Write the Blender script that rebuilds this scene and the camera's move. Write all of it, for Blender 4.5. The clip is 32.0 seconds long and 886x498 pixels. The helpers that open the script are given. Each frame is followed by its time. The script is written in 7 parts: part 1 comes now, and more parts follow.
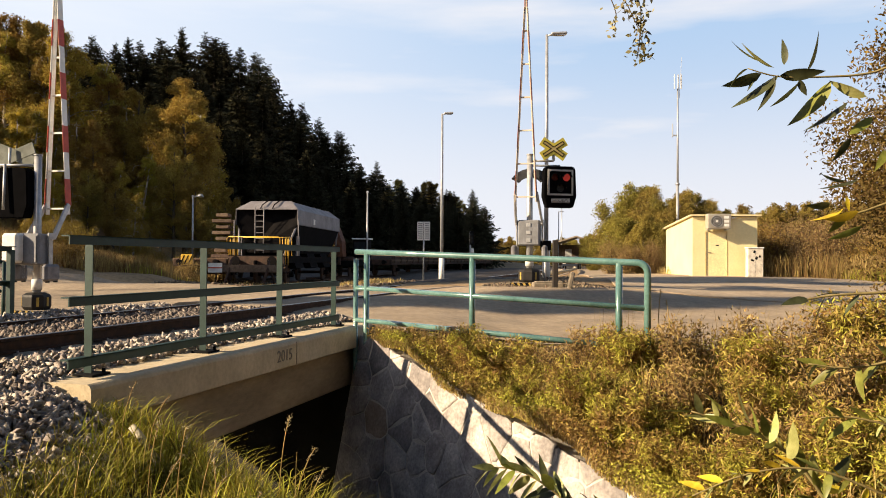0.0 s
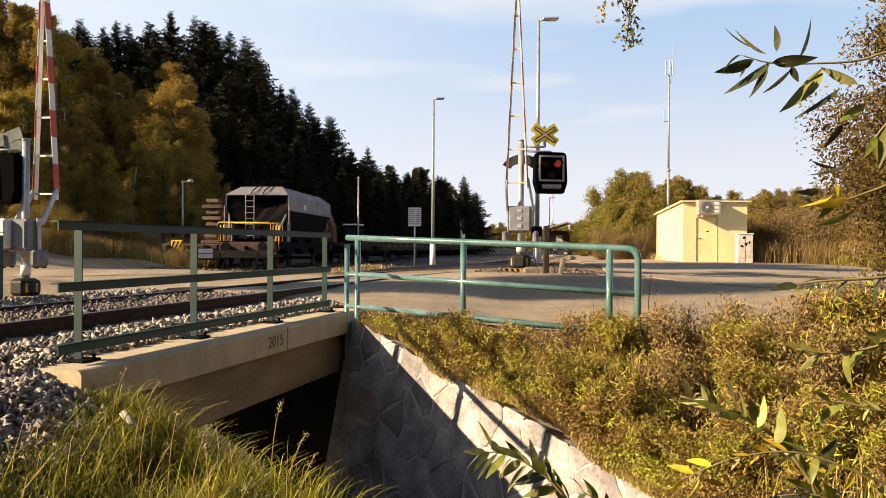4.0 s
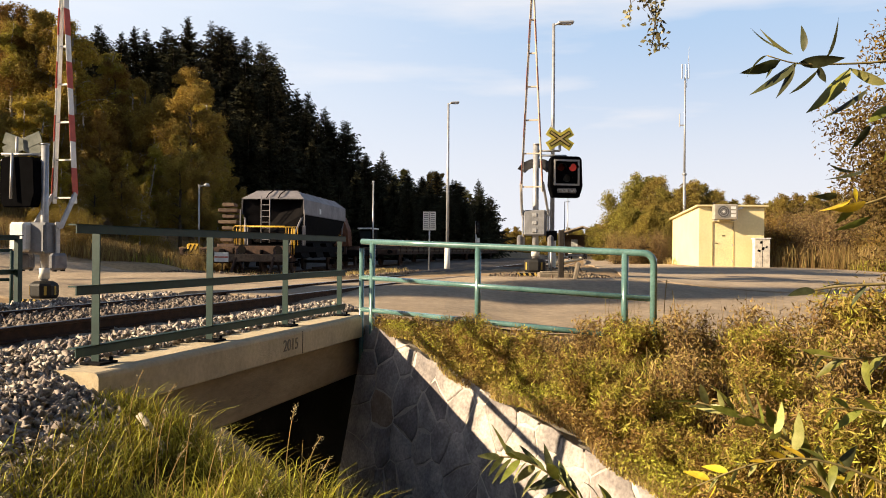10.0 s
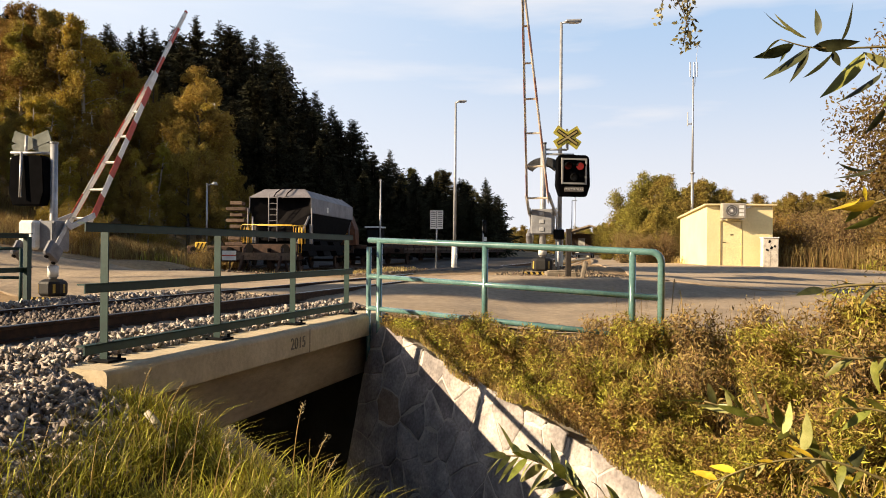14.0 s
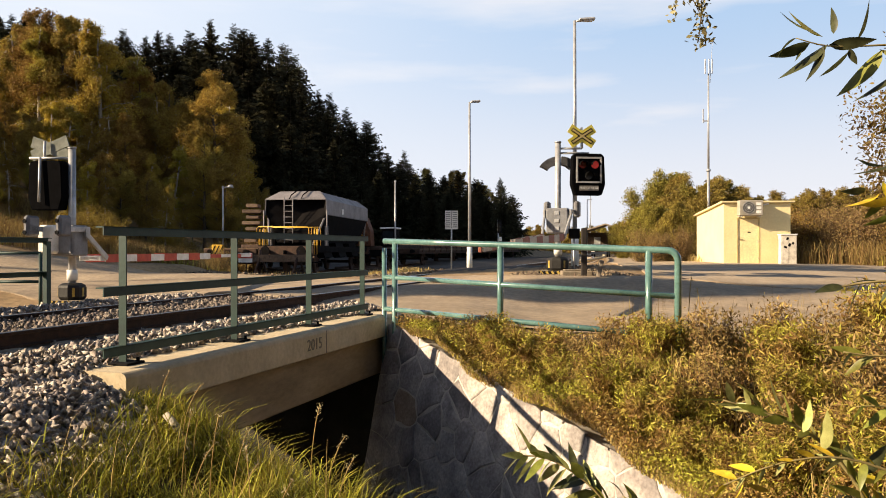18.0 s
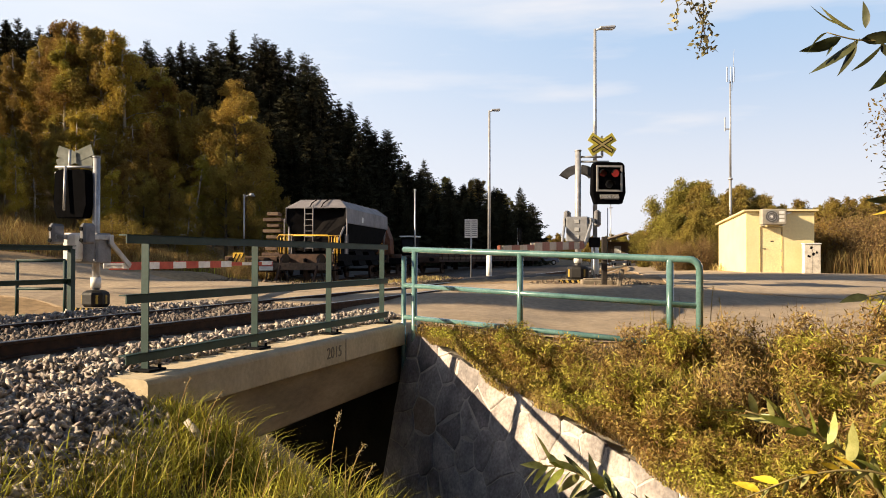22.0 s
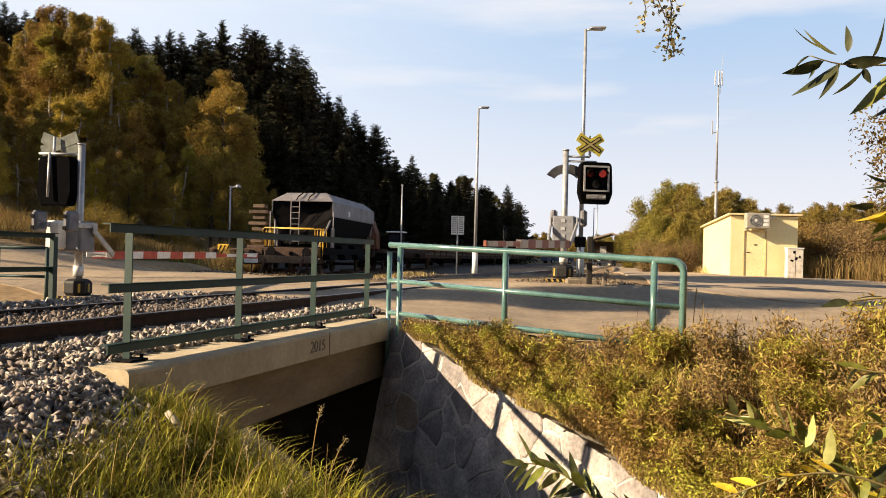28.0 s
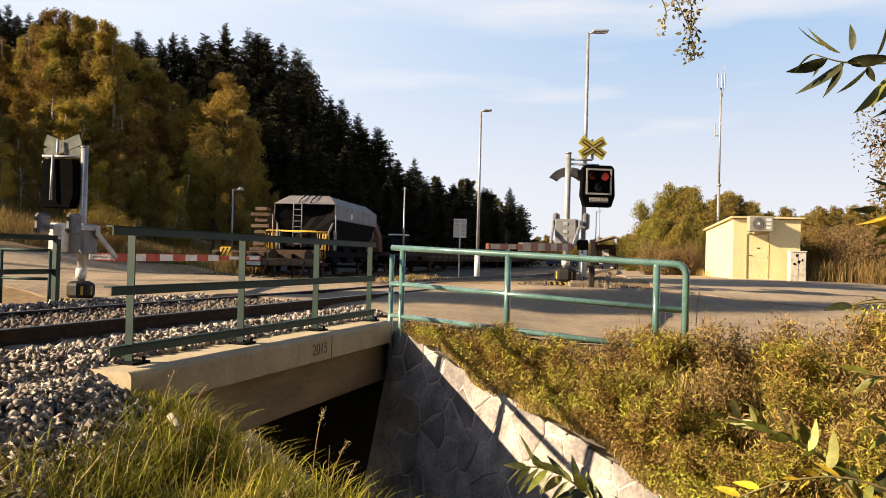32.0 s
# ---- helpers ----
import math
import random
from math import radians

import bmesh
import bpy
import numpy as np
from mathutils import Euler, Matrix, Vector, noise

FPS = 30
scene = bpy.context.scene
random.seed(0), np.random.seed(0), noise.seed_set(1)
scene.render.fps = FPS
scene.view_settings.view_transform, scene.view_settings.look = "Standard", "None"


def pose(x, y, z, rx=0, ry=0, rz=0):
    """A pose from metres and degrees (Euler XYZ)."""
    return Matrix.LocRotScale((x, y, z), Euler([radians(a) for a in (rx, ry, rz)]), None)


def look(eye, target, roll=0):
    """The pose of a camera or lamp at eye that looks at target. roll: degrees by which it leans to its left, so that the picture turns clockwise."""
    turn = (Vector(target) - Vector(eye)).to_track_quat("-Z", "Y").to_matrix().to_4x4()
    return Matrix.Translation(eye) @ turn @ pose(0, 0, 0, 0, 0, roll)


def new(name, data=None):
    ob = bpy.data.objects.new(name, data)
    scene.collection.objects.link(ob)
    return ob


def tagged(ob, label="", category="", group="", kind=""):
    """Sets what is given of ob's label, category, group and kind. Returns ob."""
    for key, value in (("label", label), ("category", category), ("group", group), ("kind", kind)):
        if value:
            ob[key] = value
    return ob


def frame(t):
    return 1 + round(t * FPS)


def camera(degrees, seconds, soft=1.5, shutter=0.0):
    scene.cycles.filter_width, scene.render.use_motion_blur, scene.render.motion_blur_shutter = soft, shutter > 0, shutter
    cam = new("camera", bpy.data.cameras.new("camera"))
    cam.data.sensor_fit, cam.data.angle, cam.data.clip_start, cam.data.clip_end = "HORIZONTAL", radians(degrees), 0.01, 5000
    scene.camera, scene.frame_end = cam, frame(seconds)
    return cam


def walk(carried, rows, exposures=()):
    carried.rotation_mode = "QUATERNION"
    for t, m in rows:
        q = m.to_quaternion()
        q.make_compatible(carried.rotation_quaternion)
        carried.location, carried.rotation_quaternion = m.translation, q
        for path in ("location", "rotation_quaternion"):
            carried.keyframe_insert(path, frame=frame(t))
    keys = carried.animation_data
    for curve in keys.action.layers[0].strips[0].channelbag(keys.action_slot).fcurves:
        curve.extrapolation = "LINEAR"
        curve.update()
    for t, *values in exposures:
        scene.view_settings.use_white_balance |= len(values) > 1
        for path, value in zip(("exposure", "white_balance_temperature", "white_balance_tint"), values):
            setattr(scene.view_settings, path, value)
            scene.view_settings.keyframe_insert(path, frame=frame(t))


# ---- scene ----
# Camera: held by hand on the stream bank; it only turns.
EYE = (0.0, 0.0, 0.97)
cam = camera(60.0, 32.0, soft=0.95)
PATH = [
    (0.0, -0.23, 0.82, -0.33),
    (0.5, 0.34, 0.62, -0.33),
    (1.0, -0.42, -0.19, -0.68),
    (1.5, 0.21, 0.16, -0.44),
    (2.0, -0.71, 0.07, -0.57),
    (2.5, -0.53, -0.31, -0.42),
    (4.5, -1.08, -0.22, -0.47),
    (5.0, -0.80, -0.64, -1.01),
    (5.5, -0.77, -0.50, -0.69),
    (6.0, -0.74, -0.91, -0.66),
    (6.5, -0.69, -0.87, -0.58),
    (7.0, -0.39, -0.68, -0.52),
    (7.5, -0.35, -0.91, -0.83),
    (8.0, -0.40, -0.44, -0.95),
    (8.5, -0.27, -0.75, -0.54),
    (9.0, -0.08, -0.54, -0.44),
    (9.5, -0.46, 1.04, -0.07),
    (10.0, 0.20, 0.06, -0.47),
    (10.5, -0.67, -0.54, -0.82),
    (11.0, -0.40, -1.23, -0.77),
    (11.5, -1.70, -1.48, -1.16),
    (12.0, -0.40, -0.68, -0.08),
    (12.5, -0.02, -0.02, -0.42),
    (13.0, 0.24, -0.02, -0.37),
    (13.5, 0.28, 0.18, -0.78),
    (14.0, 0.73, -0.04, -0.55),
    (14.5, 1.02, 0.18, -0.59),
    (16.5, 0.31, 0.14, -0.37),
    (17.0, 1.86, -0.09, 0.06),
    (17.5, 1.74, -0.24, -0.03),
    (18.0, 1.86, -0.02, 0.01),
    (18.5, 1.82, 0.11, 0.20),
    (19.0, 1.75, 0.43, 0.02),
    (19.5, 1.87, 0.45, -0.08),
    (20.0, 1.98, 0.34, -0.26),
    (20.5, 2.27, 0.57, -0.24),
    (21.0, 2.41, 0.84, -0.30),
    (21.5, 2.75, 0.72, -0.45),
    (22.0, 3.32, 0.61, -0.12),
    (22.5, 3.26, 0.31, -0.51),
    (23.0, 2.42, -0.08, -1.14),
    (23.5, 2.18, 0.00, -1.15),
    (24.0, 2.63, 0.07, -1.13),
    (24.5, 2.39, 0.11, -1.41),
    (25.0, 2.24, -0.01, -1.37),
    (25.5, 2.32, 0.05, -1.16),
    (27.5, 2.07, 0.28, -1.24),
    (28.0, 2.27, 0.35, -1.42),
    (28.5, 2.30, 0.14, -1.21),
    (29.0, 2.16, 0.33, -1.18),
    (29.5, 2.34, 0.45, -1.21),
    (30.0, 2.22, 0.65, -1.24),
    (30.5, 2.12, 0.79, -1.29),
    (31.0, 2.19, 0.75, -1.28),
    (31.5, 2.09, 0.77, -1.43),
    (32.0, 2.44, 0.56, -1.49),
]

walk(cam, [(t, pose(*EYE, 90 + p, r, y)) for t, y, p, r in PATH])

# ---- world and sun ----
SUN_TO = Vector((-0.956 * math.cos(radians(23.8)), -0.292 * math.cos(radians(23.8)), math.sin(radians(23.8)))).normalized()


def build_world():
    w = bpy.data.worlds.new("sky")
    scene.world = w
    w.use_nodes = True
    nt = w.node_tree
    nt.nodes.clear()
    n, l = nt.nodes, nt.links
    out = n.new("ShaderNodeOutputWorld")
    bg = n.new("ShaderNodeBackground")
    sky = n.new("ShaderNodeTexSky")
    sky.sky_type = "NISHITA"
    sky.sun_disc = False
    sky.sun_elevation = math.asin(SUN_TO.z)
    sky.sun_rotation = math.atan2(SUN_TO.x, SUN_TO.y)
    sky.air_density, sky.dust_density, sky.ozone_density = 1.0, 1.2, 1.2
    coord = n.new("ShaderNodeTexCoord")
    sep = n.new("ShaderNodeSeparateXYZ")
    l.new(coord.outputs["Generated"], sep.inputs["Vector"])

    def band(lo, hi, a, b):
        m = n.new("ShaderNodeMapRange")
        m.interpolation_type = "SMOOTHSTEP"
        m.inputs["From Min"].default_value, m.inputs["From Max"].default_value = lo, hi
        m.inputs["To Min"].default_value, m.inputs["To Max"].default_value = a, b
        l.new(sep.outputs["Z"], m.inputs["Value"])
        return m.outputs["Result"]

    def mixed(fac, c1, c2):
        m = n.new("ShaderNodeMixRGB")
        l.new(fac, m.inputs["Fac"])
        for sock, c in (("Color1", c1), ("Color2", c2)):
            if isinstance(c, tuple):
                m.inputs[sock].default_value = c
            else:
                l.new(c, m.inputs[sock])
        return m.outputs["Color"]
    # thin drawn-out cloud veils
    mp = n.new("ShaderNodeMapping")
    mp.inputs["Scale"].default_value = (1.2, 1.2, 7.5)
    mp.inputs["Rotation"].default_value = (0.0, radians(5), 0.0)
    nz = n.new("ShaderNodeTexNoise")
    nz.inputs["Scale"].default_value, nz.inputs["Detail"].default_value, nz.inputs["Roughness"].default_value = 1.7, 6, 0.52
    l.new(coord.outputs["Generated"], mp.inputs["Vector"])
    l.new(mp.outputs["Vector"], nz.inputs["Vector"])
    ramp = n.new("ShaderNodeValToRGB")
    ramp.color_ramp.elements[0].position, ramp.color_ramp.elements[0].color = 0.46, (0, 0, 0, 1)
    ramp.color_ramp.elements[1].position, ramp.color_ramp.elements[1].color = 0.67, (0.95, 0.95, 0.95, 1)
    l.new(nz.outputs["Fac"], ramp.inputs["Fac"])
    mx = n.new("ShaderNodeMath")
    mx.operation = "MAXIMUM"
    l.new(band(0.04, 0.30, 1.0, 0.0), mx.inputs[0])
    l.new(ramp.outputs["Color"], mx.inputs[1])
    haze = mixed(mx.outputs[0], HAZE_HIGH, HAZE_LOW)
    # paler sky towards the sun
    dot = n.new("ShaderNodeVectorMath")
    dot.operation = "DOT_PRODUCT"
    dot.inputs[1].default_value = Vector((SUN_TO.x, SUN_TO.y, 0)).normalized()
    l.new(coord.outputs["Generated"], dot.inputs[0])
    au = n.new("ShaderNodeMapRange")
    au.interpolation_type = "SMOOTHSTEP"
    au.inputs["From Min"].default_value, au.inputs["From Max"].default_value = -0.55, 0.25
    au.inputs["To Max"].default_value = 0.85
    l.new(dot.outputs["Value"], au.inputs["Value"])
    haze = mixed(au.outputs["Result"], haze, HAZE_SUN)
    l.new(mixed(band(0.32, 0.44, 1.0, 0.0), sky.outputs["Color"], haze), bg.inputs["Color"])
    bg.inputs["Strength"].default_value = SKY_STRENGTH
    l.new(bg.outputs["Background"], out.inputs["Surface"])


SKY_STRENGTH = 0.05
HAZE_HIGH, HAZE_LOW = (4.15, 5.65, 7.75, 1), (7.5, 7.6, 8.1, 1)
HAZE_SUN = (7.8, 8.2, 9.0, 1)
build_world()
sun_data = bpy.data.lights.new("sun", "SUN")
sun_data.energy, sun_data.angle, sun_data.color = 5.0, radians(0.5), (1.0, 0.785, 0.52)
sun = new("sun", sun_data)
sun.matrix_world = look(SUN_TO * 50, (0, 0, 0))
scene.view_settings.exposure = 1.2

# ---- materials ----
MATS = {}


def mat(name, col, col2=None, rough=0.8, metal=0.0, scale=6.0, detail=6, bump=0.0, bump_scale=None, contrast=(0.35, 0.65),
        rand=0.0, island=0.0, fine=0.12, glow=None, coat=0.0, translucent=0.0, stretch=None, spec=0.4):
    """Two-scale noise colour between col and col2, with bump; rand: change from object to object, island: from piece to piece."""
    if name in MATS:
        return MATS[name]
    m = bpy.data.materials.new(name)
    m.use_nodes = True
    nt = m.node_tree
    n, l = nt.nodes, nt.links
    b = n["Principled BSDF"]
    b.inputs["Roughness"].default_value = rough
    b.inputs["Metallic"].default_value = metal
    b.inputs["Specular IOR Level"].default_value = spec
    b.inputs["Coat Weight"].default_value = coat
    if col2 is None:
        col2 = tuple(c * 0.72 for c in col)
    tc = n.new("ShaderNodeTexCoord")
    vec = tc.outputs["Object"]
    if stretch:
        mp = n.new("ShaderNodeMapping")
        mp.inputs["Scale"].default_value = stretch
        l.new(vec, mp.inputs["Vector"])
        vec = mp.outputs["Vector"]
    nz = n.new("ShaderNodeTexNoise")
    nz.inputs["Scale"].default_value, nz.inputs["Detail"].default_value = scale, detail
    l.new(vec, nz.inputs["Vector"])
    ramp = n.new("ShaderNodeValToRGB")
    ramp.color_ramp.elements[0].position, ramp.color_ramp.elements[1].position = contrast
    ramp.color_ramp.elements[0].color = (*col2, 1)
    ramp.color_ramp.elements[1].color = (*col, 1)
    l.new(nz.outputs["Fac"], ramp.inputs["Fac"])
    col_out = ramp.outputs["Color"]
    nf = n.new("ShaderNodeTexNoise")
    nf.inputs["Scale"].default_value, nf.inputs["Detail"].default_value = scale * 9, 3
    l.new(vec, nf.inputs["Vector"])
    val = n.new("ShaderNodeMapRange")
    val.inputs["From Min"].default_value, val.inputs["From Max"].default_value = 0.3, 0.7
    val.inputs["To Min"].default_value, val.inputs["To Max"].default_value = 1 - fine, 1 + fine
    l.new(nf.outputs["Fac"], val.inputs["Value"])
    hsv = n.new("ShaderNodeHueSaturation")
    l.new(col_out, hsv.inputs["Color"])
    l.new(val.outputs["Result"], hsv.inputs["Value"])
    col_out = hsv.outputs["Color"]
    for amount, node, sock in ((rand, "ShaderNodeObjectInfo", "Random"), (island, "ShaderNodeNewGeometry", "Random Per Island")):
        if amount:
            oi = n.new(node)
            mr = n.new("ShaderNodeMapRange")
            mr.inputs["To Min"].default_value, mr.inputs["To Max"].default_value = 1 - amount, 1 + amount
            l.new(oi.outputs[sock], mr.inputs["Value"])
            h2 = n.new("ShaderNodeHueSaturation")
            l.new(col_out, h2.inputs["Color"])
            l.new(mr.outputs["Result"], h2.inputs["Value"])
            hue = n.new("ShaderNodeMapRange")
            hue.inputs["To Min"].default_value, hue.inputs["To Max"].default_value = 0.5 - 0.05 * amount, 0.5 + 0.05 * amount
            l.new(oi.outputs[sock], hue.inputs["Value"])
            l.new(hue.outputs["Result"], h2.inputs["Hue"])
            col_out = h2.outputs["Color"]
    l.new(col_out, b.inputs["Base Color"])
    if bump:
        bn = n.new("ShaderNodeTexNoise")
        bn.inputs["Scale"].default_value = bump_scale or scale * 6
        bn.inputs["Detail"].default_value = 5
        l.new(vec, bn.inputs["Vector"])
        bp = n.new("ShaderNodeBump")
        bp.inputs["Strength"].default_value = bump
        bp.inputs["Distance"].default_value = 0.02
        l.new(bn.outputs["Fac"], bp.inputs["Height"])
        l.new(bp.outputs["Normal"], b.inputs["Normal"])
    if glow:
        b.inputs["Emission Color"].default_value = (*glow[:3], 1)
        b.inputs["Emission Strength"].default_value = glow[3]
    if translucent:
        tr = n.new("ShaderNodeBsdfTranslucent")
        l.new(col_out, tr.inputs["Color"])
        ms = n.new("ShaderNodeMixShader")
        ms.inputs["Fac"].default_value = translucent
        l.new(b.outputs["BSDF"], ms.inputs[1])
        l.new(tr.outputs["BSDF"], ms.inputs[2])
        l.new(ms.outputs["Shader"], n["Material Output"].inputs["Surface"])
    MATS[name] = m
    return m


M_CONC = lambda: mat("concrete", (0.60, 0.50, 0.345), (0.45, 0.37, 0.25), 0.9, scale=2.2, bump=0.25, bump_scale=60, fine=0.1)
M_GREEN = lambda: mat("green_paint", (0.014, 0.043, 0.038), (0.009, 0.029, 0.026), 0.55, scale=5, bump=0.05, fine=0.15)
M_TUBE = lambda: mat("tube_green_paint", (0.12, 0.225, 0.21), (0.08, 0.165, 0.152), 0.2, scale=4, bump=0.04, fine=0.15, spec=0.8, coat=0.9)
M_STEEL = lambda: mat("galvanised_steel", (0.45, 0.455, 0.47), (0.32, 0.325, 0.34), 0.45, 0.4, scale=7, bump=0.05, fine=0.12)
M_RAIL = lambda: mat("rusty_rail", (0.075, 0.038, 0.023), (0.038, 0.021, 0.014), 0.8, 0.2, scale=12, bump=0.2)
M_RAILHEAD = lambda: mat("rail_head", (0.45, 0.44, 0.43), (0.30, 0.28, 0.26), 0.3, 0.9, scale=12)
M_ASPHALT = lambda: mat("asphalt", (0.375, 0.292, 0.20), (0.27, 0.21, 0.148), 0.92, scale=0.9, bump=0.3, bump_scale=140, fine=0.18)
M_SOIL = lambda: mat("soil", (0.34, 0.23, 0.12), (0.19, 0.125, 0.06), 0.95, scale=0.7, bump=0.4, bump_scale=30, fine=0.25)
M_BLACK = lambda: mat("black_metal", (0.008, 0.008, 0.009), (0.005, 0.005, 0.006), 0.8, scale=6, spec=0.08)
M_WHITE = lambda: mat("white_paint", (0.80, 0.79, 0.76), (0.66, 0.65, 0.61), 0.5, scale=6, fine=0.08)
M_RED = lambda: mat("red_paint", (0.50, 0.07, 0.035), (0.36, 0.045, 0.025), 0.5, scale=6)
M_YELLOW = lambda: mat("yellow_paint", (0.74, 0.46, 0.05), (0.52, 0.30, 0.035), 0.5, scale=6)
M_WOOD = lambda: mat("old_wood", (0.16, 0.11, 0.075), (0.09, 0.06, 0.04), 0.9, scale=9, bump=0.3)


# ---- mesh helpers ----
def mesh_ob(name, bm, material, parent=None, label="", smooth=False):
    me = bpy.data.meshes.new(name)
    bm.normal_update()
    bm.to_mesh(me)
    bm.free()
    if smooth:
        me.shade_smooth()
    for m in (material if isinstance(material, (list, tuple)) else [material]):
        me.materials.append(m)
    ob = new(name, me)
    if parent is not None:
        ob.parent = parent
    if label:
        tagged(ob, label)
    return ob


def part(name, bm, material, parent, label="", smooth=False):
    return mesh_ob(name, bm, material, parent, label, smooth)


def thing(name, m, label, category, group="", kind=""):
    ob = new(name)
    ob.empty_display_size = 0.2
    ob.matrix_world = m
    return tagged(ob, label, category, group, kind)


def np_mesh(name, verts, faces, material, parent=None, smooth=False):
    """A mesh from numpy arrays: verts (n, 3), faces (m, k)."""
    me = bpy.data.meshes.new(name)
    verts, faces = np.asarray(verts, dtype=np.float32), np.asarray(faces, dtype=np.int32)
    k = faces.shape[1]
    me.vertices.add(len(verts))
    me.vertices.foreach_set("co", verts.ravel())
    me.loops.add(faces.size)
    me.loops.foreach_set("vertex_index", faces.ravel())
    me.polygons.add(len(faces))
    me.polygons.foreach_set("loop_start", np.arange(len(faces), dtype=np.int32) * k)
    me.update(calc_edges=True)
    if smooth:
        me.shade_smooth()
    for m in (material if isinstance(material, (list, tuple)) else [material]):
        me.materials.append(m)
    ob = new(name, me)
    if parent is not None:
        ob.parent = parent
    return ob


def bm_box(bm, c, size, rot=None, bevel=0.0, mi=0):
    m = Matrix.Translation(c) @ (rot.to_4x4() if rot is not None else Matrix()) @ Matrix.Diagonal((*size, 1))
    r = bmesh.ops.create_cube(bm, size=1, matrix=m)
    fs = {f for v in r["verts"] for f in v.link_faces}
    for f in fs:
        f.material_index = mi
    if bevel:
        es = list({e for v in r["verts"] for e in v.link_edges})
        res = bmesh.ops.bevel(bm, geom=es, offset=bevel, segments=1, affect="EDGES", clamp_overlap=True)
        for f in res["faces"]:
            f.material_index = mi
    return bm


def box(c, size, rot=None, bevel=0.0):
    return bm_box(bmesh.new(), c, size, rot, bevel)


def bm_tube(bm, p0, p1, r0, r1=None, seg=10, caps=True, mi=0):
    p0, p1 = Vector(p0), Vector(p1)
    r1 = r0 if r1 is None else r1
    d = p1 - p0
    q = d.to_track_quat("Z", "Y").to_matrix()
    a, b = [], []
    for i in range(seg):
        t = 2 * math.pi * i / seg
        o = q @ Vector((math.cos(t), math.sin(t), 0))
        a.append(bm.verts.new(p0 + o * r0))
        b.append(bm.verts.new(p1 + o * r1))
    for i in range(seg):
        j = (i + 1) % seg
        f = bm.faces.new((a[i], a[j], b[j], b[i]))
        f.smooth = seg > 6
        f.material_index = mi
    if caps:
        for ring in (list(reversed(a)), b):
            f = bm.faces.new(ring)
            f.material_index = mi
    return bm


def tube(p0, p1, r0, r1=None, seg=10):
    return bm_tube(bmesh.new(), p0, p1, r0, r1, seg)


def bm_path(bm, pts, r, seg=10, mi=0):
    """A bent round tube through pts."""
    pts = [Vector(p) for p in pts]
    rings = []
    up = Vector((0.137, 0.21, 0.97))
    for i, p in enumerate(pts):
        d = (pts[min(i + 1, len(pts) - 1)] - pts[max(i - 1, 0)]).normalized()
        x = d.cross(up)
        if x.length < 0.1:
            x = d.cross(Vector((1, 0, 0)))
        x.normalize()
        y = d.cross(x)
        rr = r[i] if isinstance(r, (list, tuple)) else r
        rings.append([bm.verts.new(p + (x * math.cos(2 * math.pi * k / seg) + y * math.sin(2 * math.pi * k / seg)) * rr) for k in range(seg)])
    for a, b in zip(rings, rings[1:]):
        for k in range(seg):
            f = bm.faces.new((a[k], b[k], b[(k + 1) % seg], a[(k + 1) % seg]))
            f.smooth = True
            f.material_index = mi
    for ring in (rings[0], list(reversed(rings[-1]))):
        bm.faces.new(ring).material_index = mi
    bmesh.ops.recalc_face_normals(bm, faces=bm.faces[:])
    return bm


def bm_prism(bm, poly, axis_m, depth, mi=0):
    """poly (x, z) points in the plane y = 0 of axis_m, pushed along +y by depth."""
    a = [bm.verts.new(axis_m @ Vector((x, 0, z))) for x, z in poly]
    b = [bm.verts.new(axis_m @ Vector((x, depth, z))) for x, z in poly]
    n = len(poly)
    fs = [bm.faces.new(a), bm.faces.new(list(reversed(b)))]
    for i in range(n):
        fs.append(bm.faces.new((a[i], b[i], b[(i + 1) % n], a[(i + 1) % n])))
    for f in fs:
        f.material_index = mi
    bmesh.ops.recalc_face_normals(bm, faces=fs)
    return bm


# ---- plan: the track's frame. s along the track, l to its right ----
AX, AY = 0.271, 0.9626


def trk(s, l, z=0.0):
    return Vector((s * AX + l * AY, s * AY - l * AX, z))


TRACK_YAW = -math.degrees(math.atan2(AX, AY))
FENCE_L, AXIS_L, FENCE2_L = -4.51, -6.75, -9.0
RAIL_Z = 0.20
WALL_A, WALL_B = Vector((-0.95, 10.9, -0.12)), Vector((2.18, 6.5, -1.16))

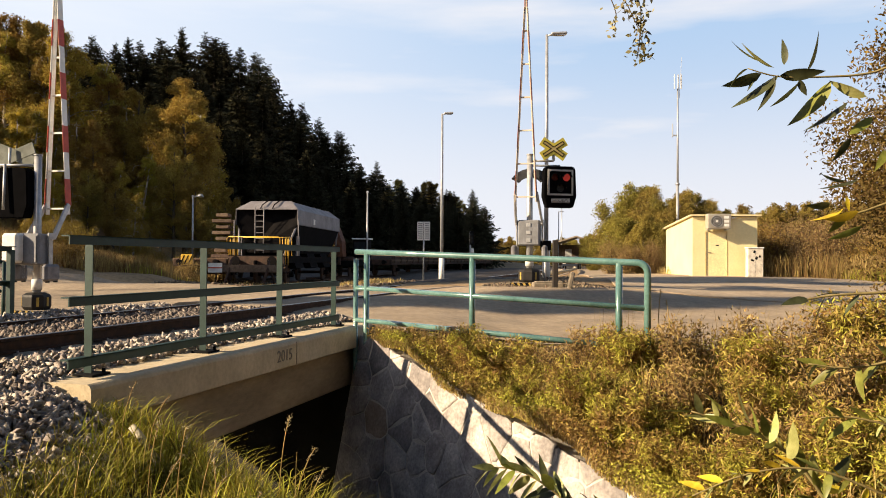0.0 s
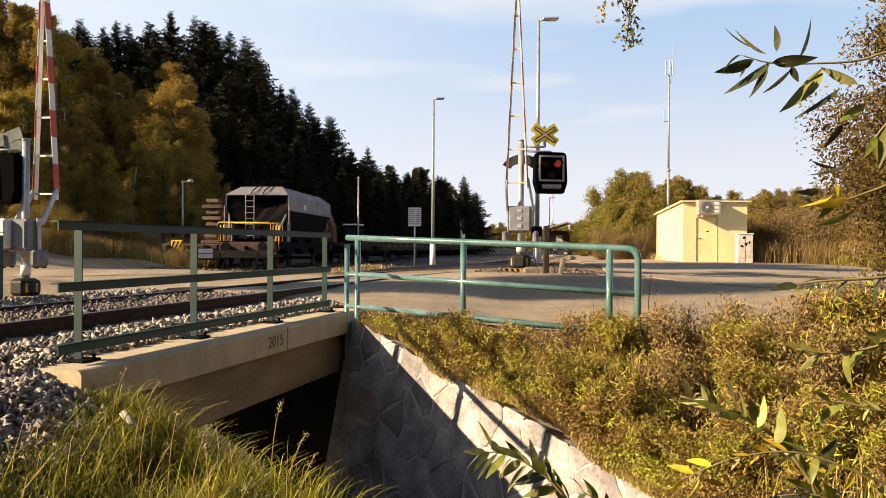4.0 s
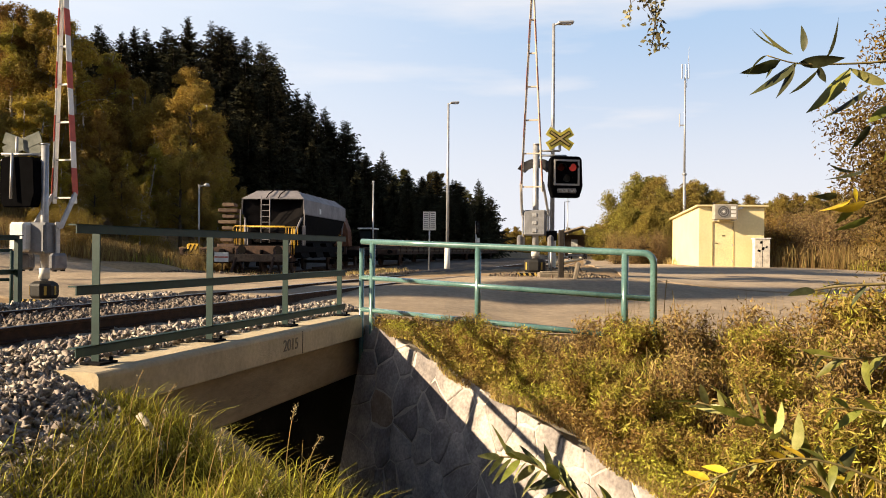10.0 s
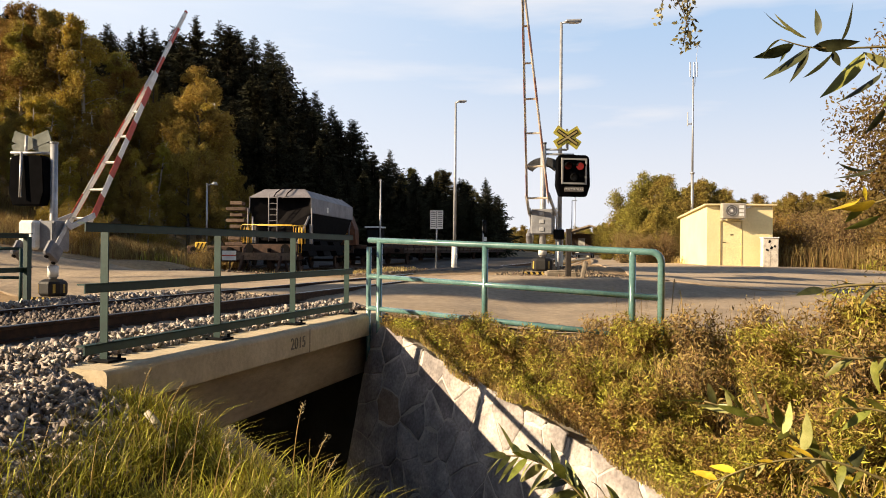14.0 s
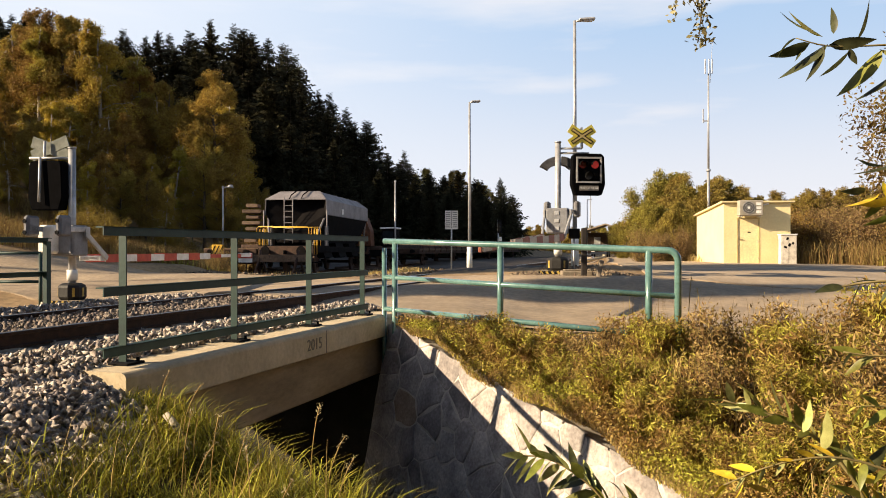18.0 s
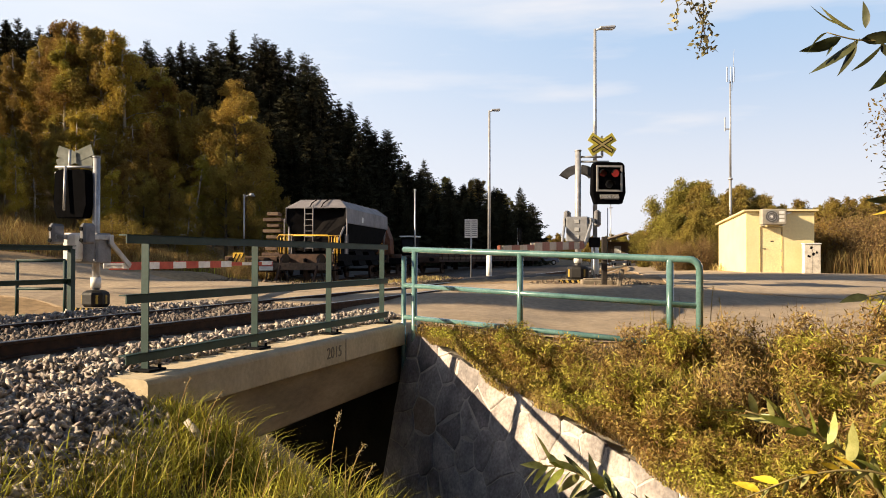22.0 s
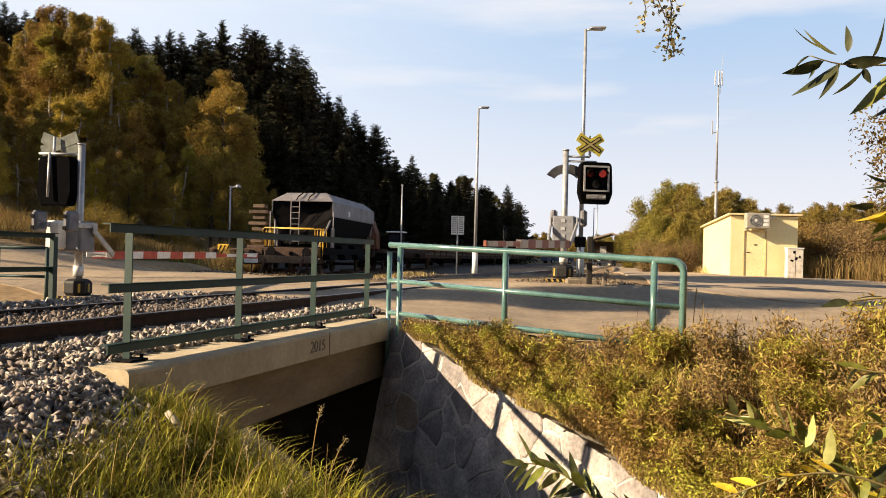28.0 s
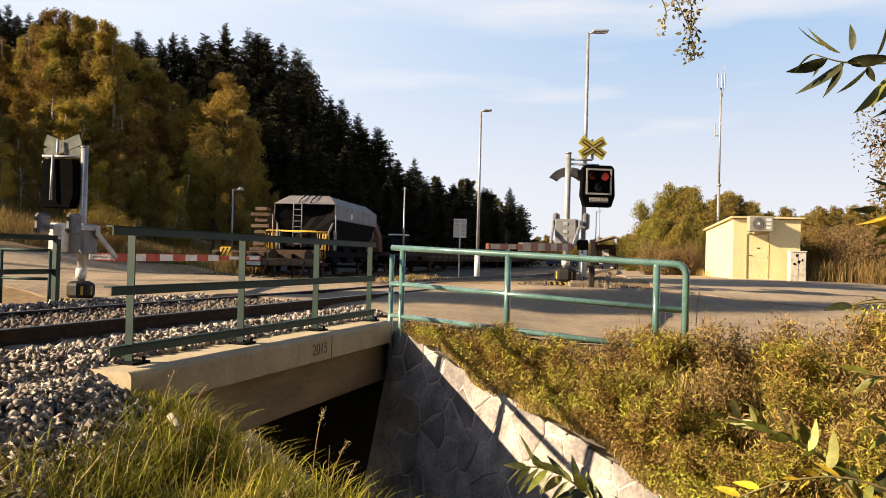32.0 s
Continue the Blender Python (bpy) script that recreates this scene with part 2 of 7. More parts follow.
# ground heights (x, y, z)
HEIGHTS = [
    (2.5, 10.4, -0.24), (5, 9.2, -0.27), (-1, 12.5, 0.0), (2.9, 14, -0.20), (6, 13, -0.24), (10, 14, -0.2), (18, 12, -0.25),
    (-1.5, 17, 0.13), (-4, 14, 0.13), (2.3, 20, 0.28), (3.5, 25, 0.40), (8, 25, 0.25), (11.7, 35, 0.28), (14, 34, 0.27), (13, 36, 0.28),
    (25, 30, 0.1), (12, 18, -0.05), (-8.6, 16.4, -0.44), (-7.6, 15.4, -0.30), (-9.6, 15.9, -0.36), (-12, 20, -0.02), (-10, 26, 0.10), (-16, 27, 0.70), (-26, 28, 1.0), (-12, 28, 0.42), (-22, 23, 0.6), (-8, 31, -0.42), (-8, 38, -0.42), (0, 37, -0.07),
    (-7, 46, -0.40), (6, 60, 0.0), (0, 100, 0.0), (-20, 30, 0.95), (-30, 45, 1.0), (40, 60, 0.0), (-18, 12, -0.1), (-9, 8, 0.0),
    (-5.2, 4.6, -0.12), (-3.2, 4.6, -0.42), (-2.5, 5.3, -0.40), (-4.2, 3.9, -0.45), (-6, 0, -0.5), (-2, 3.6, -0.70), (-1.1, 4.7, -0.66), (-0.9, 3.0, -0.85), (0, 0, -0.65), (0, -6, -0.6),
    (2.4, 9.2, -0.36), (4, 7.5, -0.47), (3.2, 5.5, -0.85), (2.4, 6.6, -1.12), (0.75, 8.75, -0.68), (-0.5, 10.5, -0.22),
    (6, 6, -0.4), (9, 5, -0.4), (5, 3.5, -0.8), (-10, 11, 0.0), (-4, 9, -0.02), (-5, 6, 0.02), (-7.5, 9, 0.02), (-5.5, 12, 0.05),
]
HP = np.array(HEIGHTS)
CHANNEL = [(-2.85, 6.25), (-0.80, 4.75), (0.5, 2.4), (3.4, 0.3), (9, -3), (12, -1), (6.5, 2.2), (4.27, 3.82), (2.32, 6.6), (-0.81, 11.0), (-1.35, 11.5),
           (-6.5, 12.9), (-14, 15.0), (-14, 9.8), (-6.8, 8.15)]
CHANNEL_Z = -3.0
# ground between the sidings, the yard's shade put into its dark colour
YARD = [(-13, 32), (-8.5, 28.5), (-3, 25.5), (0.6, 23.6), (2.4, 24.2), (5, 40), (9, 60), (15, 95), (-20, 95), (-14, 45)]
# overgrown slopes beside the stream
BANK = [(-1.0, 11.2), (2.4, 10.7), (4.2, 9.7), (7, 8.0), (14, 6.3), (14, -4), (-9, -4), (-7, 3.5), (-3.6, 4.6), (-2.4, 5.6), (-2.3, 7)]


def in_poly(x, y, poly):
    inside = np.zeros(np.shape(x), bool)
    n = len(poly)
    for i in range(n):
        (x0, y0), (x1, y1) = poly[i], poly[(i + 1) % n]
        c = ((y0 > y) != (y1 > y)) & (x < (x1 - x0) * (y - y0) / (y1 - y0 + 1e-9) + x0)
        inside ^= c
    return inside


def edge_dist(x, y, poly):
    best = np.full(np.shape(x), 1e9)
    n = len(poly)
    for i in range(n):
        (x0, y0), (x1, y1) = poly[i], poly[(i + 1) % n]
        dx, dy = x1 - x0, y1 - y0
        t = np.clip(((x - x0) * dx + (y - y0) * dy) / (dx * dx + dy * dy), 0, 1)
        best = np.minimum(best, np.hypot(x - x0 - t * dx, y - y0 - t * dy))
    return best


def flat_ground(x, y):
    x, y = np.asarray(x, float), np.asarray(y, float)
    num, den = np.zeros(x.shape), np.zeros(x.shape)
    for hx, hy, hz in HP:
        w = 1.0 / ((x - hx) ** 2 + (y - hy) ** 2 + 0.15) ** 2
        num += w * hz
        den += w
    z = num / den
    far = np.hypot(x, y)
    # wooded hill
    u = (-x * 0.94 + y * 0.10) - 14
    hill = np.clip(u / 55, 0, 1)
    hill = 15 * hill * hill * (3 - 2 * hill) * np.clip((y - 22) / 25, 0, 1) + 5.5 * np.clip((y - 95) / 60, 0, 1) * np.clip((20 - x) / 40, 0, 1)
    return z + hill


def ground(x, y):
    z = flat_ground(x, y)
    x, y = np.asarray(x, float), np.asarray(y, float)
    ins = in_poly(x, y, CHANNEL)
    d = edge_dist(x, y, CHANNEL)
    t = np.clip(d / 0.30, 0, 1)
    return np.where(ins, z * (1 - t) + CHANNEL_Z * t, z)


def gz(x, y):
    return float(ground(np.array([x]), np.array([y]))[0])


def spread(lo, hi, step, far):
    core = list(np.arange(lo, hi + 1e-6, step))
    left, right, s = [], [], step
    while (left[-1] if left else lo) > -far:
        s *= 1.25
        left.append((left[-1] if left else lo) - s)
    s = step
    while (right[-1] if right else hi) < far:
        s *= 1.25
        right.append((right[-1] if right else hi) + s)
    return np.array(left[::-1] + core + right)


def build_ground():
    xs, ys = spread(-12, 14, 0.2, 2500), spread(-3, 26, 0.2, 2500)
    X, Y = np.meshgrid(xs, ys)
    Z = ground(X, Y)
    rng = np.random.default_rng(5)
    Z += rng.normal(0, 0.012, Z.shape) * (np.hypot(X, Y) < 40)
    nx, ny = len(xs), len(ys)
    v = np.stack([X.ravel(), Y.ravel(), Z.ravel()], 1)
    i = np.arange(nx * ny).reshape(ny, nx)
    f = np.stack([i[:-1, :-1].ravel(), i[:-1, 1:].ravel(), i[1:, 1:].ravel(), i[1:, :-1].ravel()], 1)
    # bed and cut sides near black: channel shade put into the mud colour
    ob = np_mesh("ground", v, f, [M_SOIL(), mat("shaded_stream_mud", (0.030, 0.026, 0.018), (0.016, 0.014, 0.010), 0.9, scale=3, bump=0.4), mat("bank_humus", (0.085, 0.056, 0.030), (0.04, 0.028, 0.016), 0.95, scale=2.0, bump=0.5, bump_scale=30, fine=0.3), mat("shaded_yard", (0.10, 0.08, 0.066), (0.05, 0.041, 0.035), 0.95, scale=1.5, bump=0.5, bump_scale=40, fine=0.3)], smooth=True)
    cx, cy = X.ravel()[f].mean(1), Y.ravel()[f].mean(1)
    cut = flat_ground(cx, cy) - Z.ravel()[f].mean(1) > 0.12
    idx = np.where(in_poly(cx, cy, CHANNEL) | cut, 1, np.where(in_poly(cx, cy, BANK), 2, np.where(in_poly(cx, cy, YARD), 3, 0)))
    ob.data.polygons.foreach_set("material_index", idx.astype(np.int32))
    tagged(ob, "brown earth ground with dry grass and a stream bed", "ground", kind="structure")


build_ground()


def sheet(name, poly, lift, material, label, category="road", step=0.5):
    """A paved sheet that follows the ground inside poly, with a 6 cm edge."""
    xs = [p[0] for p in poly]
    ys = [p[1] for p in poly]
    bm = bmesh.new()
    vs = [bm.verts.new((x, y, 0)) for x, y in poly]
    bm.faces.new(vs)
    for ax, lo, hi in ((0, min(xs), max(xs)), (1, min(ys), max(ys))):
        k = lo + step
        while k < hi:
            co, no = [0, 0, 0], [0, 0, 0]
            co[ax], no[ax] = k, 1
            bmesh.ops.bisect_plane(bm, geom=bm.verts[:] + bm.edges[:] + bm.faces[:], plane_co=co, plane_no=no)
            k += step if k < 30 else step * 4
    co = np.array([v.co[:] for v in bm.verts])
    z = flat_ground(co[:, 0], co[:, 1]) + lift
    for v, zz in zip(bm.verts, z):
        v.co.z = zz
    edge = [e for e in bm.edges if e.is_boundary]
    r = bmesh.ops.extrude_edge_only(bm, edges=edge)
    for v in (g for g in r["geom"] if isinstance(g, bmesh.types.BMVert)):
        v.co.z -= lift + 0.08
    bmesh.ops.recalc_face_normals(bm, faces=bm.faces[:])
    ob = mesh_ob(name, bm, material)
    return tagged(ob, label, category, kind="structure")


# the road over the crossing, and the paved way to the platform
ROAD = [(-0.6, 11.6), (2.4, 10.9), (4.2, 9.9), (7, 8.2), (14, 6.5), (40, 3.0), (40, 12.0), (20, 15.0), (14.0, 16.6), (9.0, 18.6), (4.6, 19.6), (2.6, 18.8), (-0.5, 20.5),
        (-4.5, 23.5), (-9, 26), (-16, 27), (-30, 24), (-30, 16.5), (-14, 19.0), (-8.2, 17.6), (-3.8, 13.6)]
sheet("road", ROAD, 0.035, M_ASPHALT(), "worn grey-brown asphalt road over the crossing")
PLATFORM_WAY = [(4.7, 19.9), (9.2, 18.8), (14.2, 16.9), (19.5, 15.5), (17.2, 26), (15.4, 33.2), (11.4, 34.9), (13, 40), (20, 60), (26, 95), (17, 95), (9, 50)]
sheet("pavement", PLATFORM_WAY, 0.04, mat("pale_asphalt", (0.39, 0.305, 0.215), (0.29, 0.225, 0.158), 0.92, scale=0.7, bump=0.2, bump_scale=90), "pale paved way to the platform", "pavement")

# ---- bridge ----
TRK3 = Matrix(((AY, AX, 0), (-AX, AY, 0), (0, 0, 1)))  # columns: l, s, z


def trk_pose(s, l, z=0.0):
    """x to the right of the track, y along it."""
    return Matrix.Translation(trk(s, l, z)) @ TRK3.to_4x4()


def build_bridge():
    S0, S1 = 4.80, 11.0
    b = thing("bridge", trk_pose(S0, FENCE_L), "small concrete railway bridge of pale concrete over a stream", "bridge")
    n = S1 - S0
    bm = bmesh.new()
    prof = [(-0.22, 0.0), (0.33, 0.0), (0.36, -0.03), (0.36, -0.30), (-0.22, -0.30)]
    bm_prism(bm, prof, Matrix.Translation((0, 0.14, 0)), n - 0.14)
    bmesh.ops.bevel(bm, geom=[e for e in bm.edges if e.calc_length() > 3], offset=0.012, segments=1, affect="EDGES")
    part("cornice", bm, M_CONC(), b)
    # girder coloured darker than the cornice, for the shade under its overhang
    part("girder", box((-0.14, n / 2, -0.58), (0.72, n - 0.05, 0.56), bevel=0.02), mat("shaded_girder", (0.40, 0.31, 0.20), (0.25, 0.19, 0.12), 0.9, scale=1.6, bump=0.25, bump_scale=50, fine=0.12, stretch=(1, 0.5, 1.6)), b, "girder of concrete coloured darker for shade")
    part("deck_slab", box((-2.24, n / 2, -0.42), (3.4, n - 0.1, 0.62)), M_CONC(), b)
    bm = bmesh.new()
    bm_prism(bm, [(-0.36 - 4.49, -0.02), (0.22 - 4.49, -0.02), (0.22 - 4.49, -0.32), (-0.36 - 4.49, -0.32)], Matrix(), n)
    part("far_cornice", bm, M_CONC(), b)
    # near-black concrete: the shade under the deck is put into its colour
    SHADE_CONC = mat("shaded_concrete", (0.032, 0.027, 0.020), (0.018, 0.015, 0.011), 0.9, scale=2.5, bump=0.3, bump_scale=30)
    part("abutment", box((-2.3, 0.55, -1.7), (5.0, 0.9, 1.75)), SHADE_CONC, b)
    part("abutment", box((-2.3, n - 0.1, -1.7), (5.0, 0.6, 1.75)), SHADE_CONC, b)
    # cast year panel, digits and joint coloured dark for the shadow of the relief
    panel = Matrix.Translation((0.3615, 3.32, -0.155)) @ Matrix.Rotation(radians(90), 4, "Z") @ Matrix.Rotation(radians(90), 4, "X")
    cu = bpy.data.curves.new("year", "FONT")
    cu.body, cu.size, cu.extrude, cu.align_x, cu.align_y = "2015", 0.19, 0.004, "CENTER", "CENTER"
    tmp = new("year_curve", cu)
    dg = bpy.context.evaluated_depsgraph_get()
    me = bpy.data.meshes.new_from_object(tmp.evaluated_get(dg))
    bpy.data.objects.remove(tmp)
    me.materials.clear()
    me.materials.append(mat("cast_shadowed_concrete", (0.24, 0.21, 0.16), (0.18, 0.155, 0.12), 0.95, scale=8))
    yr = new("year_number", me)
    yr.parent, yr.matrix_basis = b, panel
    part("panel_joint", box((0.362, 3.62, -0.155), (0.006, 0.012, 0.27)), MATS["cast_shadowed_concrete"], b)


build_bridge()


def bridge_fence(s0, count, step, l, z, side, label, ends=(0.28, 0.10)):
    """Flat steel railing: posts of angle steel, three flat rails on the side given (+1: right of the track)."""
    fence = thing("bridge_railing", trk_pose(s0, l, z), label, "railing", "bridge railings")
    y0, y1 = -ends[0], (count - 1) * step + ends[1]
    for k in range(count):
        bm = bmesh.new()
        bm_box(bm, (0, k * step, 0.55), (0.075, 0.012, 1.10))
        bm_box(bm, (-0.032 * side, k * step + 0.037, 0.55), (0.012, 0.075, 1.10))
        p = part("post", bm, M_GREEN(), fence)
        plate = part("base_plate", box((0.02 * side, k * step + 0.02, 0.011), (0.20, 0.22, 0.022), bevel=0.004), M_BLACK(), p)
        for dx in (-0.06, 0.08):
            bm = bmesh.new()
            bm_tube(bm, (dx * side, k * step + 0.09, 0.02), (dx * side, k * step + 0.09, 0.055), 0.016, seg=6)
            part("bolt", bm, M_BLACK(), p)
    for zz, h in ((1.115, 0.075), (0.62, 0.075), (0.125, 0.075)):
        bm = bmesh.new()
        bm_box(bm, (0.047 * side, (y0 + y1) / 2, zz), (0.012, y1 - y0, h))
        bm_box(bm, (0.012 * side, (y0 + y1) / 2, zz + h / 2 - 0.006), (0.082, y1 - y0, 0.012))
        part("rail", bm, M_GREEN(), fence)
    return fence


bridge_fence(5.33, 4, 1.665, FENCE_L, 0.0, 1, "dark green painted steel railing on the concrete cornice")
bridge_fence(4.05, 4, 1.65, FENCE2_L, -0.02, -1, "dark green painted steel railing on the other cornice")


def tube_fence():
    f = thing("tube_railing", Matrix(), "light green tubular steel railing beside the road", "railing")
    a, b = Vector((-1.05, 11.0, 0)), Vector((2.42, 8.93, 0))
    d = (b - a).normalized()
    a0 = a - d * 0.19

    def top(p):
        t = (p - a).dot(d) / (b - a).length
        return 1.075 - 0.125 * t
    R = 0.042
    length = (b - a0).length
    corner = []
    for k in range(7):
        t = math.pi / 2 * k / 6
        p = b - d * 0.12 + d * 0.12 * math.sin(t)
        corner.append(Vector((p.x, p.y, top(b) - 0.12 + 0.12 * math.cos(t))))
    pts = [Vector((a0.x, a0.y, top(a0)))] + [Vector((*(a + d * u).xy, top(a + d * u))) for u in (0.9, 1.8, 2.7)] + corner + [Vector((b.x, b.y, gz(b.x, b.y) - 0.1))]
    part("top_rail", bm_path(bmesh.new(), pts, R, 12), M_TUBE(), f)
    for drop in (0.52, 0.98):
        p, q = Vector((a0.x, a0.y, top(a0) - drop)), Vector((b.x, b.y, top(b) - drop * 1.02))
        part("rail", tube(p, q, 0.036, seg=12), M_TUBE(), f)
    for u in (0.0, 1.72, 3.70):
        p = a + d * u
        part("post", tube((p.x, p.y, gz(p.x, p.y) - 0.15), (p.x, p.y, top(p)), 0.042, seg=12), M_TUBE(), f)
    p = a0
    part("post", tube((p.x, p.y, gz(p.x, p.y) - 0.15), (p.x, p.y, top(p) - 0.10), 0.036, seg=12), M_TUBE(), f)


tube_fence()


# ---- wing wall of split stones ----
def clip_poly(poly, p, n):
    out = []
    for i in range(len(poly)):
        a, b = poly[i], poly[(i + 1) % len(poly)]
        da, db = (a - p).dot(n), (b - p).dot(n)
        if da <= 0:
            out.append(a)
        if da * db < 0:
            out.append(a + (b - a) * (da / (da - db)))
    return out


def voronoi(w, h, count, seed, squash=1.25):
    rng = random.Random(seed)
    pts = []
    while len(pts) < count:
        best = max(((rng.uniform(0, w), rng.uniform(0, h)) for _ in range(9)), key=lambda c: min((((c[0] - p[0]) / squash) ** 2 + (c[1] - p[1]) ** 2 for p in pts), default=9))
        pts.append(best)
    cells = []
    for i, p in enumerate(pts):
        poly = [Vector((0, 0)), Vector((w, 0)), Vector((w, h)), Vector((0, h))]
        a = Vector(p)
        for j, q in enumerate(pts):
            if i != j:
                b = Vector(q)
                if (b - a).length < 1.3:
                    poly = clip_poly(poly, (a + b) / 2, (b - a))
        cells.append(poly)
    return cells


def build_wing_wall():
    e = WALL_B - WALL_A
    flat = Vector((e.x, e.y, 0)).normalized()
    out = Vector((flat.y, -flat.x, 0)) * -1
    if out.x > 0:
        out = -out
    batter = Vector((out.x * 0.20, out.y * 0.20, -1)).normalized()
    ext = 3.4
    L = Vector((e.x, e.y, 0)).length + ext
    slope = e.z / Vector((e.x, e.y, 0)).length
    wall = thing("wall_wing", Matrix(), "wing wall of pale split stones set in mortar", "retaining wall", kind="structure")
    nrm = flat.cross(batter).normalized()
    if nrm.dot(out) < 0:
        nrm = -nrm
    H = 3.4
    start = WALL_A - flat * 0.35

    def at(u, v, d=0.0):
        """u along, v down from the level of A, d out of the face."""
        return start + flat * u + batter * v + nrm * d
    L += 0.35

    def top_v(u):
        return max(0.0, -(u - 0.35) * slope) + 0.05
    # mortar core
    bm = bmesh.new()
    n = 24
    fr = [(bm.verts.new(at(L * i / n, top_v(L * i / n), 0.003)), bm.verts.new(at(L * i / n, H, 0.003)), bm.verts.new(at(L * i / n, top_v(L * i / n), -0.38)), bm.verts.new(at(L * i / n, H, -0.38))) for i in range(n + 1)]
    for p, q in zip(fr, fr[1:]):
        bm.faces.new((p[0], q[0], q[1], p[1]))
        bm.faces.new((p[2], q[2], q[0], p[0]))
        bm.faces.new((p[3], q[3], q[2], p[2]))
    bm.faces.new((fr[0][0], fr[0][1], fr[0][3], fr[0][2]))
    bm.faces.new((fr[-1][0], fr[-1][2], fr[-1][3], fr[-1][1]))
    bmesh.ops.recalc_face_normals(bm, faces=bm.faces[:])
    part("mortar", bm, mat("mortar", (0.60, 0.545, 0.485), (0.45, 0.405, 0.355), 0.95, scale=5, bump=0.4, bump_scale=40), wall)
    stone = mat("split_stone", (0.44, 0.395, 0.37), (0.215, 0.195, 0.19), 0.9, scale=3.0, bump=0.9, bump_scale=14, rand=0.34, fine=0.25)
    tan = mat("ochre_stone", (0.42, 0.33, 0.25), (0.27, 0.205, 0.155), 0.9, scale=3.0, bump=0.7, bump_scale=18, rand=0.2, fine=0.2)
    rng = random.Random(11)
    for poly in voronoi(L, H, 175, 6):
        # cut at the sloping top
        p0 = Vector((0.35, 0.015))
        poly = clip_poly(poly, p0, -Vector((slope, 1)).normalized())
        if len(poly) < 3:
            continue
        c = sum(poly, Vector((0, 0))) / len(poly)
        area = abs(sum(poly[i].x * poly[(i + 1) % len(poly)].y - poly[(i + 1) % len(poly)].x * poly[i].y for i in range(len(poly)))) / 2
        if area < 0.01:
            continue
        gap, proud = rng.uniform(0.009, 0.022), rng.uniform(0.006, 0.026)
        # ring with extra points, wobbling edges
        ring = []
        for i in range(len(poly)):
            a, b = poly[i], poly[(i + 1) % len(poly)]
            ring.append(a)
            if (b - a).length > 0.16:
                m = (a + b) / 2
                ring.append(m + Vector((rng.uniform(-1, 1), rng.uniform(-1, 1))) * 0.030)
        bm = bmesh.new()

        def loop(shrink, d):
            vs = []
            for p in ring:
                w = c - p
                k = min(shrink / max(w.length, 1e-3), 0.6)
                q = p + w * k
                vs.append(bm.verts.new(at(q.x, q.y, d)))
            return vs
        base, mid, face = loop(gap, -0.03), loop(gap, proud * 0.55), loop(gap + 0.016, proud)
        for A, B in ((base, mid), (mid, face)):
            for i in range(len(A)):
                j = (i + 1) % len(A)
                bm.faces.new((A[i], A[j], B[j], B[i]))
        top = bm.verts.new(at(c.x, c.y, proud + rng.uniform(-0.004, 0.020)))
        for i in range(len(face)):
            bm.faces.new((face[i], face[(i + 1) % len(face)], top))
        bmesh.ops.recalc_face_normals(bm, faces=bm.faces[:])
        part("stone", bm, tan if rng.random() < 0.03 else stone, wall)


build_wing_wall()


# ---- track ----
def track_point(s, l):
    """Straight over the bridge and the road, then bending to the left."""
    s1 = 34.0
    if s <= s1:
        return trk(s, AXIS_L + l), TRACK_YAW
    r, t = 330.0, (s - s1) / 330.0
    c = trk(s1, AXIS_L - r)
    ang = radians(TRACK_YAW) + t
    return c + Vector((math.cos(ang), math.sin(ang), 0)) * (r + l), TRACK_YAW + math.degrees(t)


def rail_profile(bm, pts, z):
    prof = [(-0.06, -0.15), (0.06, -0.15), (0.06, -0.137), (0.010, -0.125), (0.010, -0.04), (0.036, -0.03), (0.036, -0.004), (0.028, 0.0), (-0.028, 0.0), (-0.036, -0.004), (-0.036, -0.03), (-0.010, -0.04), (-0.010, -0.125), (-0.06, -0.137)]
    rings = []
    for p, yaw in pts:
        rt = Vector((math.cos(radians(yaw)), math.sin(radians(yaw)), 0))
        rings.append([bm.verts.new(p + rt * x + Vector((0, 0, z + h))) for x, h in prof])
    k = len(prof)
    for a, b in zip(rings, rings[1:]):
        for i in range(k):
            f = bm.faces.new((a[i], a[(i + 1) % k], b[(i + 1) % k], b[i]))
            f.material_index = 1 if i in (6, 7, 8) else 0
    bm.faces.new(rings[0])
    bm.faces.new(list(reversed(rings[-1])))
    bmesh.ops.recalc_face_normals(bm, faces=bm.faces[:])
    return bm


def build_track():
    t = thing("railway_track", Matrix(), "single railway track with rusty rails and concrete sleepers", "railway track", kind="structure")
    ss = [-14, 0, 10, 20, 34] + list(range(38, 130, 6))
    for l in (-0.7525, 0.7525):
        part("rail", rail_profile(bmesh.new(), [track_point(s, l) for s in ss], RAIL_Z), [M_RAIL(), M_RAILHEAD()], t)
    bm = bmesh.new()
    bm_box(bm, (0, 0, 0), (2.5, 0.26, 0.18), bevel=0.03)
    first = part("sleeper", bm, mat("sleeper_concrete", (0.42, 0.35, 0.27), (0.28, 0.23, 0.17), 0.95, scale=5, bump=0.3), t)
    me = first.data
    k = 0
    for s in np.arange(-10, 95, 0.62):
        p, yaw = track_point(float(s), 0)
        if 11.6 < s < 20.4:
            continue
        o = first if k == 0 else new("sleeper", me)
        o.parent = t
        o.matrix_basis = Matrix.Translation((p.x, p.y, RAIL_Z - 0.15 - 0.09)) @ pose(0, 0, 0, 0, 0, yaw)
        k += 1


build_track()



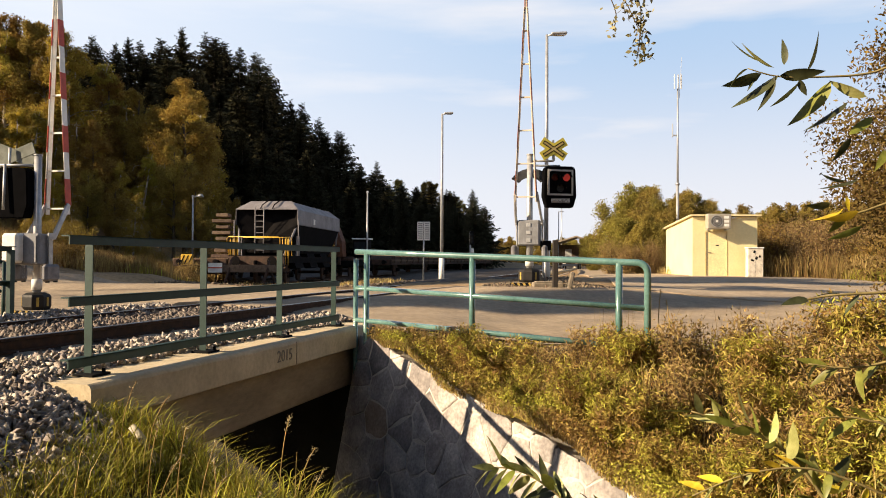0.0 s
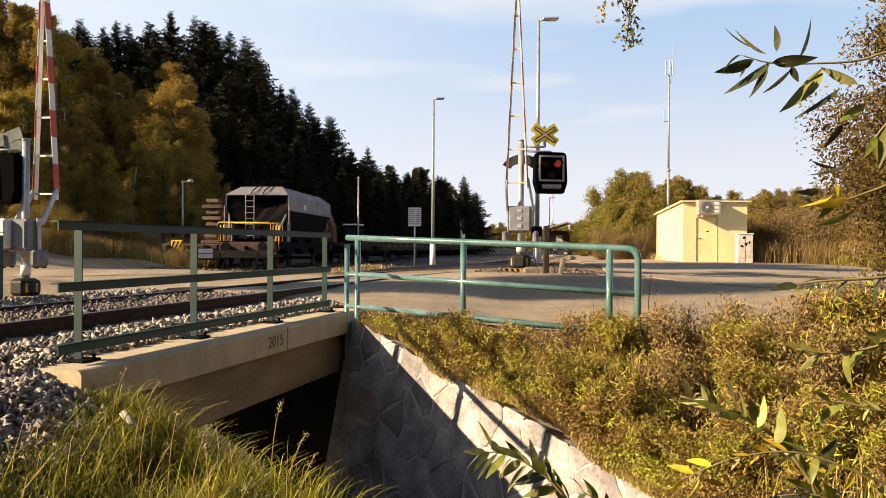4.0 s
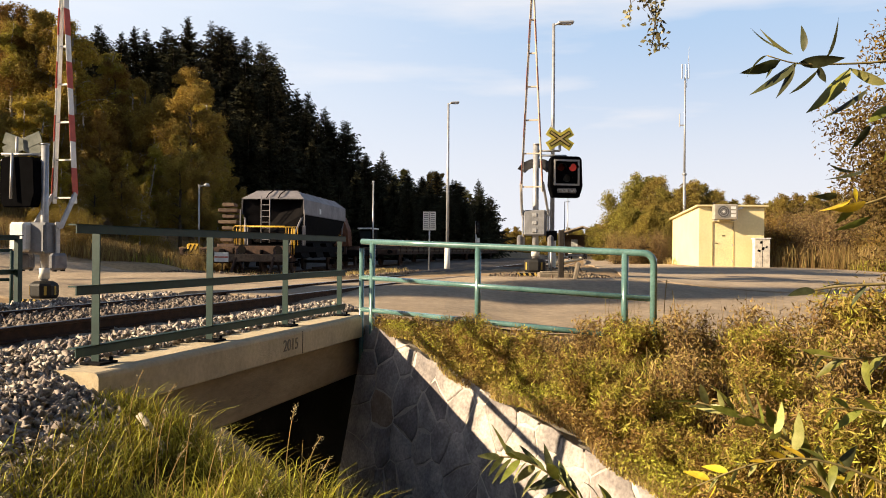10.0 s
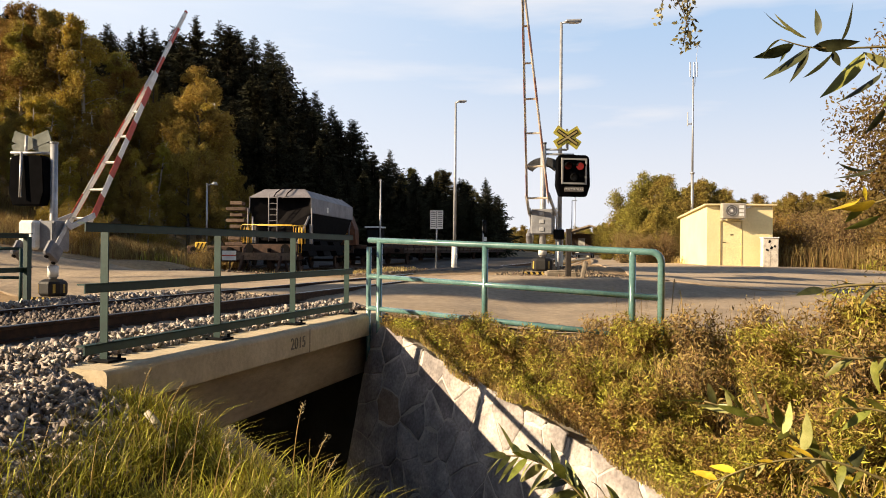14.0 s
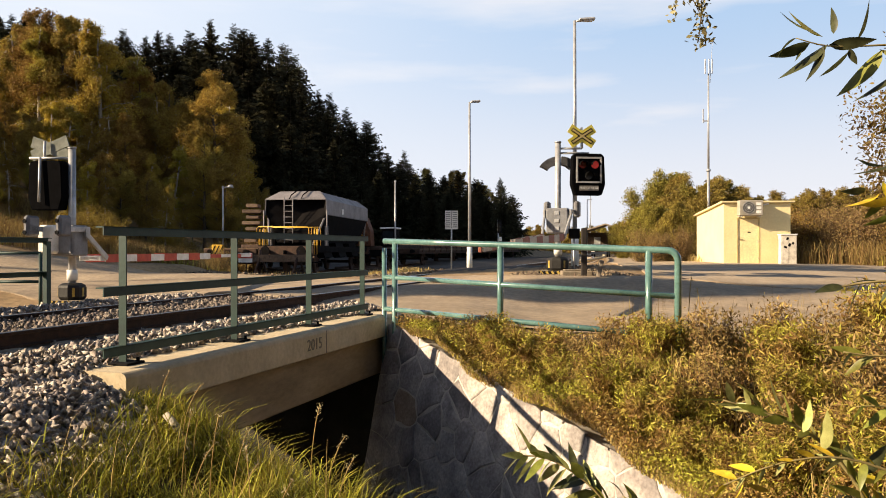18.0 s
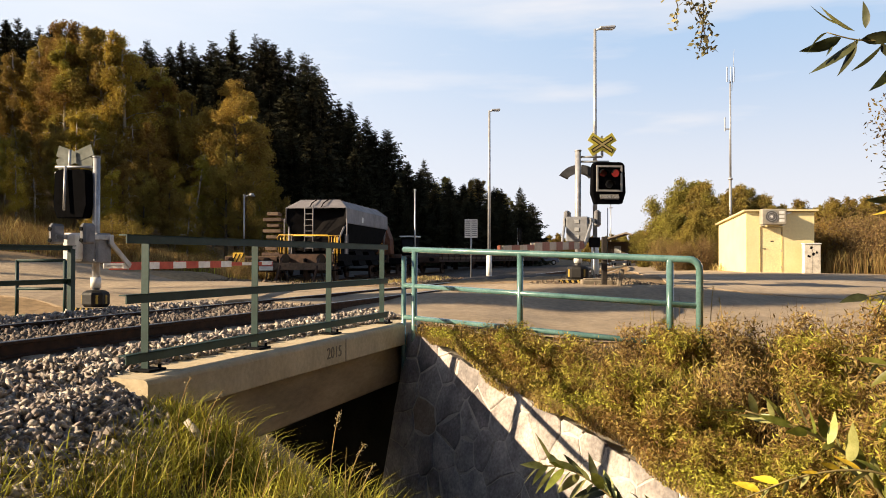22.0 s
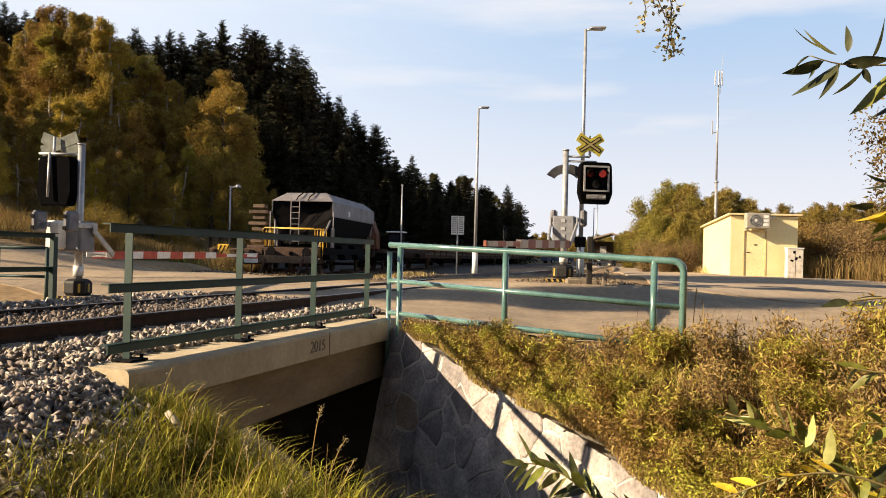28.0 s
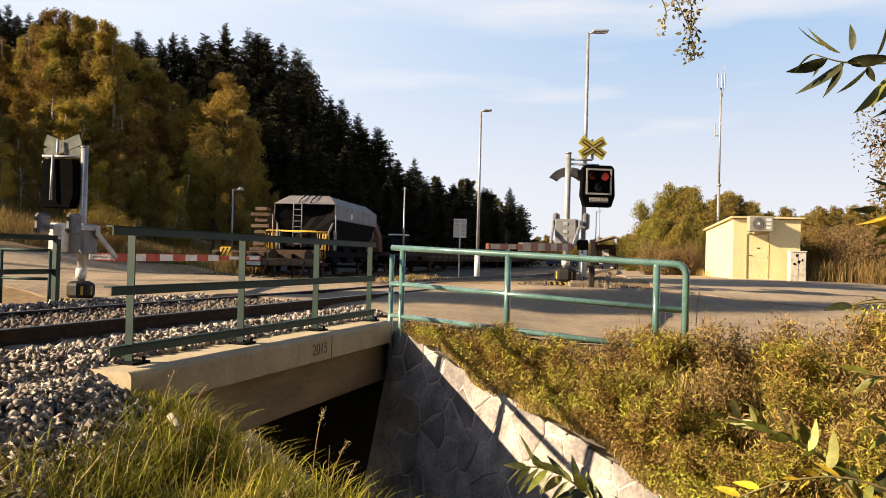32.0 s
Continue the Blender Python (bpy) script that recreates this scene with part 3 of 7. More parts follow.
def stones(name, pos, size, material, seed=0, label="", category="gravel"):
    """Many small broken stones in one mesh."""
    bm = bmesh.new()
    bmesh.ops.create_cube(bm, size=1.35)
    bmesh.ops.triangulate(bm, faces=bm.faces[:])
    bv = np.array([v.co[:] for v in bm.verts])
    bf = np.array([[v.index for v in f.verts] for f in bm.faces])
    bm.free()
    rng = np.random.default_rng(seed)
    n = len(pos)
    V = np.repeat(bv[None], n, 0) * rng.uniform(0.4, 1.5, (n, len(bv), 1))
    V *= rng.uniform(0.6, 1.25, (n, 1, 3)) * np.array([1.3, 0.95, 0.46])
    a = rng.normal(size=(n, 4)) * np.array([1.0, 0.7, 0.7, 1.0])
    a /= np.linalg.norm(a, axis=1, keepdims=True)
    w, x, y, z = a.T
    R = np.stack([np.stack([1 - 2 * (y * y + z * z), 2 * (x * y - z * w), 2 * (x * z + y * w)], 1), np.stack([2 * (x * y + z * w), 1 - 2 * (x * x + z * z), 2 * (y * z - x * w)], 1), np.stack([2 * (x * z - y * w), 2 * (y * z + x * w), 1 - 2 * (x * x + y * y)], 1)], 1)
    V = np.einsum("nij,nkj->nki", R, V) * np.asarray(size)[:, None, None] + pos[:, None, :]
    F = bf[None] + (np.arange(n) * len(bv))[:, None, None]
    ob = np_mesh(name, V.reshape(-1, 3), F.reshape(-1, 3), material)
    return tagged(ob, label, category, kind="stuff")


def build_ballast():
    grav = mat("ballast_stone", (0.54, 0.465, 0.405), (0.16, 0.138, 0.122), 0.92, scale=14, bump=0.3, bump_scale=60, island=0.5, fine=0.2)
    # bed
    bm = bmesh.new()
    ss = [-14, -6, 0, 4.0, 4.4, 8, 11.2]
    prof = [(-2.6, -0.42), (-1.95, -0.02), (-1.5, 0.02), (-0.82, 0.03), (-0.70, 0.11), (0.70, 0.11), (0.82, 0.03), (1.45, 0.02), (1.95, 0.0), (2.7, -0.42)]
    rings = [[bm.verts.new(trk(s, AXIS_L + (x if s < 4.2 else max(-1.98, min(1.98, x))), z)) for x, z in prof] for s in ss]
    for a, b in zip(rings, rings[1:]):
        for i in range(len(prof) - 1):
            bm.faces.new((a[i], a[i + 1], b[i + 1], b[i]))
    bmesh.ops.recalc_face_normals(bm, faces=bm.faces[:])
    bed = mesh_ob("ballast_bed", bm, mat("ballast_bed", (0.12, 0.10, 0.085), (0.06, 0.05, 0.042), 0.95, scale=16, bump=0.8, bump_scale=30))
    tagged(bed, "bed of grey broken stone under the track", "ballast", kind="structure")
    rng = np.random.default_rng(3)
    n = 26000
    s = rng.uniform(0.5, 11.6, n)
    l = rng.uniform(AXIS_L - 1.9, FENCE_L - 0.12, n)
    near = s < 4.75
    l = np.where(near, rng.uniform(AXIS_L - 1.9, FENCE_L + 0.95, n), l)
    s = np.where(near & (l > FENCE_L - 0.2), rng.uniform(3.2, 5.15, n), s)
    keep = (np.abs(np.abs(l - AXIS_L) - 0.7525) > 0.09)
    x, y = s * AX + l * AY, s * AY - l * AX
    off = np.abs(l - AXIS_L)
    z = np.where(off < 1.9, 0.03, 0.03 - (off - 1.9) * 0.10) + rng.uniform(-0.025, 0.03, n)
    z += np.where(off < 0.7, 0.10, -0.04 * np.clip((1.32 - off) / 0.1, 0, 1))
    z += np.where((off > 0.8) & (l < AXIS_L), 0.09, 0.0)
    slope = np.clip((l - (FENCE_L - 0.15)) / 1.0, 0, 1)
    z = np.where(near, z - slope * 0.42, z)
    z += 0.05 * np.clip((off - 1.3) / 0.2, 0, 1) * np.clip((1.9 - off) / 0.3, 0, 1)
    pos = np.stack([x, y, z], 1)[keep]
    # stones heaped round the end of the cornice
    m = 7000
    hs, hl = rng.uniform(3.2, 5.25, m), rng.uniform(-0.3, 1.25, m)
    ok = (hs < 4.88) | (hl > 0.40)
    hs, hl = hs[ok], hl[ok]
    hz = -0.03 - 0.42 * np.clip((hl - 0.25) / 0.95, 0, 1) - 0.10 * np.clip((4.3 - hs) / 1.1, 0, 1) - 0.30 * np.clip((hs - 4.72) / 0.5, 0, 1) - rng.random(len(hs)) ** 2 * 0.12
    hl = hl + FENCE_L
    pos = np.concatenate([pos, np.stack([hs * AX + hl * AY, hs * AY - hl * AX, hz], 1)])
    a = pos[:, 0] * AY - pos[:, 1] * AX - AXIS_L
    # stones between the rails get a darker colour
    inner = np.abs(a) < 0.72
    inner_mat = mat("oily_ballast", (0.22, 0.18, 0.155), (0.10, 0.082, 0.072), 0.9, scale=14, bump=0.3, bump_scale=60, island=0.45, fine=0.2)
    stones("oily_ballast", pos[inner], rng.uniform(0.018, 0.040, int(inner.sum())), inner_mat, 10, "darker ballast between the rails", "ballast")
    pos = pos[~inner]
    stones("track_ballast", pos, rng.uniform(0.018, 0.046, len(pos)), grav, 9, "grey broken-stone ballast between and beside the rails", "ballast")


build_ballast()

# ---- crossing signals and barriers ----
DULL_YELLOW = lambda: mat("dull_yellow", (0.36, 0.25, 0.05), (0.22, 0.15, 0.035), 0.7, scale=8)


def warning_box(parent, m, lit):
    """Black road signal with two red lamps, white rim and a lettered flap; faces -y of m."""
    def add(name, bm, material, label="", under=None):
        o = part(name, bm, material, under or parent, label)
        if under is None:
            o.matrix_basis = m
        return o
    bm = bmesh.new()
    poly = [(-0.44, -0.30), (-0.41, 0.42), (-0.34, 0.49), (0.34, 0.49), (0.41, 0.42), (0.44, -0.30), (0.35, -0.58), (-0.35, -0.58)]
    bm_prism(bm, poly, Matrix.Translation((0, -0.10, 0)), 0.26)
    bmesh.ops.bevel(bm, geom=bm.edges[:], offset=0.018, segments=2, affect="EDGES")
    body = add("housing", bm, mat("matt_black", (0.004, 0.004, 0.005), (0.0025, 0.0025, 0.003), 0.95, scale=6, spec=0.02))
    bm = bmesh.new()
    o, i = [(-0.34, -0.27), (0.34, -0.27), (0.34, 0.40), (-0.34, 0.40)], [(-0.295, -0.225), (0.295, -0.225), (0.295, 0.355), (-0.295, 0.355)]
    for k in range(4):
        j = (k + 1) % 4
        vs = [bm.verts.new((p[0], -0.125, p[1])) for p in (o[k], o[j], i[j], i[k])]
        bm.faces.new(vs)
    r = bmesh.ops.extrude_face_region(bm, geom=bm.faces[:])
    bmesh.ops.translate(bm, vec=(0, 0.03, 0), verts=[g for g in r["geom"] if isinstance(g, bmesh.types.BMVert)])
    bmesh.ops.recalc_face_normals(bm, faces=bm.faces[:])
    part("rim", bm, mat("rim_grey", (0.42, 0.41, 0.40), (0.32, 0.31, 0.30), 0.5, scale=6), body)
    red_lens = mat("red_lens", (0.06, 0.006, 0.006), (0.035, 0.004, 0.004), 0.2, scale=9)
    on = mat("lit_red_lens", (0.5, 0.02, 0.02), (0.4, 0.015, 0.015), 0.2, scale=9, glow=(1.0, 0.12, 0.09, 0.07))
    for x, mm, z in ((-0.16, red_lens, 0.20), (0.16, on if lit else red_lens, 0.20), (0.0, mat("white_lens", (0.012, 0.012, 0.013), None, 0.4), -0.08)):
        bm = bmesh.new()
        bm_tube(bm, (x, -0.135, z), (x, -0.10, z), 0.092, 0.10, seg=20)
        lens = part("lens", bm, mm, body)
        bm = bmesh.new()
        seg = 12
        a, b = [], []
        for k in range(seg + 1):
            t = math.pi * k / seg
            a.append(bm.verts.new((x + 0.105 * math.cos(t), -0.12, z + 0.105 * math.sin(t))))
            b.append(bm.verts.new((x + 0.115 * math.cos(t), -0.27, z + 0.105 * math.sin(t) - 0.02)))
        for k in range(seg):
            bm.faces.new((a[k], a[k + 1], b[k + 1], b[k]))
        r = bmesh.ops.solidify(bm, geom=bm.faces[:], thickness=0.006)
        part("hood", bm, M_BLACK(), body)
    part("flap", box((0, -0.118, -0.405), (0.50, 0.02, 0.125), bevel=0.006), mat("grey_plate", (0.22, 0.20, 0.19), (0.15, 0.14, 0.13), 0.5), body)
    return body


def letters(text, size, material, parent, m, name="lettering", extrude=0.003):
    cu = bpy.data.curves.new(name, "FONT")
    cu.body, cu.size, cu.extrude, cu.align_x, cu.align_y = text, size, extrude, "CENTER", "CENTER"
    tmp = new("tmp", cu)
    me = bpy.data.meshes.new_from_object(tmp.evaluated_get(bpy.context.evaluated_depsgraph_get()))
    bpy.data.objects.remove(tmp)
    me.materials.clear()
    me.materials.append(material)
    o = new(name, me)
    o.parent, o.matrix_basis = parent, m
    return o


def cross_sign(parent, m):
    """Yellow backing plate with a black-edged cross, facing -y of m."""
    ang = radians(33)
    bm = bmesh.new()
    for s in (1, -1):
        rot = Matrix.Rotation(s * ang, 3, "Y")
        bm_box(bm, (0, 0.004 * s, 0), (0.76, 0.02, 0.24), rot)
    o = part("cross_backing", bm, mat("sign_yellow", (0.72, 0.62, 0.10), (0.55, 0.46, 0.07), 0.45, scale=8), parent, "yellow reflective backing plate")
    o.matrix_basis = m
    for w, h, y, mm, nm in ((0.64, 0.10, -0.018, M_BLACK(), "cross_border"), (0.60, 0.05, -0.025, mat("sign_tan", (0.50, 0.40, 0.16), (0.40, 0.30, 0.11), 0.5), "cross_arm")):
        for s in (1, -1):
            bm = bmesh.new()
            bm_box(bm, (0, y - 0.002 * s, 0), (w, 0.006, h), Matrix.Rotation(s * ang, 3, "Y"))
            part(nm, bm, mm, o)
    part("cross_strut", box((0, 0.03, -0.02), (0.05, 0.03, 0.5)), M_STEEL(), o)


DROP = 0.62


def barrier_arm(post, z, red, white, length=7.9):
    """Twin-beam arm along +x of its own space, its pivot at the origin, the beams hung lower on bent brackets; two counterweights behind."""
    bm = bmesh.new()
    bm_tube(bm, (0, -0.38, 0), (0, 0.38, 0), 0.035)
    for side in (-1, 1):
        bm_box(bm, (-0.38, side * 0.34, 0.02), (0.95, 0.03, 0.11), bevel=0.006)
    arm = part("barrier_arm", bm, M_STEEL(), post, "red and white striped lattice barrier arm")
    arm.location = (0, 0, z)
    x0, fork, pitch = 0.55, 5.47, 0.59
    for side in (-1, 1):
        def off(t):
            return side * (0.27 * max(0.0, 1 - t / fork) + 0.022)
        part("beam", box((x0 + (fork - x0) / 2, (off(x0) + off(fork)) / 2, -DROP), (math.hypot(fork - x0, off(fork) - off(x0)), 0.022, 0.12), Matrix.Rotation(math.atan2(off(fork) - off(x0), fork - x0), 3, "Z"), bevel=0.004), white, arm)
        if side < 0:
            part("tip_beam", box(((fork + length) / 2, 0, -DROP), (length - fork, 0.045, 0.07), bevel=0.006), white, arm)
        for k in range(12):
            a, b = 0.75 + pitch * k, 0.75 + pitch * (k + 1)
            ya, yb = off(a) + side * 0.017, off(b) + side * 0.017
            if a > fork - 0.1:
                ya = yb = side * 0.030
            h = 0.185 if a < fork - 0.1 else 0.10
            d = Vector((b - a, yb - ya, 0))
            part("stripe", box(((a + b) / 2, (ya + yb) / 2, -DROP), (d.length, 0.010, h if k % 2 == 0 else h * 0.9), Matrix.Rotation(math.atan2(d.y, d.x), 3, "Z"), bevel=0.002), red if k % 2 == 0 else white, arm)
    for k in range(6):
        x = 0.68 + 0.84 * k
        w = 0.27 * (1 - x / fork) + 0.03
        part("rung", box((x, 0, -DROP), (0.035, 2 * w, 0.05)), white, arm)
    grey = mat("counterweight_grey", (0.21, 0.21, 0.225), (0.13, 0.13, 0.145), 0.6, 0.2, scale=6)
    for side in (-1, 1):
        cw = part("counterweight", box((-0.72, side * 0.40, 0.08), (0.36, 0.15, 0.44), bevel=0.05), grey, arm)
        for dz in (-0.06, 0.18):
            part("bolt", tube((-0.90, side * 0.40, dz), (-0.925, side * 0.40, dz), 0.045, seg=8), M_BLACK(), cw)
        bm = bmesh.new()
        bm_box(bm, (0.06, side * 0.34, -0.03), (0.14, 0.05, 0.22), bevel=0.01)
        a, b = Vector((0.06, side * 0.34, -0.10)), Vector((0.78, side * 0.28, -DROP))
        d = b - a
        bm_box(bm, (a + b) / 2, (d.length, 0.05, 0.12), d.to_track_quat("X", "Z").to_matrix(), bevel=0.01)
        part("bent_bracket", bm, M_STEEL(), arm)
    part("tip_lamp", box((length + 0.02, 0, -DROP), (0.06, 0.06, 0.10), bevel=0.01), red, arm)
    return arm


def barrier_post(base, yaw, height, lit, label):
    """Barrier machine on a pole with a signal box and a cross. x of the post's space: the way that the arm points."""
    p = thing("barrier_post", Matrix.Translation(base) @ pose(0, 0, 0, 0, 0, yaw), label, "crossing signal", "crossing signals")
    foot = part("footing", box((0, 0, -0.05), (0.74, 0.86, 0.36), bevel=0.015), mat("stained_concrete", (0.26, 0.215, 0.16), (0.15, 0.125, 0.095), 0.95, scale=5, bump=0.3), p)
    for sx in (-1, 1):
        part("hazard_band", box((sx * 0.374, 0, 0.09), (0.008, 0.86, 0.075)), M_BLACK(), foot)
        part("hazard_band", box((0, sx * 0.434, 0.09), (0.74, 0.008, 0.075)), M_BLACK(), foot)
        for k in range(6):
            part("hazard_mark", box((sx * 0.380, -0.36 + 0.144 * k, 0.09), (0.006, 0.055, 0.085), Matrix.Rotation(radians(35), 3, "X")), DULL_YELLOW(), foot)
        for k in range(5):
            part("hazard_mark", box((-0.30 + 0.15 * k, sx * 0.440, 0.09), (0.055, 0.006, 0.085), Matrix.Rotation(radians(35), 3, "Y")), DULL_YELLOW(), foot)
    # eight-sided drum guard round the foot of the pole
    bm = bmesh.new()
    rings = [[bm.verts.new((r * math.cos(radians(22.5 + 45 * k)), r * math.sin(radians(22.5 + 45 * k)), z)) for k in range(8)] for z, r in ((0.13, 0.25), (0.17, 0.285), (0.20, 0.30), (0.40, 0.30), (0.45, 0.27), (0.49, 0.20), (0.50, 0.09))]
    for a, b in zip(rings, rings[1:]):
        for k in range(8):
            bm.faces.new((a[k], a[(k + 1) % 8], b[(k + 1) % 8], b[k]))
    bm.faces.new(rings[-1])
    drum = part("drum_guard", bm, mat("black_rubber", (0.012, 0.011, 0.010), (0.007, 0.006, 0.006), 0.6, scale=9, bump=0.3), p)
    for k in (1, 3, 5, 6, 7):
        t = radians(45 * k)
        d = 0.30 * math.cos(radians(22.5)) + 0.003
        part("drum_mark", box((d * math.cos(t), d * math.sin(t), 0.30), (0.008, 0.05, 0.19), Matrix.Rotation(t, 3, "Z")), mat("drum_yellow", (0.48, 0.34, 0.06), (0.30, 0.20, 0.04), 0.55, scale=8), drum)
    part("pole", tube((0, 0, 0.2), (0, 0, height), 0.085, 0.075, seg=16), M_STEEL(), p)
    part("pole_cap", tube((0, 0, height), (0, 0, height + 0.03), 0.09, seg=16), M_STEEL(), p)
    part("collar", tube((0, 0, 0.55), (0, 0, 0.78), 0.11, seg=16), M_WHITE(), p)
    bm = bmesh.new()
    bm_box(bm, (-0.06, 0, 1.42), (0.46, 0.56, 0.66), bevel=0.03)
    mach = part("machine_case", bm, mat("machine_grey", (0.22, 0.225, 0.245), (0.15, 0.155, 0.17), 0.55, 0.1, scale=5, fine=0.15), p)
    part("case_door", box((-0.30, 0, 1.42), (0.015, 0.46, 0.56), bevel=0.005), MATS["machine_grey"], mach)
    for z in (1.22, 1.42, 1.62):
        part("bolt_plate", box((0.18, 0.0, z), (0.02, 0.12, 0.10), bevel=0.008), M_STEEL(), mach)
    for z in (1.12, 1.70):
        part("clamp", box((0.0, 0, z), (0.22, 0.22, 0.06), bevel=0.01), M_STEEL(), p)
    return p


ARM_Z = 1.64
POST_R = Vector((2.335, 20.0, 0.27))
POST_L = Vector((-8.645, 16.5, -0.27))
ARM_R_YAW = -90 + TRACK_YAW      # towards the camera's side, along the track
ARM_L_YAW = 93 + TRACK_YAW       # away, along the track


def build_signals():
    pr = barrier_post(POST_R, ARM_R_YAW, 3.45, True, "grey steel barrier post with flashing road signal and yellow cross")
    inv = pr.matrix_world.inverted()

    def local(m):
        return inv @ m
    # box and cross face the road towards the right and the camera
    m = Matrix.Translation(POST_R + Vector((0.76, -0.05, 2.66))) @ pose(0, 0, 0, 0, 0, 9)
    warning_box(pr, local(m), True)
    body = [o for o in pr.children if o.name.startswith("housing")][0]
    letters("POZOR VLAK", 0.085, M_WHITE(), body, Matrix.Translation((0, -0.131, -0.405)) @ Matrix.Rotation(radians(90), 4, "X"))
    m = Matrix.Translation(POST_R + Vector((0.60, -0.12, 3.60))) @ pose(0, 0, 0, 0, 0, 9)
    cross_sign(pr, local(m))
    for a, b in (((0, 0, 3.18), (0.80, 0.06, 3.18)), ((0, 0, 3.30), (0.62, 0.0, 3.30)), ((0.62, -0.02, 3.30), (0.62, -0.04, 3.75))):
        part("bracket", tube(local(Matrix.Translation(POST_R)) @ Vector(a), local(Matrix.Translation(POST_R)) @ Vector(b), 0.028), M_STEEL(), pr)
    # curved rear hoods of the signal for the other way
    for side in (1, -1):
        bm = bmesh.new()
        m = local(Matrix.Translation(POST_R + Vector((0.06, 0.16, 2.62))))
        outer, inner = [], []
        for k in range(8):
            t = radians(96 + 54 * k / 7) if side > 0 else radians(84 - 50 * k / 7)
            outer.append((0.58 * math.cos(t), 0.50 * math.sin(t)))
            inner.append((0.34 * math.cos(t), 0.29 * math.sin(t)))
        bm_prism(bm, outer + inner[::-1], m, 0.30)
        hood = part("rear_hood", bm, mat("dark_grey_plate", (0.07, 0.07, 0.075), (0.04, 0.04, 0.043), 0.5, scale=8), pr)

    pl = barrier_post(POST_L, ARM_L_YAW, 3.43, False, "grey steel barrier post whose road signal shows its black back")
    inv2 = pl.matrix_world.inverted()
    m = Matrix.Translation(POST_L + Vector((-0.48, -0.02, 2.66))) @ pose(0, 0, 0, 0, 0, 168)
    w = inv2 @ m
    warning_box(pl, w, False)
    m = Matrix.Translation(POST_L + Vector((-0.55, 0.10, 3.45))) @ pose(0, 0, 0, 0, 0, 168)
    cross = inv2 @ m
    bm = bmesh.new()
    for s in (1, -1):
        bm_box(bm, (0, 0.004 * s, 0), (0.98, 0.02, 0.25), Matrix.Rotation(s * radians(19), 3, "Y"))
    o = part("cross_back", bm, mat("sign_back_grey", (0.19, 0.20, 0.185), (0.13, 0.14, 0.125), 0.95, 0.0, spec=0.03), pl, "bare grey back of the cross")
    o.matrix_basis = cross
    T = inv2 @ Matrix.Translation(POST_L)
    for a, b in (((0, 0, 3.22), (-0.92, -0.04, 3.22)), ((0, 0, 3.08), (-0.92, -0.04, 3.08)), ((-0.60, -0.20, 3.22), (-0.60, -0.24, 2.25)), ((-0.62, 0, 3.08), (-0.62, 0.02, 3.6))):
        part("bracket", tube(T @ Vector(a), T @ Vector(b), 0.03), M_STEEL(), pl)
    part("white_case", box(T @ Vector((-0.34, -0.22, 1.44)), (0.40, 0.40, 0.62), bevel=0.05), M_WHITE(), pl, "white painted machine case")
    return pr, pl


post_r, post_l = build_signals()
arm_r = barrier_arm(post_r, ARM_Z, mat("faded_red", (0.36, 0.12, 0.075), (0.25, 0.085, 0.055), 0.6, scale=6), mat("dusty_white", (0.60, 0.52, 0.43), (0.48, 0.41, 0.33), 0.6, scale=6, fine=0.15))
arm_l = barrier_arm(post_l, ARM_Z, M_RED(), M_WHITE())


# ---- sidings: wagons, buffer stop, sleepers ----
M_WAGON = lambda: mat("dark_wagon_paint", (0.008, 0.007, 0.0075), (0.004, 0.0035, 0.004), 0.9, scale=3, bump=0.1, fine=0.25, spec=0.08)
M_ROOF = lambda: mat("grey_wagon_roof", (0.23, 0.215, 0.225), (0.145, 0.135, 0.145), 0.6, scale=1.6, bump=0.08, fine=0.15)
M_RUST = lambda: mat("rust_brown", (0.075, 0.04, 0.026), (0.035, 0.021, 0.015), 0.85, scale=5, bump=0.2)


def wheelset(parent, y, z=0.46):
    bm = bmesh.new()
    bm_tube(bm, (-0.82, y, z), (0.82, y, z), 0.08, seg=10)
    ax = part("axle", bm, M_RUST(), parent)
    for sx in (-1, 1):
        bm = bmesh.new()
        bm_tube(bm, (sx * 0.70, y, z), (sx * 0.83, y, z), 0.46, seg=24)
        bm_tube(bm, (sx * 0.83, y, z), (sx * 0.88, y, z), 0.18, seg=12)
        part("wheel", bm, M_RUST(), ax)
        part("axle_box", box((sx * 1.0, y, z), (0.22, 0.28, 0.26), bevel=0.02), M_WAGON(), ax)


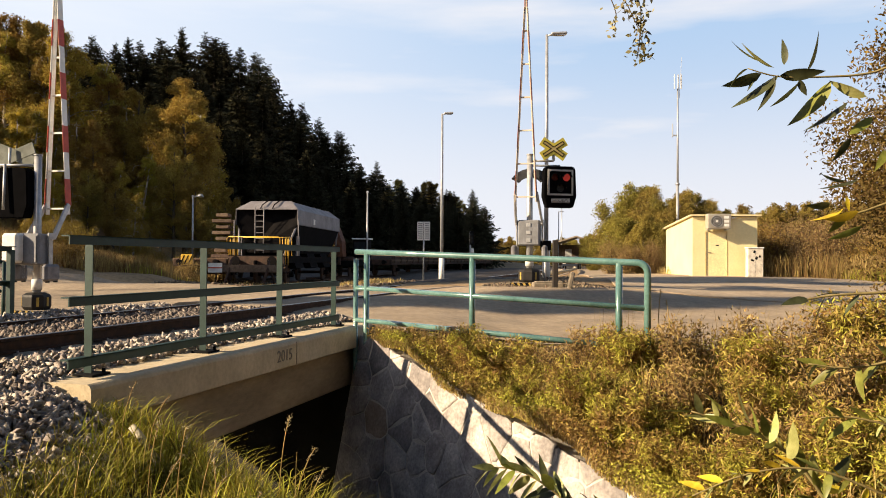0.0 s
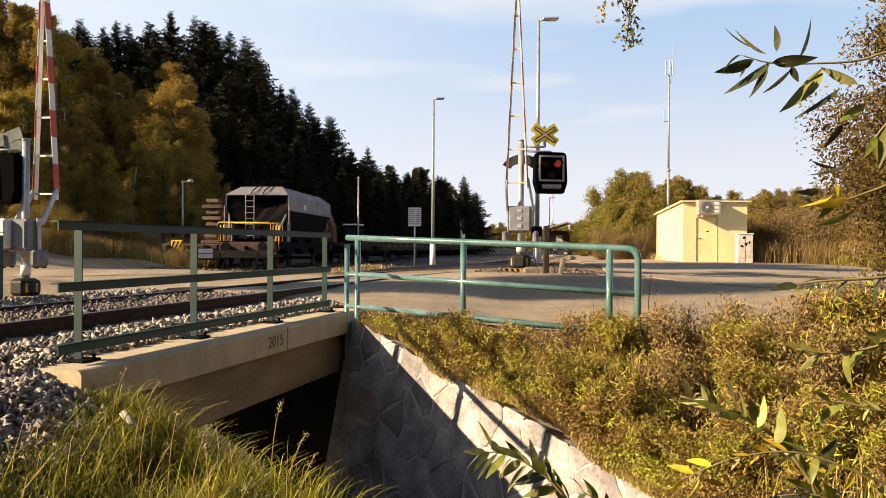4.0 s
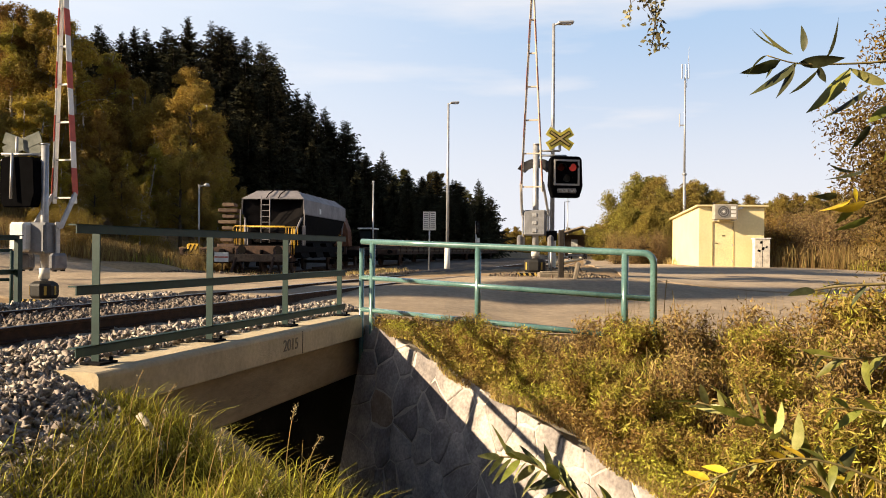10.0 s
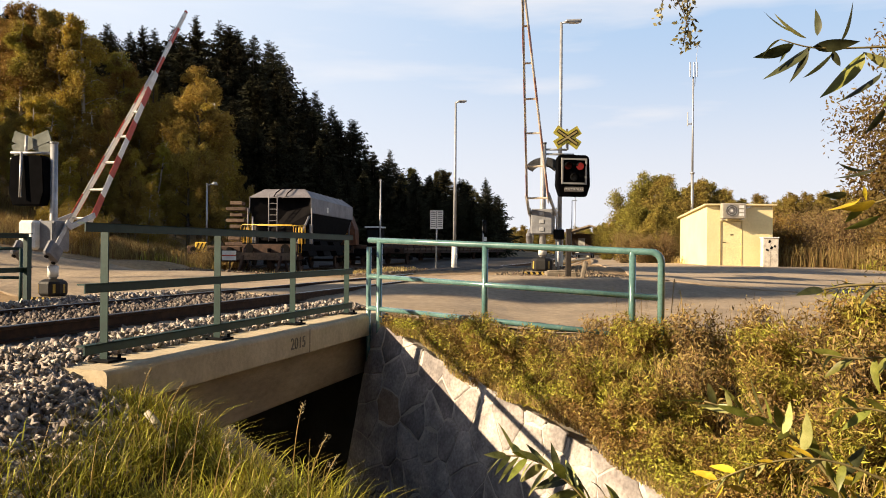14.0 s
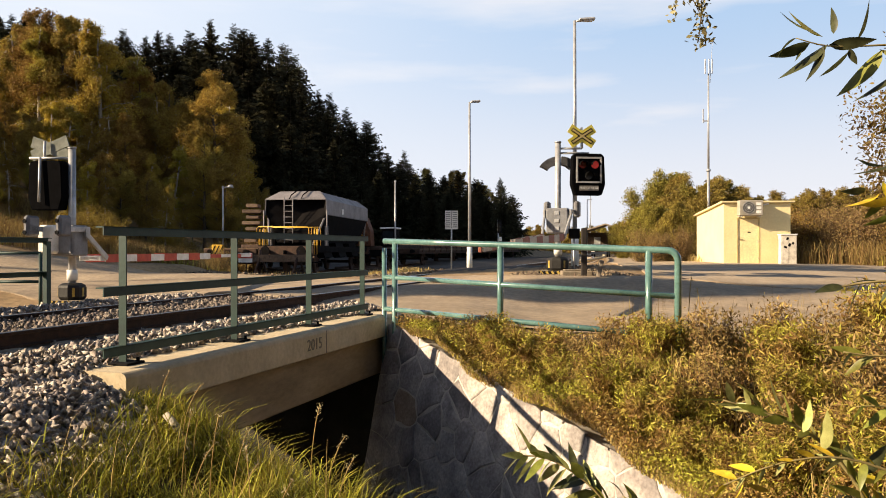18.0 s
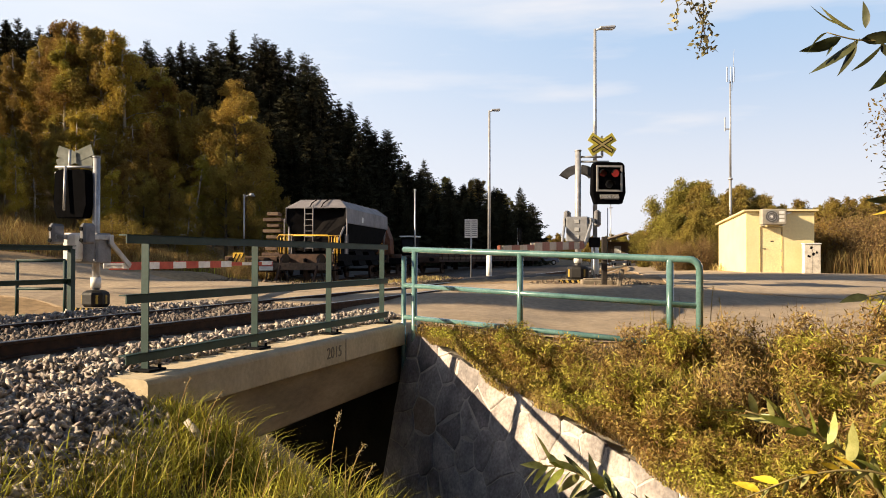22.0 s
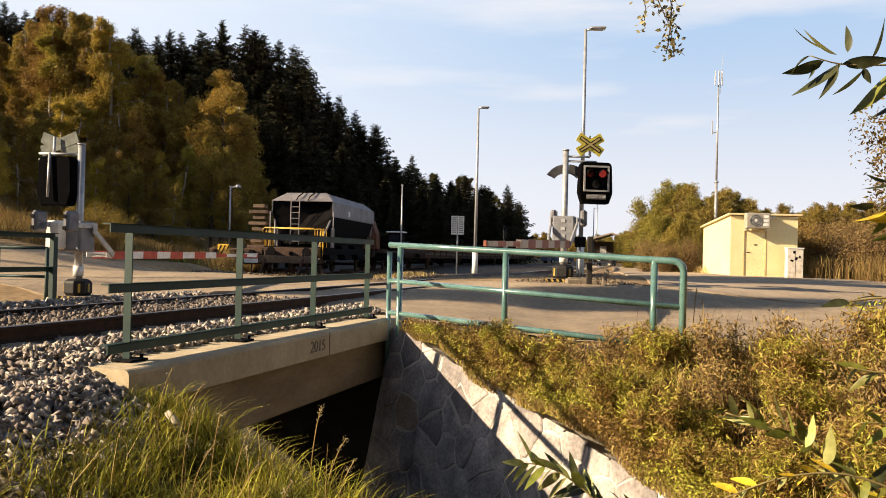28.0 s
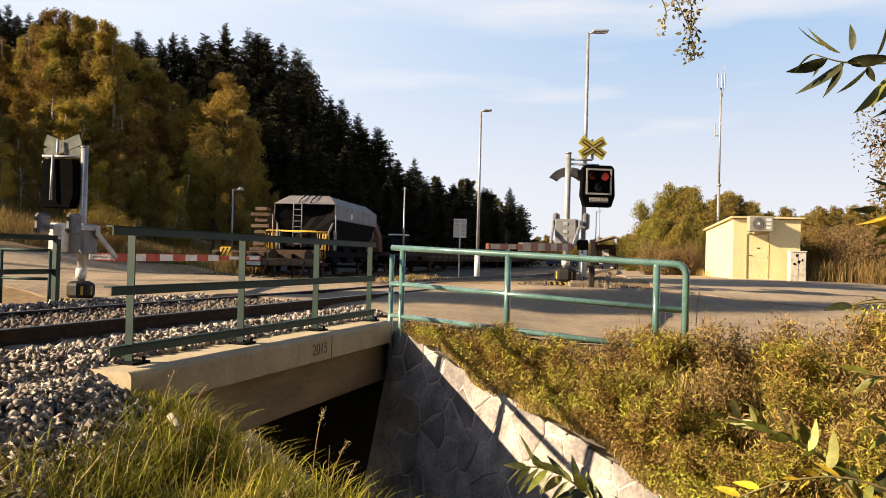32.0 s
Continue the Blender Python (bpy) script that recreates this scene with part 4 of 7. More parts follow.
def hopper_wagon(x, y, z, yaw=0):
    w = thing("hopper_wagon", Matrix.Translation((x, y, z)) @ pose(0, 0, 0, 0, 0, yaw), "dark ballast hopper wagon with grey roof and yellow handrails", "railway wagon")
    sec = [(-1.02, 3.72), (1.02, 3.72), (1.52, 3.36), (1.54, 2.70), (0.95, 1.42), (-0.95, 1.42), (-1.54, 2.70), (-1.52, 3.36)]
    bm = bmesh.new()
    bm_prism(bm, sec, Matrix.Translation((0, 1.5, 0)), 9.4)
    for v in bm.verts:
        if v.co.z > 3.6:
            v.co.y += 0.80 if v.co.y < 5 else -0.80
    bmesh.ops.bevel(bm, geom=[e for e in bm.edges], offset=0.025, segments=1, affect="EDGES")
    part("hopper", bm, M_WAGON(), w)
    # grey roof plates with side flaps
    bm = bmesh.new()
    rs = [(-1.58, 2.72), (-1.57, 3.38), (-1.04, 3.77), (1.04, 3.77), (1.57, 3.38), (1.58, 2.72)]
    ins = [(a * 0.982, b - 0.03) for a, b in rs]
    bm_prism(bm, rs + ins[::-1], Matrix.Translation((0, 1.44, 0)), 9.52)
    for v in bm.verts:
        if v.co.z > 3.6:
            v.co.y += 0.80 if v.co.y < 5 else -0.80
    part("roof", bm, M_ROOF(), w)
    for y0, y1 in ((1.41, 2.21), (10.99, 10.19)):
        bm = bmesh.new()
        lo = [bm.verts.new(p) for p in ((-1.57, y0, 3.37), (1.57, y0, 3.37), (1.05, y1, 3.775), (-1.05, y1, 3.775))]
        bm.faces.new(lo)
        r = bmesh.ops.extrude_face_region(bm, geom=bm.faces[:])
        bmesh.ops.translate(bm, vec=(0, 0, 0.03), verts=[g for g in r["geom"] if isinstance(g, bmesh.types.BMVert)])
        bmesh.ops.recalc_face_normals(bm, faces=bm.faces[:])
        part("roof_hip", bm, M_ROOF(), w)
    for k in range(1, 7):
        part("roof_rib", box((0, 1.44 + 9.52 * k / 7, 3.78), (2.05, 0.05, 0.03)), M_ROOF(), w)
    for sx in (0.15, 0.75):
        bm = bmesh.new()
        bm_path(bm, [(sx - 0.45, 1.40, 3.42), (sx - 0.40, 1.55, 3.60), (sx - 0.25, 2.15, 3.86), (sx + 0.05, 2.8, 3.84)], 0.026, 6)
        part("roof_rail", bm, M_WAGON(), w)
    # end ladder
    lad = part("ladder", tube((-0.55, 1.36, 1.4), (-0.55, 1.36, 3.50), 0.028, seg=8), M_ROOF(), w, "pale grey end ladder")
    part("stile", tube((-0.12, 1.36, 1.4), (-0.12, 1.36, 3.50), 0.028, seg=8), M_ROOF(), lad)
    for k in range(8):
        part("rung", tube((-0.55, 1.36, 1.55 + 0.26 * k), (-0.12, 1.36, 1.55 + 0.26 * k), 0.02, seg=6), M_ROOF(), lad)
    for sx in (-1.62, 1.62):
        part("end_post", tube((sx, 1.40, 1.3), (sx, 1.40, 2.9), 0.03, seg=8), M_ROOF(), w)
    # frame
    for sx in (-1.15, 1.15):
        part("sole_bar", box((sx, 6.2, 1.12), (0.10, 12.4, 0.28), bevel=0.01), M_WAGON(), w)
    for yy in (0.0, 12.4):
        hs = part("headstock", box((0, yy, 1.05), (2.7, 0.16, 0.42), bevel=0.02), M_RUST(), w)
        sg = -1 if yy == 0 else 1
        for sx in (-0.875, 0.875):
            bm = bmesh.new()
            bm_tube(bm, (sx, yy, 1.05), (sx, yy + sg * 0.45, 1.05), 0.09, seg=12)
            bm_tube(bm, (sx, yy + sg * 0.45, 1.05), (sx, yy + sg * 0.52, 1.05), 0.22, seg=18)
            part("buffer", bm, M_WAGON(), hs)
        part("coupling_hook", box((0, yy + sg * 0.2, 1.0), (0.1, 0.35, 0.18), bevel=0.03), M_WAGON(), hs)
    part("platform", box((0, 0.75, 1.28), (2.8, 1.5, 0.05)), M_WAGON(), w)
    for yy in (0.05, 1.35):
        bm = bmesh.new()
        bm_path(bm, [(-1.38, yy, 1.30), (-1.50, yy, 2.02), (-1.40, yy, 2.12), (1.02, yy, 2.12), (1.10, yy, 2.02), (1.10, yy, 1.30)], 0.019, 8)
        part("handrail", bm, M_YELLOW(), w, "yellow handrail")
    for xx in (-1.32, -1.18, 1.22, 1.36, 1.50):
        bm = bmesh.new()
        bm_path(bm, [(xx, 0.05, 0.9), (xx, 0.05, 1.98), (xx, 0.12, 2.10), (xx, 0.6, 2.10), (xx, 0.66, 1.98), (xx, 0.66, 1.3)], 0.018, 6)
        part("grab_rail", bm, M_YELLOW(), w)
    # discharge gear and inclined end bracing
    for yy in (3.2, 6.2, 9.2):
        bm = bmesh.new()
        bm_prism(bm, [(-0.95, 1.5), (0.95, 1.5), (1.25, 0.75), (0.95, 0.7), (0.3, 1.0), (-0.3, 1.0), (-0.95, 0.7), (-1.25, 0.75)], Matrix.Translation((0, yy - 0.8, 0)), 1.6)
        part("discharge_chute", bm, M_WAGON(), w)
    for sx in (-1, 1):
        for yy in (1.6, 10.8):
            part("end_brace", tube((sx * 1.1, yy + (-0.9 if yy < 5 else 0.9), 1.3), (sx * 1.45, yy, 2.6), 0.05, seg=8), M_ROOF(), w)
        part("step", box((sx * 1.3, 0.5, 0.55), (0.4, 0.3, 0.04)), M_WAGON(), w)
        part("side_panel", box((sx * 1.40, 2.1, 1.75), (0.05, 0.55, 0.9), bevel=0.01), M_ROOF(), w)
        part("plate", box((sx * 1.605, 4.6, 2.95), (0.012, 0.36, 0.26)), M_WHITE(), w)
    for yy in (2.4, 10.0):
        wheelset(w, yy)
    return w


hw = hopper_wagon(-8.7, 36.5, -0.30, -4.9)
hw.scale = (1.0, 1.0, 1.10)


def siding(x0, y0, x1, y1, z, s_label):
    t = thing("siding_track", Matrix(), s_label, "railway track", kind="structure")
    a, b = Vector((x0, y0, 0)), Vector((x1, y1, 0))
    d = (b - a).normalized()
    yaw = -math.degrees(math.atan2(d.x, d.y))
    rt = Vector((d.y, -d.x, 0))
    for l in (-0.7525, 0.7525):
        part("rail", rail_profile(bmesh.new(), [(a + rt * l, yaw), (b + rt * l, yaw)], z), [M_RAIL(), M_RAIL()], t)
    first = part("sleeper", box((0, 0, 0), (2.5, 0.25, 0.16), bevel=0.02), M_WOOD(), t)
    n = int((b - a).length / 0.65)
    for k in range(n):
        o = first if k == 0 else new("sleeper", first.data)
        o.parent = t
        p = a + d * (0.65 * k)
        o.matrix_basis = Matrix.Translation((p.x, p.y, z - 0.15 - 0.06)) @ pose(0, 0, 0, 0, 0, yaw)


siding(-8.6, 30.2, -7.6, 47.5, -0.30, "disused siding with rusty rails and wooden sleepers")
siding(-11.7, 33.5, -11.2, 52.0, -0.20, "second siding with rusty rails and wooden sleepers")


def buffer_stop():
    b = thing("buffer_stop", Matrix.Translation((-7.6, 30.6, -0.34)), "rusty buffer stop of bent rails with a white board", "buffer stop")
    for sx in (-0.76, 0.76):
        bm = bmesh.new()
        bm_path(bm, [(sx - 0.25, -0.75, -0.12), (sx - 0.1, -0.4, 0.35), (sx, -0.02, 0.95), (sx, 0.12, 1.25)], 0.05, 6)
        part("front_leg", bm, M_RUST(), b)
        bm = bmesh.new()
        bm_path(bm, [(sx, 0.05, 1.1), (sx + 0.1, 0.5, 0.5), (sx + 0.16, 0.95, -0.12)], 0.05, 6)
        part("rear_leg", bm, M_RUST(), b)
    part("beam", box((0, 0.02, 0.92), (2.5, 0.16, 0.30), bevel=0.02), M_WOOD(), b)
    sg = part("board", box((-1.32, -0.10, 0.95), (0.56, 0.02, 0.38), bevel=0.004), M_WHITE(), b, "small white board with a red edge")
    part("stripe", box((-1.32, -0.114, 0.95), (0.56, 0.006, 0.05)), M_RED(), sg)
    part("strut", box((-1.3, -0.05, 0.4), (0.05, 0.04, 1.0)), M_RUST(), b)


buffer_stop()


def flat_wagon(x, y, yaw, z=-0.2, length=12.0, stakes=True, first=False):
    w = thing("flat_wagon", Matrix.Translation((x, y, z)) @ pose(0, 0, 0, 0, 0, yaw), "dark brown flat wagon with stakes", "railway wagon", "flat wagons on the siding")
    part("floor", box((0, length / 2, 1.12), (2.7, length, 0.14), bevel=0.01), M_WOOD(), w)
    for sx in (-1.25, 1.25):
        part("sole_bar", box((sx, length / 2, 0.95), (0.1, length, 0.26)), M_RUST(), w)
        if stakes:
            for k in range(9):
                part("stake", box((sx * 1.08, 0.5 + (length - 1) * k / 8, 1.45), (0.08, 0.10, 1.0)), M_RUST(), w)
            part("side_board", box((sx * 1.03, length / 2, 1.40), (0.04, length - 0.3, 0.36)), M_RUST(), w)
    for yy in (0, length):
        part("headstock", box((0, yy, 0.98), (2.6, 0.14, 0.38), bevel=0.02), M_RUST(), w)
        sg = -1 if yy == 0 else 1
        for sx in (-0.875, 0.875):
            bm = bmesh.new()
            bm_tube(bm, (sx, yy, 1.0), (sx, yy + sg * 0.5, 1.0), 0.10, 0.14, seg=10)
            part("buffer", bm, M_WAGON(), w)
    for yy in (2.2, length - 2.2):
        wheelset(w, yy)
    return w


fw = flat_wagon(-11.6, 37.2, -1, z=-0.20, stakes=False)
tagged(fw, "flat maintenance wagon with a yellow striped end and stacked sleepers")
bm = box((-0.55, -0.30, 1.12), (0.56, 0.12, 0.50), bevel=0.03)
yp = part("end_panel", bm, M_YELLOW(), fw, "yellow warning panel with black slashes")
for k in range(3):
    part("slash", box((-0.74 + 0.19 * k, -0.365, 1.12), (0.05, 0.008, 0.46), Matrix.Rotation(radians(25), 3, "Y")), M_BLACK(), yp)
for x, y, yaw in ((-4.6, 53.6, -16), (-1.2, 65.8, -15), (2.0, 78.2, -14)):
    flat_wagon(x, y, yaw)


def sleeper_stack(x, y, z):
    st = thing("sleeper_stack", Matrix.Translation((x, y, z)), "stack of old wooden sleepers lying on the flat wagon", "timber stack")
    r = random.Random(3)
    for k in range(8):
        for j in range(3 if k % 2 == 0 else 2):
            part("sleeper", box((r.uniform(-0.05, 0.05) + (0 if k % 2 == 0 else 0), -0.4 + 0.4 * j if k % 2 == 0 else -0.3 + 0.6 * j, 0.11 + 0.30 * k), (0.95 if k % 2 == 0 else 0.62, 0.26, 0.17), pose(0, 0, 0, 0, 0, r.uniform(-4, 4)).to_3x3(), bevel=0.015), mat("grey_sleeper", (0.17, 0.115, 0.085), (0.09, 0.06, 0.045), 0.9, scale=8, bump=0.3, rand=0.2), st)


sleeper_stack(-11.15, 39.6, -0.20 + 1.19)


def work_vehicle():
    v = thing("rail_crane", Matrix.Translation((-6.7, 49.4, -0.25)) @ pose(0, 0, 0, 0, 0, -12), "rusty orange rail crane with a white cab", "work vehicle")
    part("frame", box((0, 1.8, 0.95), (2.5, 3.8, 0.4), bevel=0.03), M_WAGON(), v)
    part("turntable", tube((0, 1.5, 1.15), (0, 1.5, 1.4), 0.7, seg=18), M_RUST(), v)
    bm = bmesh.new()
    bm_prism(bm, [(-0.5, 1.4), (0.5, 1.4), (0.42, 2.4), (0.1, 3.25), (-0.25, 3.1), (-0.4, 2.3)], Matrix.Translation((-0.1, 0.2, 0)), 0.7)
    part("machine_house", bm, mat("faded_orange", (0.17, 0.065, 0.028), (0.09, 0.035, 0.018), 0.7, scale=4, bump=0.15), v)
    cab = part("cab", box((0.95, 2.6, 1.95), (0.95, 1.1, 1.2), bevel=0.06), M_WAGON(), v)
    part("cab_roof", box((0.95, 2.6, 2.60), (1.1, 1.3, 0.10), bevel=0.03), M_WHITE(), cab)
    part("window", box((0.95, 2.04, 2.1), (0.75, 0.02, 0.6)), mat("dark_glass", (0.02, 0.025, 0.03), None, 0.08, scale=3), cab)
    for xx in (-0.9, -0.7, -0.25):
        bm = bmesh.new()
        bm_path(bm, [(xx, -0.1, 0.9), (xx, -0.1, 2.0), (xx + 0.08, -0.1, 2.1), (xx + 0.2, -0.1, 2.1)], 0.025, 6)
        part("handrail", bm, M_YELLOW(), v)
    wheelset(v, 0.7)
    wheelset(v, 2.9)


work_vehicle()
siding(-7.4, 46.5, 6.8, 97.0, -0.14, "far siding with rusty rails in the shade")


# ---- street furniture ----
def lamp_post(x, y, z, h, arm, r=0.075, label="tall galvanised lamp post with a flat head"):
    p = thing("street_lamp", Matrix.Translation((x, y, z)), label, "street lamp", "lamp posts along the platform")
    part("sleeve", tube((0, 0, -0.1), (0, 0, 1.15), r * 1.75, r * 1.6, seg=14), M_WHITE(), p)
    part("pole", tube((0, 0, 1.1), (0, 0, h), r, r * 0.62, seg=14), M_STEEL(), p)
    part("arm", tube((0, 0, h - 0.03), (arm * 0.5, -0.05, h + 0.02), r * 0.5, seg=8), M_STEEL(), p)
    bm = bmesh.new()
    bm_box(bm, (arm * 0.62, -0.06, h + 0.02), (abs(arm) * 0.85, 0.24, 0.085), pose(0, 0, 0, 0, -3, 0).to_3x3(), bevel=0.03)
    head = part("head", bm, M_STEEL(), p)
    part("diffuser", box((arm * 0.66, -0.06, h - 0.03), (abs(arm) * 0.5, 0.18, 0.02)), mat("lamp_glass", (0.6, 0.6, 0.6), None, 0.2), head)


lamp_post(3.49, 25.2, 0.42, 8.0, 0.62)
lamp_post(0.08, 37.0, -0.06, 8.1, 0.50, 0.08)
lamp_post(17.0, 110.0, 0.0, 8.0, 0.7, 0.09)
lamp_post(18.4, 116.0, 0.0, 9.0, -0.7, 0.09)


def plain_pole(x, y, z, h, r, label, head=False):
    p = thing("pole", Matrix.Translation((x, y, z)), label, "pole")
    part("shaft", tube((0, 0, -0.2), (0, 0, h), r, r * 0.75, seg=10), M_STEEL(), p)
    part("cap", tube((0, 0, h), (0, 0, h + 0.08), r * 1.5, r * 0.9, seg=10), M_STEEL(), p)
    if head:
        bm = bmesh.new()
        bm_tube(bm, (0, 0, h - 0.05), (0.45, 0, h + 0.12), r * 0.6, seg=6)
        bm_tube(bm, (0.45, 0, h + 0.16), (0.45, 0, h - 0.02), 0.10, 0.20, seg=14)
        part("lamp_shade", bm, M_STEEL(), p)


plain_pole(-4.27, 45.0, -0.2, 5.1, 0.055, "slim grey steel pole beside the wagons")
plain_pole(-14.5, 45.0, 0.0, 4.6, 0.06, "thin pole with a small bell-shaped lamp", True)


def info_sign():
    x, y, z = -0.60, 28.0, -0.02
    p = thing("information_sign", Matrix.Translation((x, y, gz(x, y))) @ pose(0, 0, 0, 0, 0, -4), "white information board on a slim post", "sign")
    part("post", tube((0, 0.03, -0.1), (0, 0.03, 2.15), 0.028, seg=8), M_STEEL(), p)
    bd = part("board", box((0, 0, 1.83), (0.47, 0.02, 0.68), bevel=0.004), M_WHITE(), p)
    grey = mat("print_grey", (0.30, 0.30, 0.30), (0.22, 0.22, 0.22), 0.7)
    for k in range(8):
        for sx, w in ((-0.125, 0.17), (0.125, 0.17)):
            part("text_bar", box((sx, -0.013, 2.10 - 0.075 * k), (w, 0.004, 0.035)), grey, bd)
    part("divider", box((0, -0.013, 1.83), (0.012, 0.004, 0.62)), M_BLACK(), bd)


info_sign()


def rail_signal(x, y):
    p = thing("railway_signal", Matrix.Translation((x, y, 0)), "dark railway light signal on a mast", "railway signal")
    part("mast", tube((0, 0, -0.3), (0, 0, 3.3), 0.06, seg=8), M_STEEL(), p)
    hd = part("head", box((0.12, -0.05, 2.75), (0.34, 0.2, 1.1), bevel=0.06), M_BLACK(), p)
    part("marker", box((0.16, -0.16, 1.75), (0.24, 0.02, 0.34)), M_WHITE(), p)
    for k in range(3):
        part("lens", tube((0.12, -0.17, 2.45 + 0.3 * k), (0.12, -0.14, 2.45 + 0.3 * k), 0.08, seg=12), mat("dark_glass", (0.02, 0.025, 0.03), None, 0.08), hd)


rail_signal(2.45, 62.0)


def antenna_mast():
    x, y, z = 18.6, 60.0, 0.0
    p = thing("antenna_mast", Matrix.Translation((x, y, z)), "tall slim grey antenna mast behind the shed", "antenna mast")
    part("lower_tube", tube((0, 0, -0.3), (0, 0, 7.0), 0.12, 0.10, seg=12), M_STEEL(), p)
    part("upper_tube", tube((0, 0, 7.0), (0, 0, 14.6), 0.085, 0.06, seg=12), M_STEEL(), p)
    part("flange", tube((0, 0, 6.95), (0, 0, 7.1), 0.17, seg=12), M_STEEL(), p)
    part("whip", tube((0.12, 0, 13.8), (0.30, 0, 17.0), 0.025, 0.012, seg=6), M_STEEL(), p)
    for dx in (-0.28, 0.0, 0.24):
        part("antenna_panel", box((dx, -0.1, 15.05), (0.09, 0.10, 1.15), bevel=0.02), M_STEEL(), p)
    br = part("bracket", box((-0.2, 0, 10.85), (0.4, 0.07, 0.10)), M_STEEL(), p)
    part("dipole", tube((-0.40, 0, 10.7), (-0.40, 0, 11.75), 0.045, seg=6), M_STEEL(), br)


antenna_mast()


def shed():
    yaw = -2.9
    base = Vector((11.7, 35.5, 0.30))
    s = thing("equipment_shed", Matrix.Translation(base) @ pose(0, 0, 0, 0, 0, yaw), "pale yellow rendered equipment shed with a flat sloping roof", "shed")
    ren = mat("yellow_render", (0.78, 0.67, 0.38), (0.72, 0.61, 0.33), 0.85, scale=1.2, bump=0.12, bump_scale=70, fine=0.05)
    W, D, H, HB = 2.95, 5.0, 2.74, 2.36
    bm = bmesh.new()
    T = 0.2
    # front wall with the door opening, sides, back
    dx0, dx1, dh = 0.62, 1.55, 2.05
    for x0, x1, z0, z1 in ((0, dx0, 0, H), (dx1, W, 0, H), (dx0, dx1, dh, H)):
        bm_box(bm, ((x0 + x1) / 2, T / 2, (z0 + z1) / 2), (x1 - x0, T, z1 - z0))
    part("front_wall", bm, ren, s)
    for x, nm in ((T / 2, "side_wall"), (W - T / 2, "side_wall")):
        bm = bmesh.new()
        m = Matrix(((0, 1, 0, x - T / 2), (1, 0, 0, 0), (0, 0, 1, 0), (0, 0, 0, 1)))
        bm_prism(bm, [(T, 0), (D, 0), (D, HB), (T, H)], m, T)
        part(nm, bm, ren, s)
    part("back_wall", box((W / 2, D - T / 2 + 0.002, HB / 2), (W - 2 * T, T, HB)), ren, s)
    part("plinth", box((W / 2, D / 2, -0.06), (W + 0.12, D + 0.12, 0.14), bevel=0.01), M_CONC(), s)
    bm = bmesh.new()
    m = Matrix(((0, 1, 0, -0.14), (1, 0, 0, 0), (0, 0, 1, 0), (0, 0, 0, 1)))
    bm_prism(bm, [(-0.16, H + 0.035), (D + 0.16, HB + 0.01), (D + 0.16, HB + 0.08), (-0.16, H + 0.105)], m, W + 0.28)
    part("roof", bm, mat("roof_sheet", (0.74, 0.63, 0.36), (0.6, 0.5, 0.28), 0.7, scale=3), s)
    door = part("door", box(((dx0 + dx1) / 2, 0.05, dh / 2), (dx1 - dx0 - 0.02, 0.05, dh - 0.02), bevel=0.006), mat("door_yellow", (0.84, 0.71, 0.40), (0.78, 0.65, 0.35), 0.55, scale=2), s, "pale yellow steel door")
    part("handle", box((dx0 + 0.17, 0.01, 1.08), (0.15, 0.04, 0.025), bevel=0.006), M_BLACK(), door)
    part("door_plate", box(((dx0 + dx1) / 2 + 0.05, 0.022, 1.42), (0.14, 0.006, 0.05)), M_BLACK(), door)
    for z in (0.25, 1.0, 1.8):
        part("hinge", tube((dx1 - 0.02, 0.015, z - 0.05), (dx1 - 0.02, 0.015, z + 0.05), 0.014, seg=6), M_STEEL(), door)
    for x in (dx0 - 0.02, dx1 + 0.02):
        part("door_frame", box((x, 0.0, dh / 2), (0.04, 0.03, dh), bevel=0.004), mat("door_frame_yellow", (0.62, 0.48, 0.22), None, 0.6), s)
    ac = thing("air_conditioner", Matrix.Translation(base) @ pose(0, 0, 0, 0, 0, yaw) @ Matrix.Translation((1.06, -0.34, 2.15)), "grey outdoor air conditioner on wall brackets above the shed door", "air conditioner")
    part("case", box((0, 0, 0.35), (1.05, 0.42, 0.70), bevel=0.03), mat("ac_grey", (0.36, 0.33, 0.27), (0.28, 0.25, 0.20), 0.5, scale=4), ac)
    bm = bmesh.new()
    bm_tube(bm, (-0.12, -0.225, 0.36), (-0.12, -0.20, 0.36), 0.27, seg=24)
    fan = part("fan_opening", bm, mat("fan_dark", (0.12, 0.11, 0.10), None, 0.6), ac)
    for r in (0.10, 0.18, 0.265):
        bm = bmesh.new()
        bm_path(bm, [(-0.12 + r * math.cos(t * math.pi / 8), -0.235, 0.36 + r * math.sin(t * math.pi / 8)) for t in range(17)], 0.010, 5)
        part("fan_guard", bm, M_STEEL(), fan)
    part("fan_hub", tube((-0.12, -0.245, 0.36), (-0.12, -0.225, 0.36), 0.06, seg=12), M_WHITE(), fan)
    for k in range(3):
        part("louvre", box((0.32, -0.215, 0.18 + 0.18 * k), (0.22, 0.01, 0.12)), M_WHITE(), ac)
    for x in (-0.4, 0.4):
        part("wall_bracket", box((x, 0.08, -0.02), (0.05, 0.52, 0.05)), M_STEEL(), ac)
    part("pipe", tube((0.6, 0.0, 0.5), (0.9, 0.30, 0.56), 0.035, seg=8), M_WHITE(), ac)
    cab = thing("meter_cabinet", Matrix.Translation(base) @ pose(0, 0, 0, 0, 0, yaw) @ Matrix.Translation((2.62, -0.55, -0.04)), "scuffed white meter cabinet with scribbles beside the shed", "cabinet")
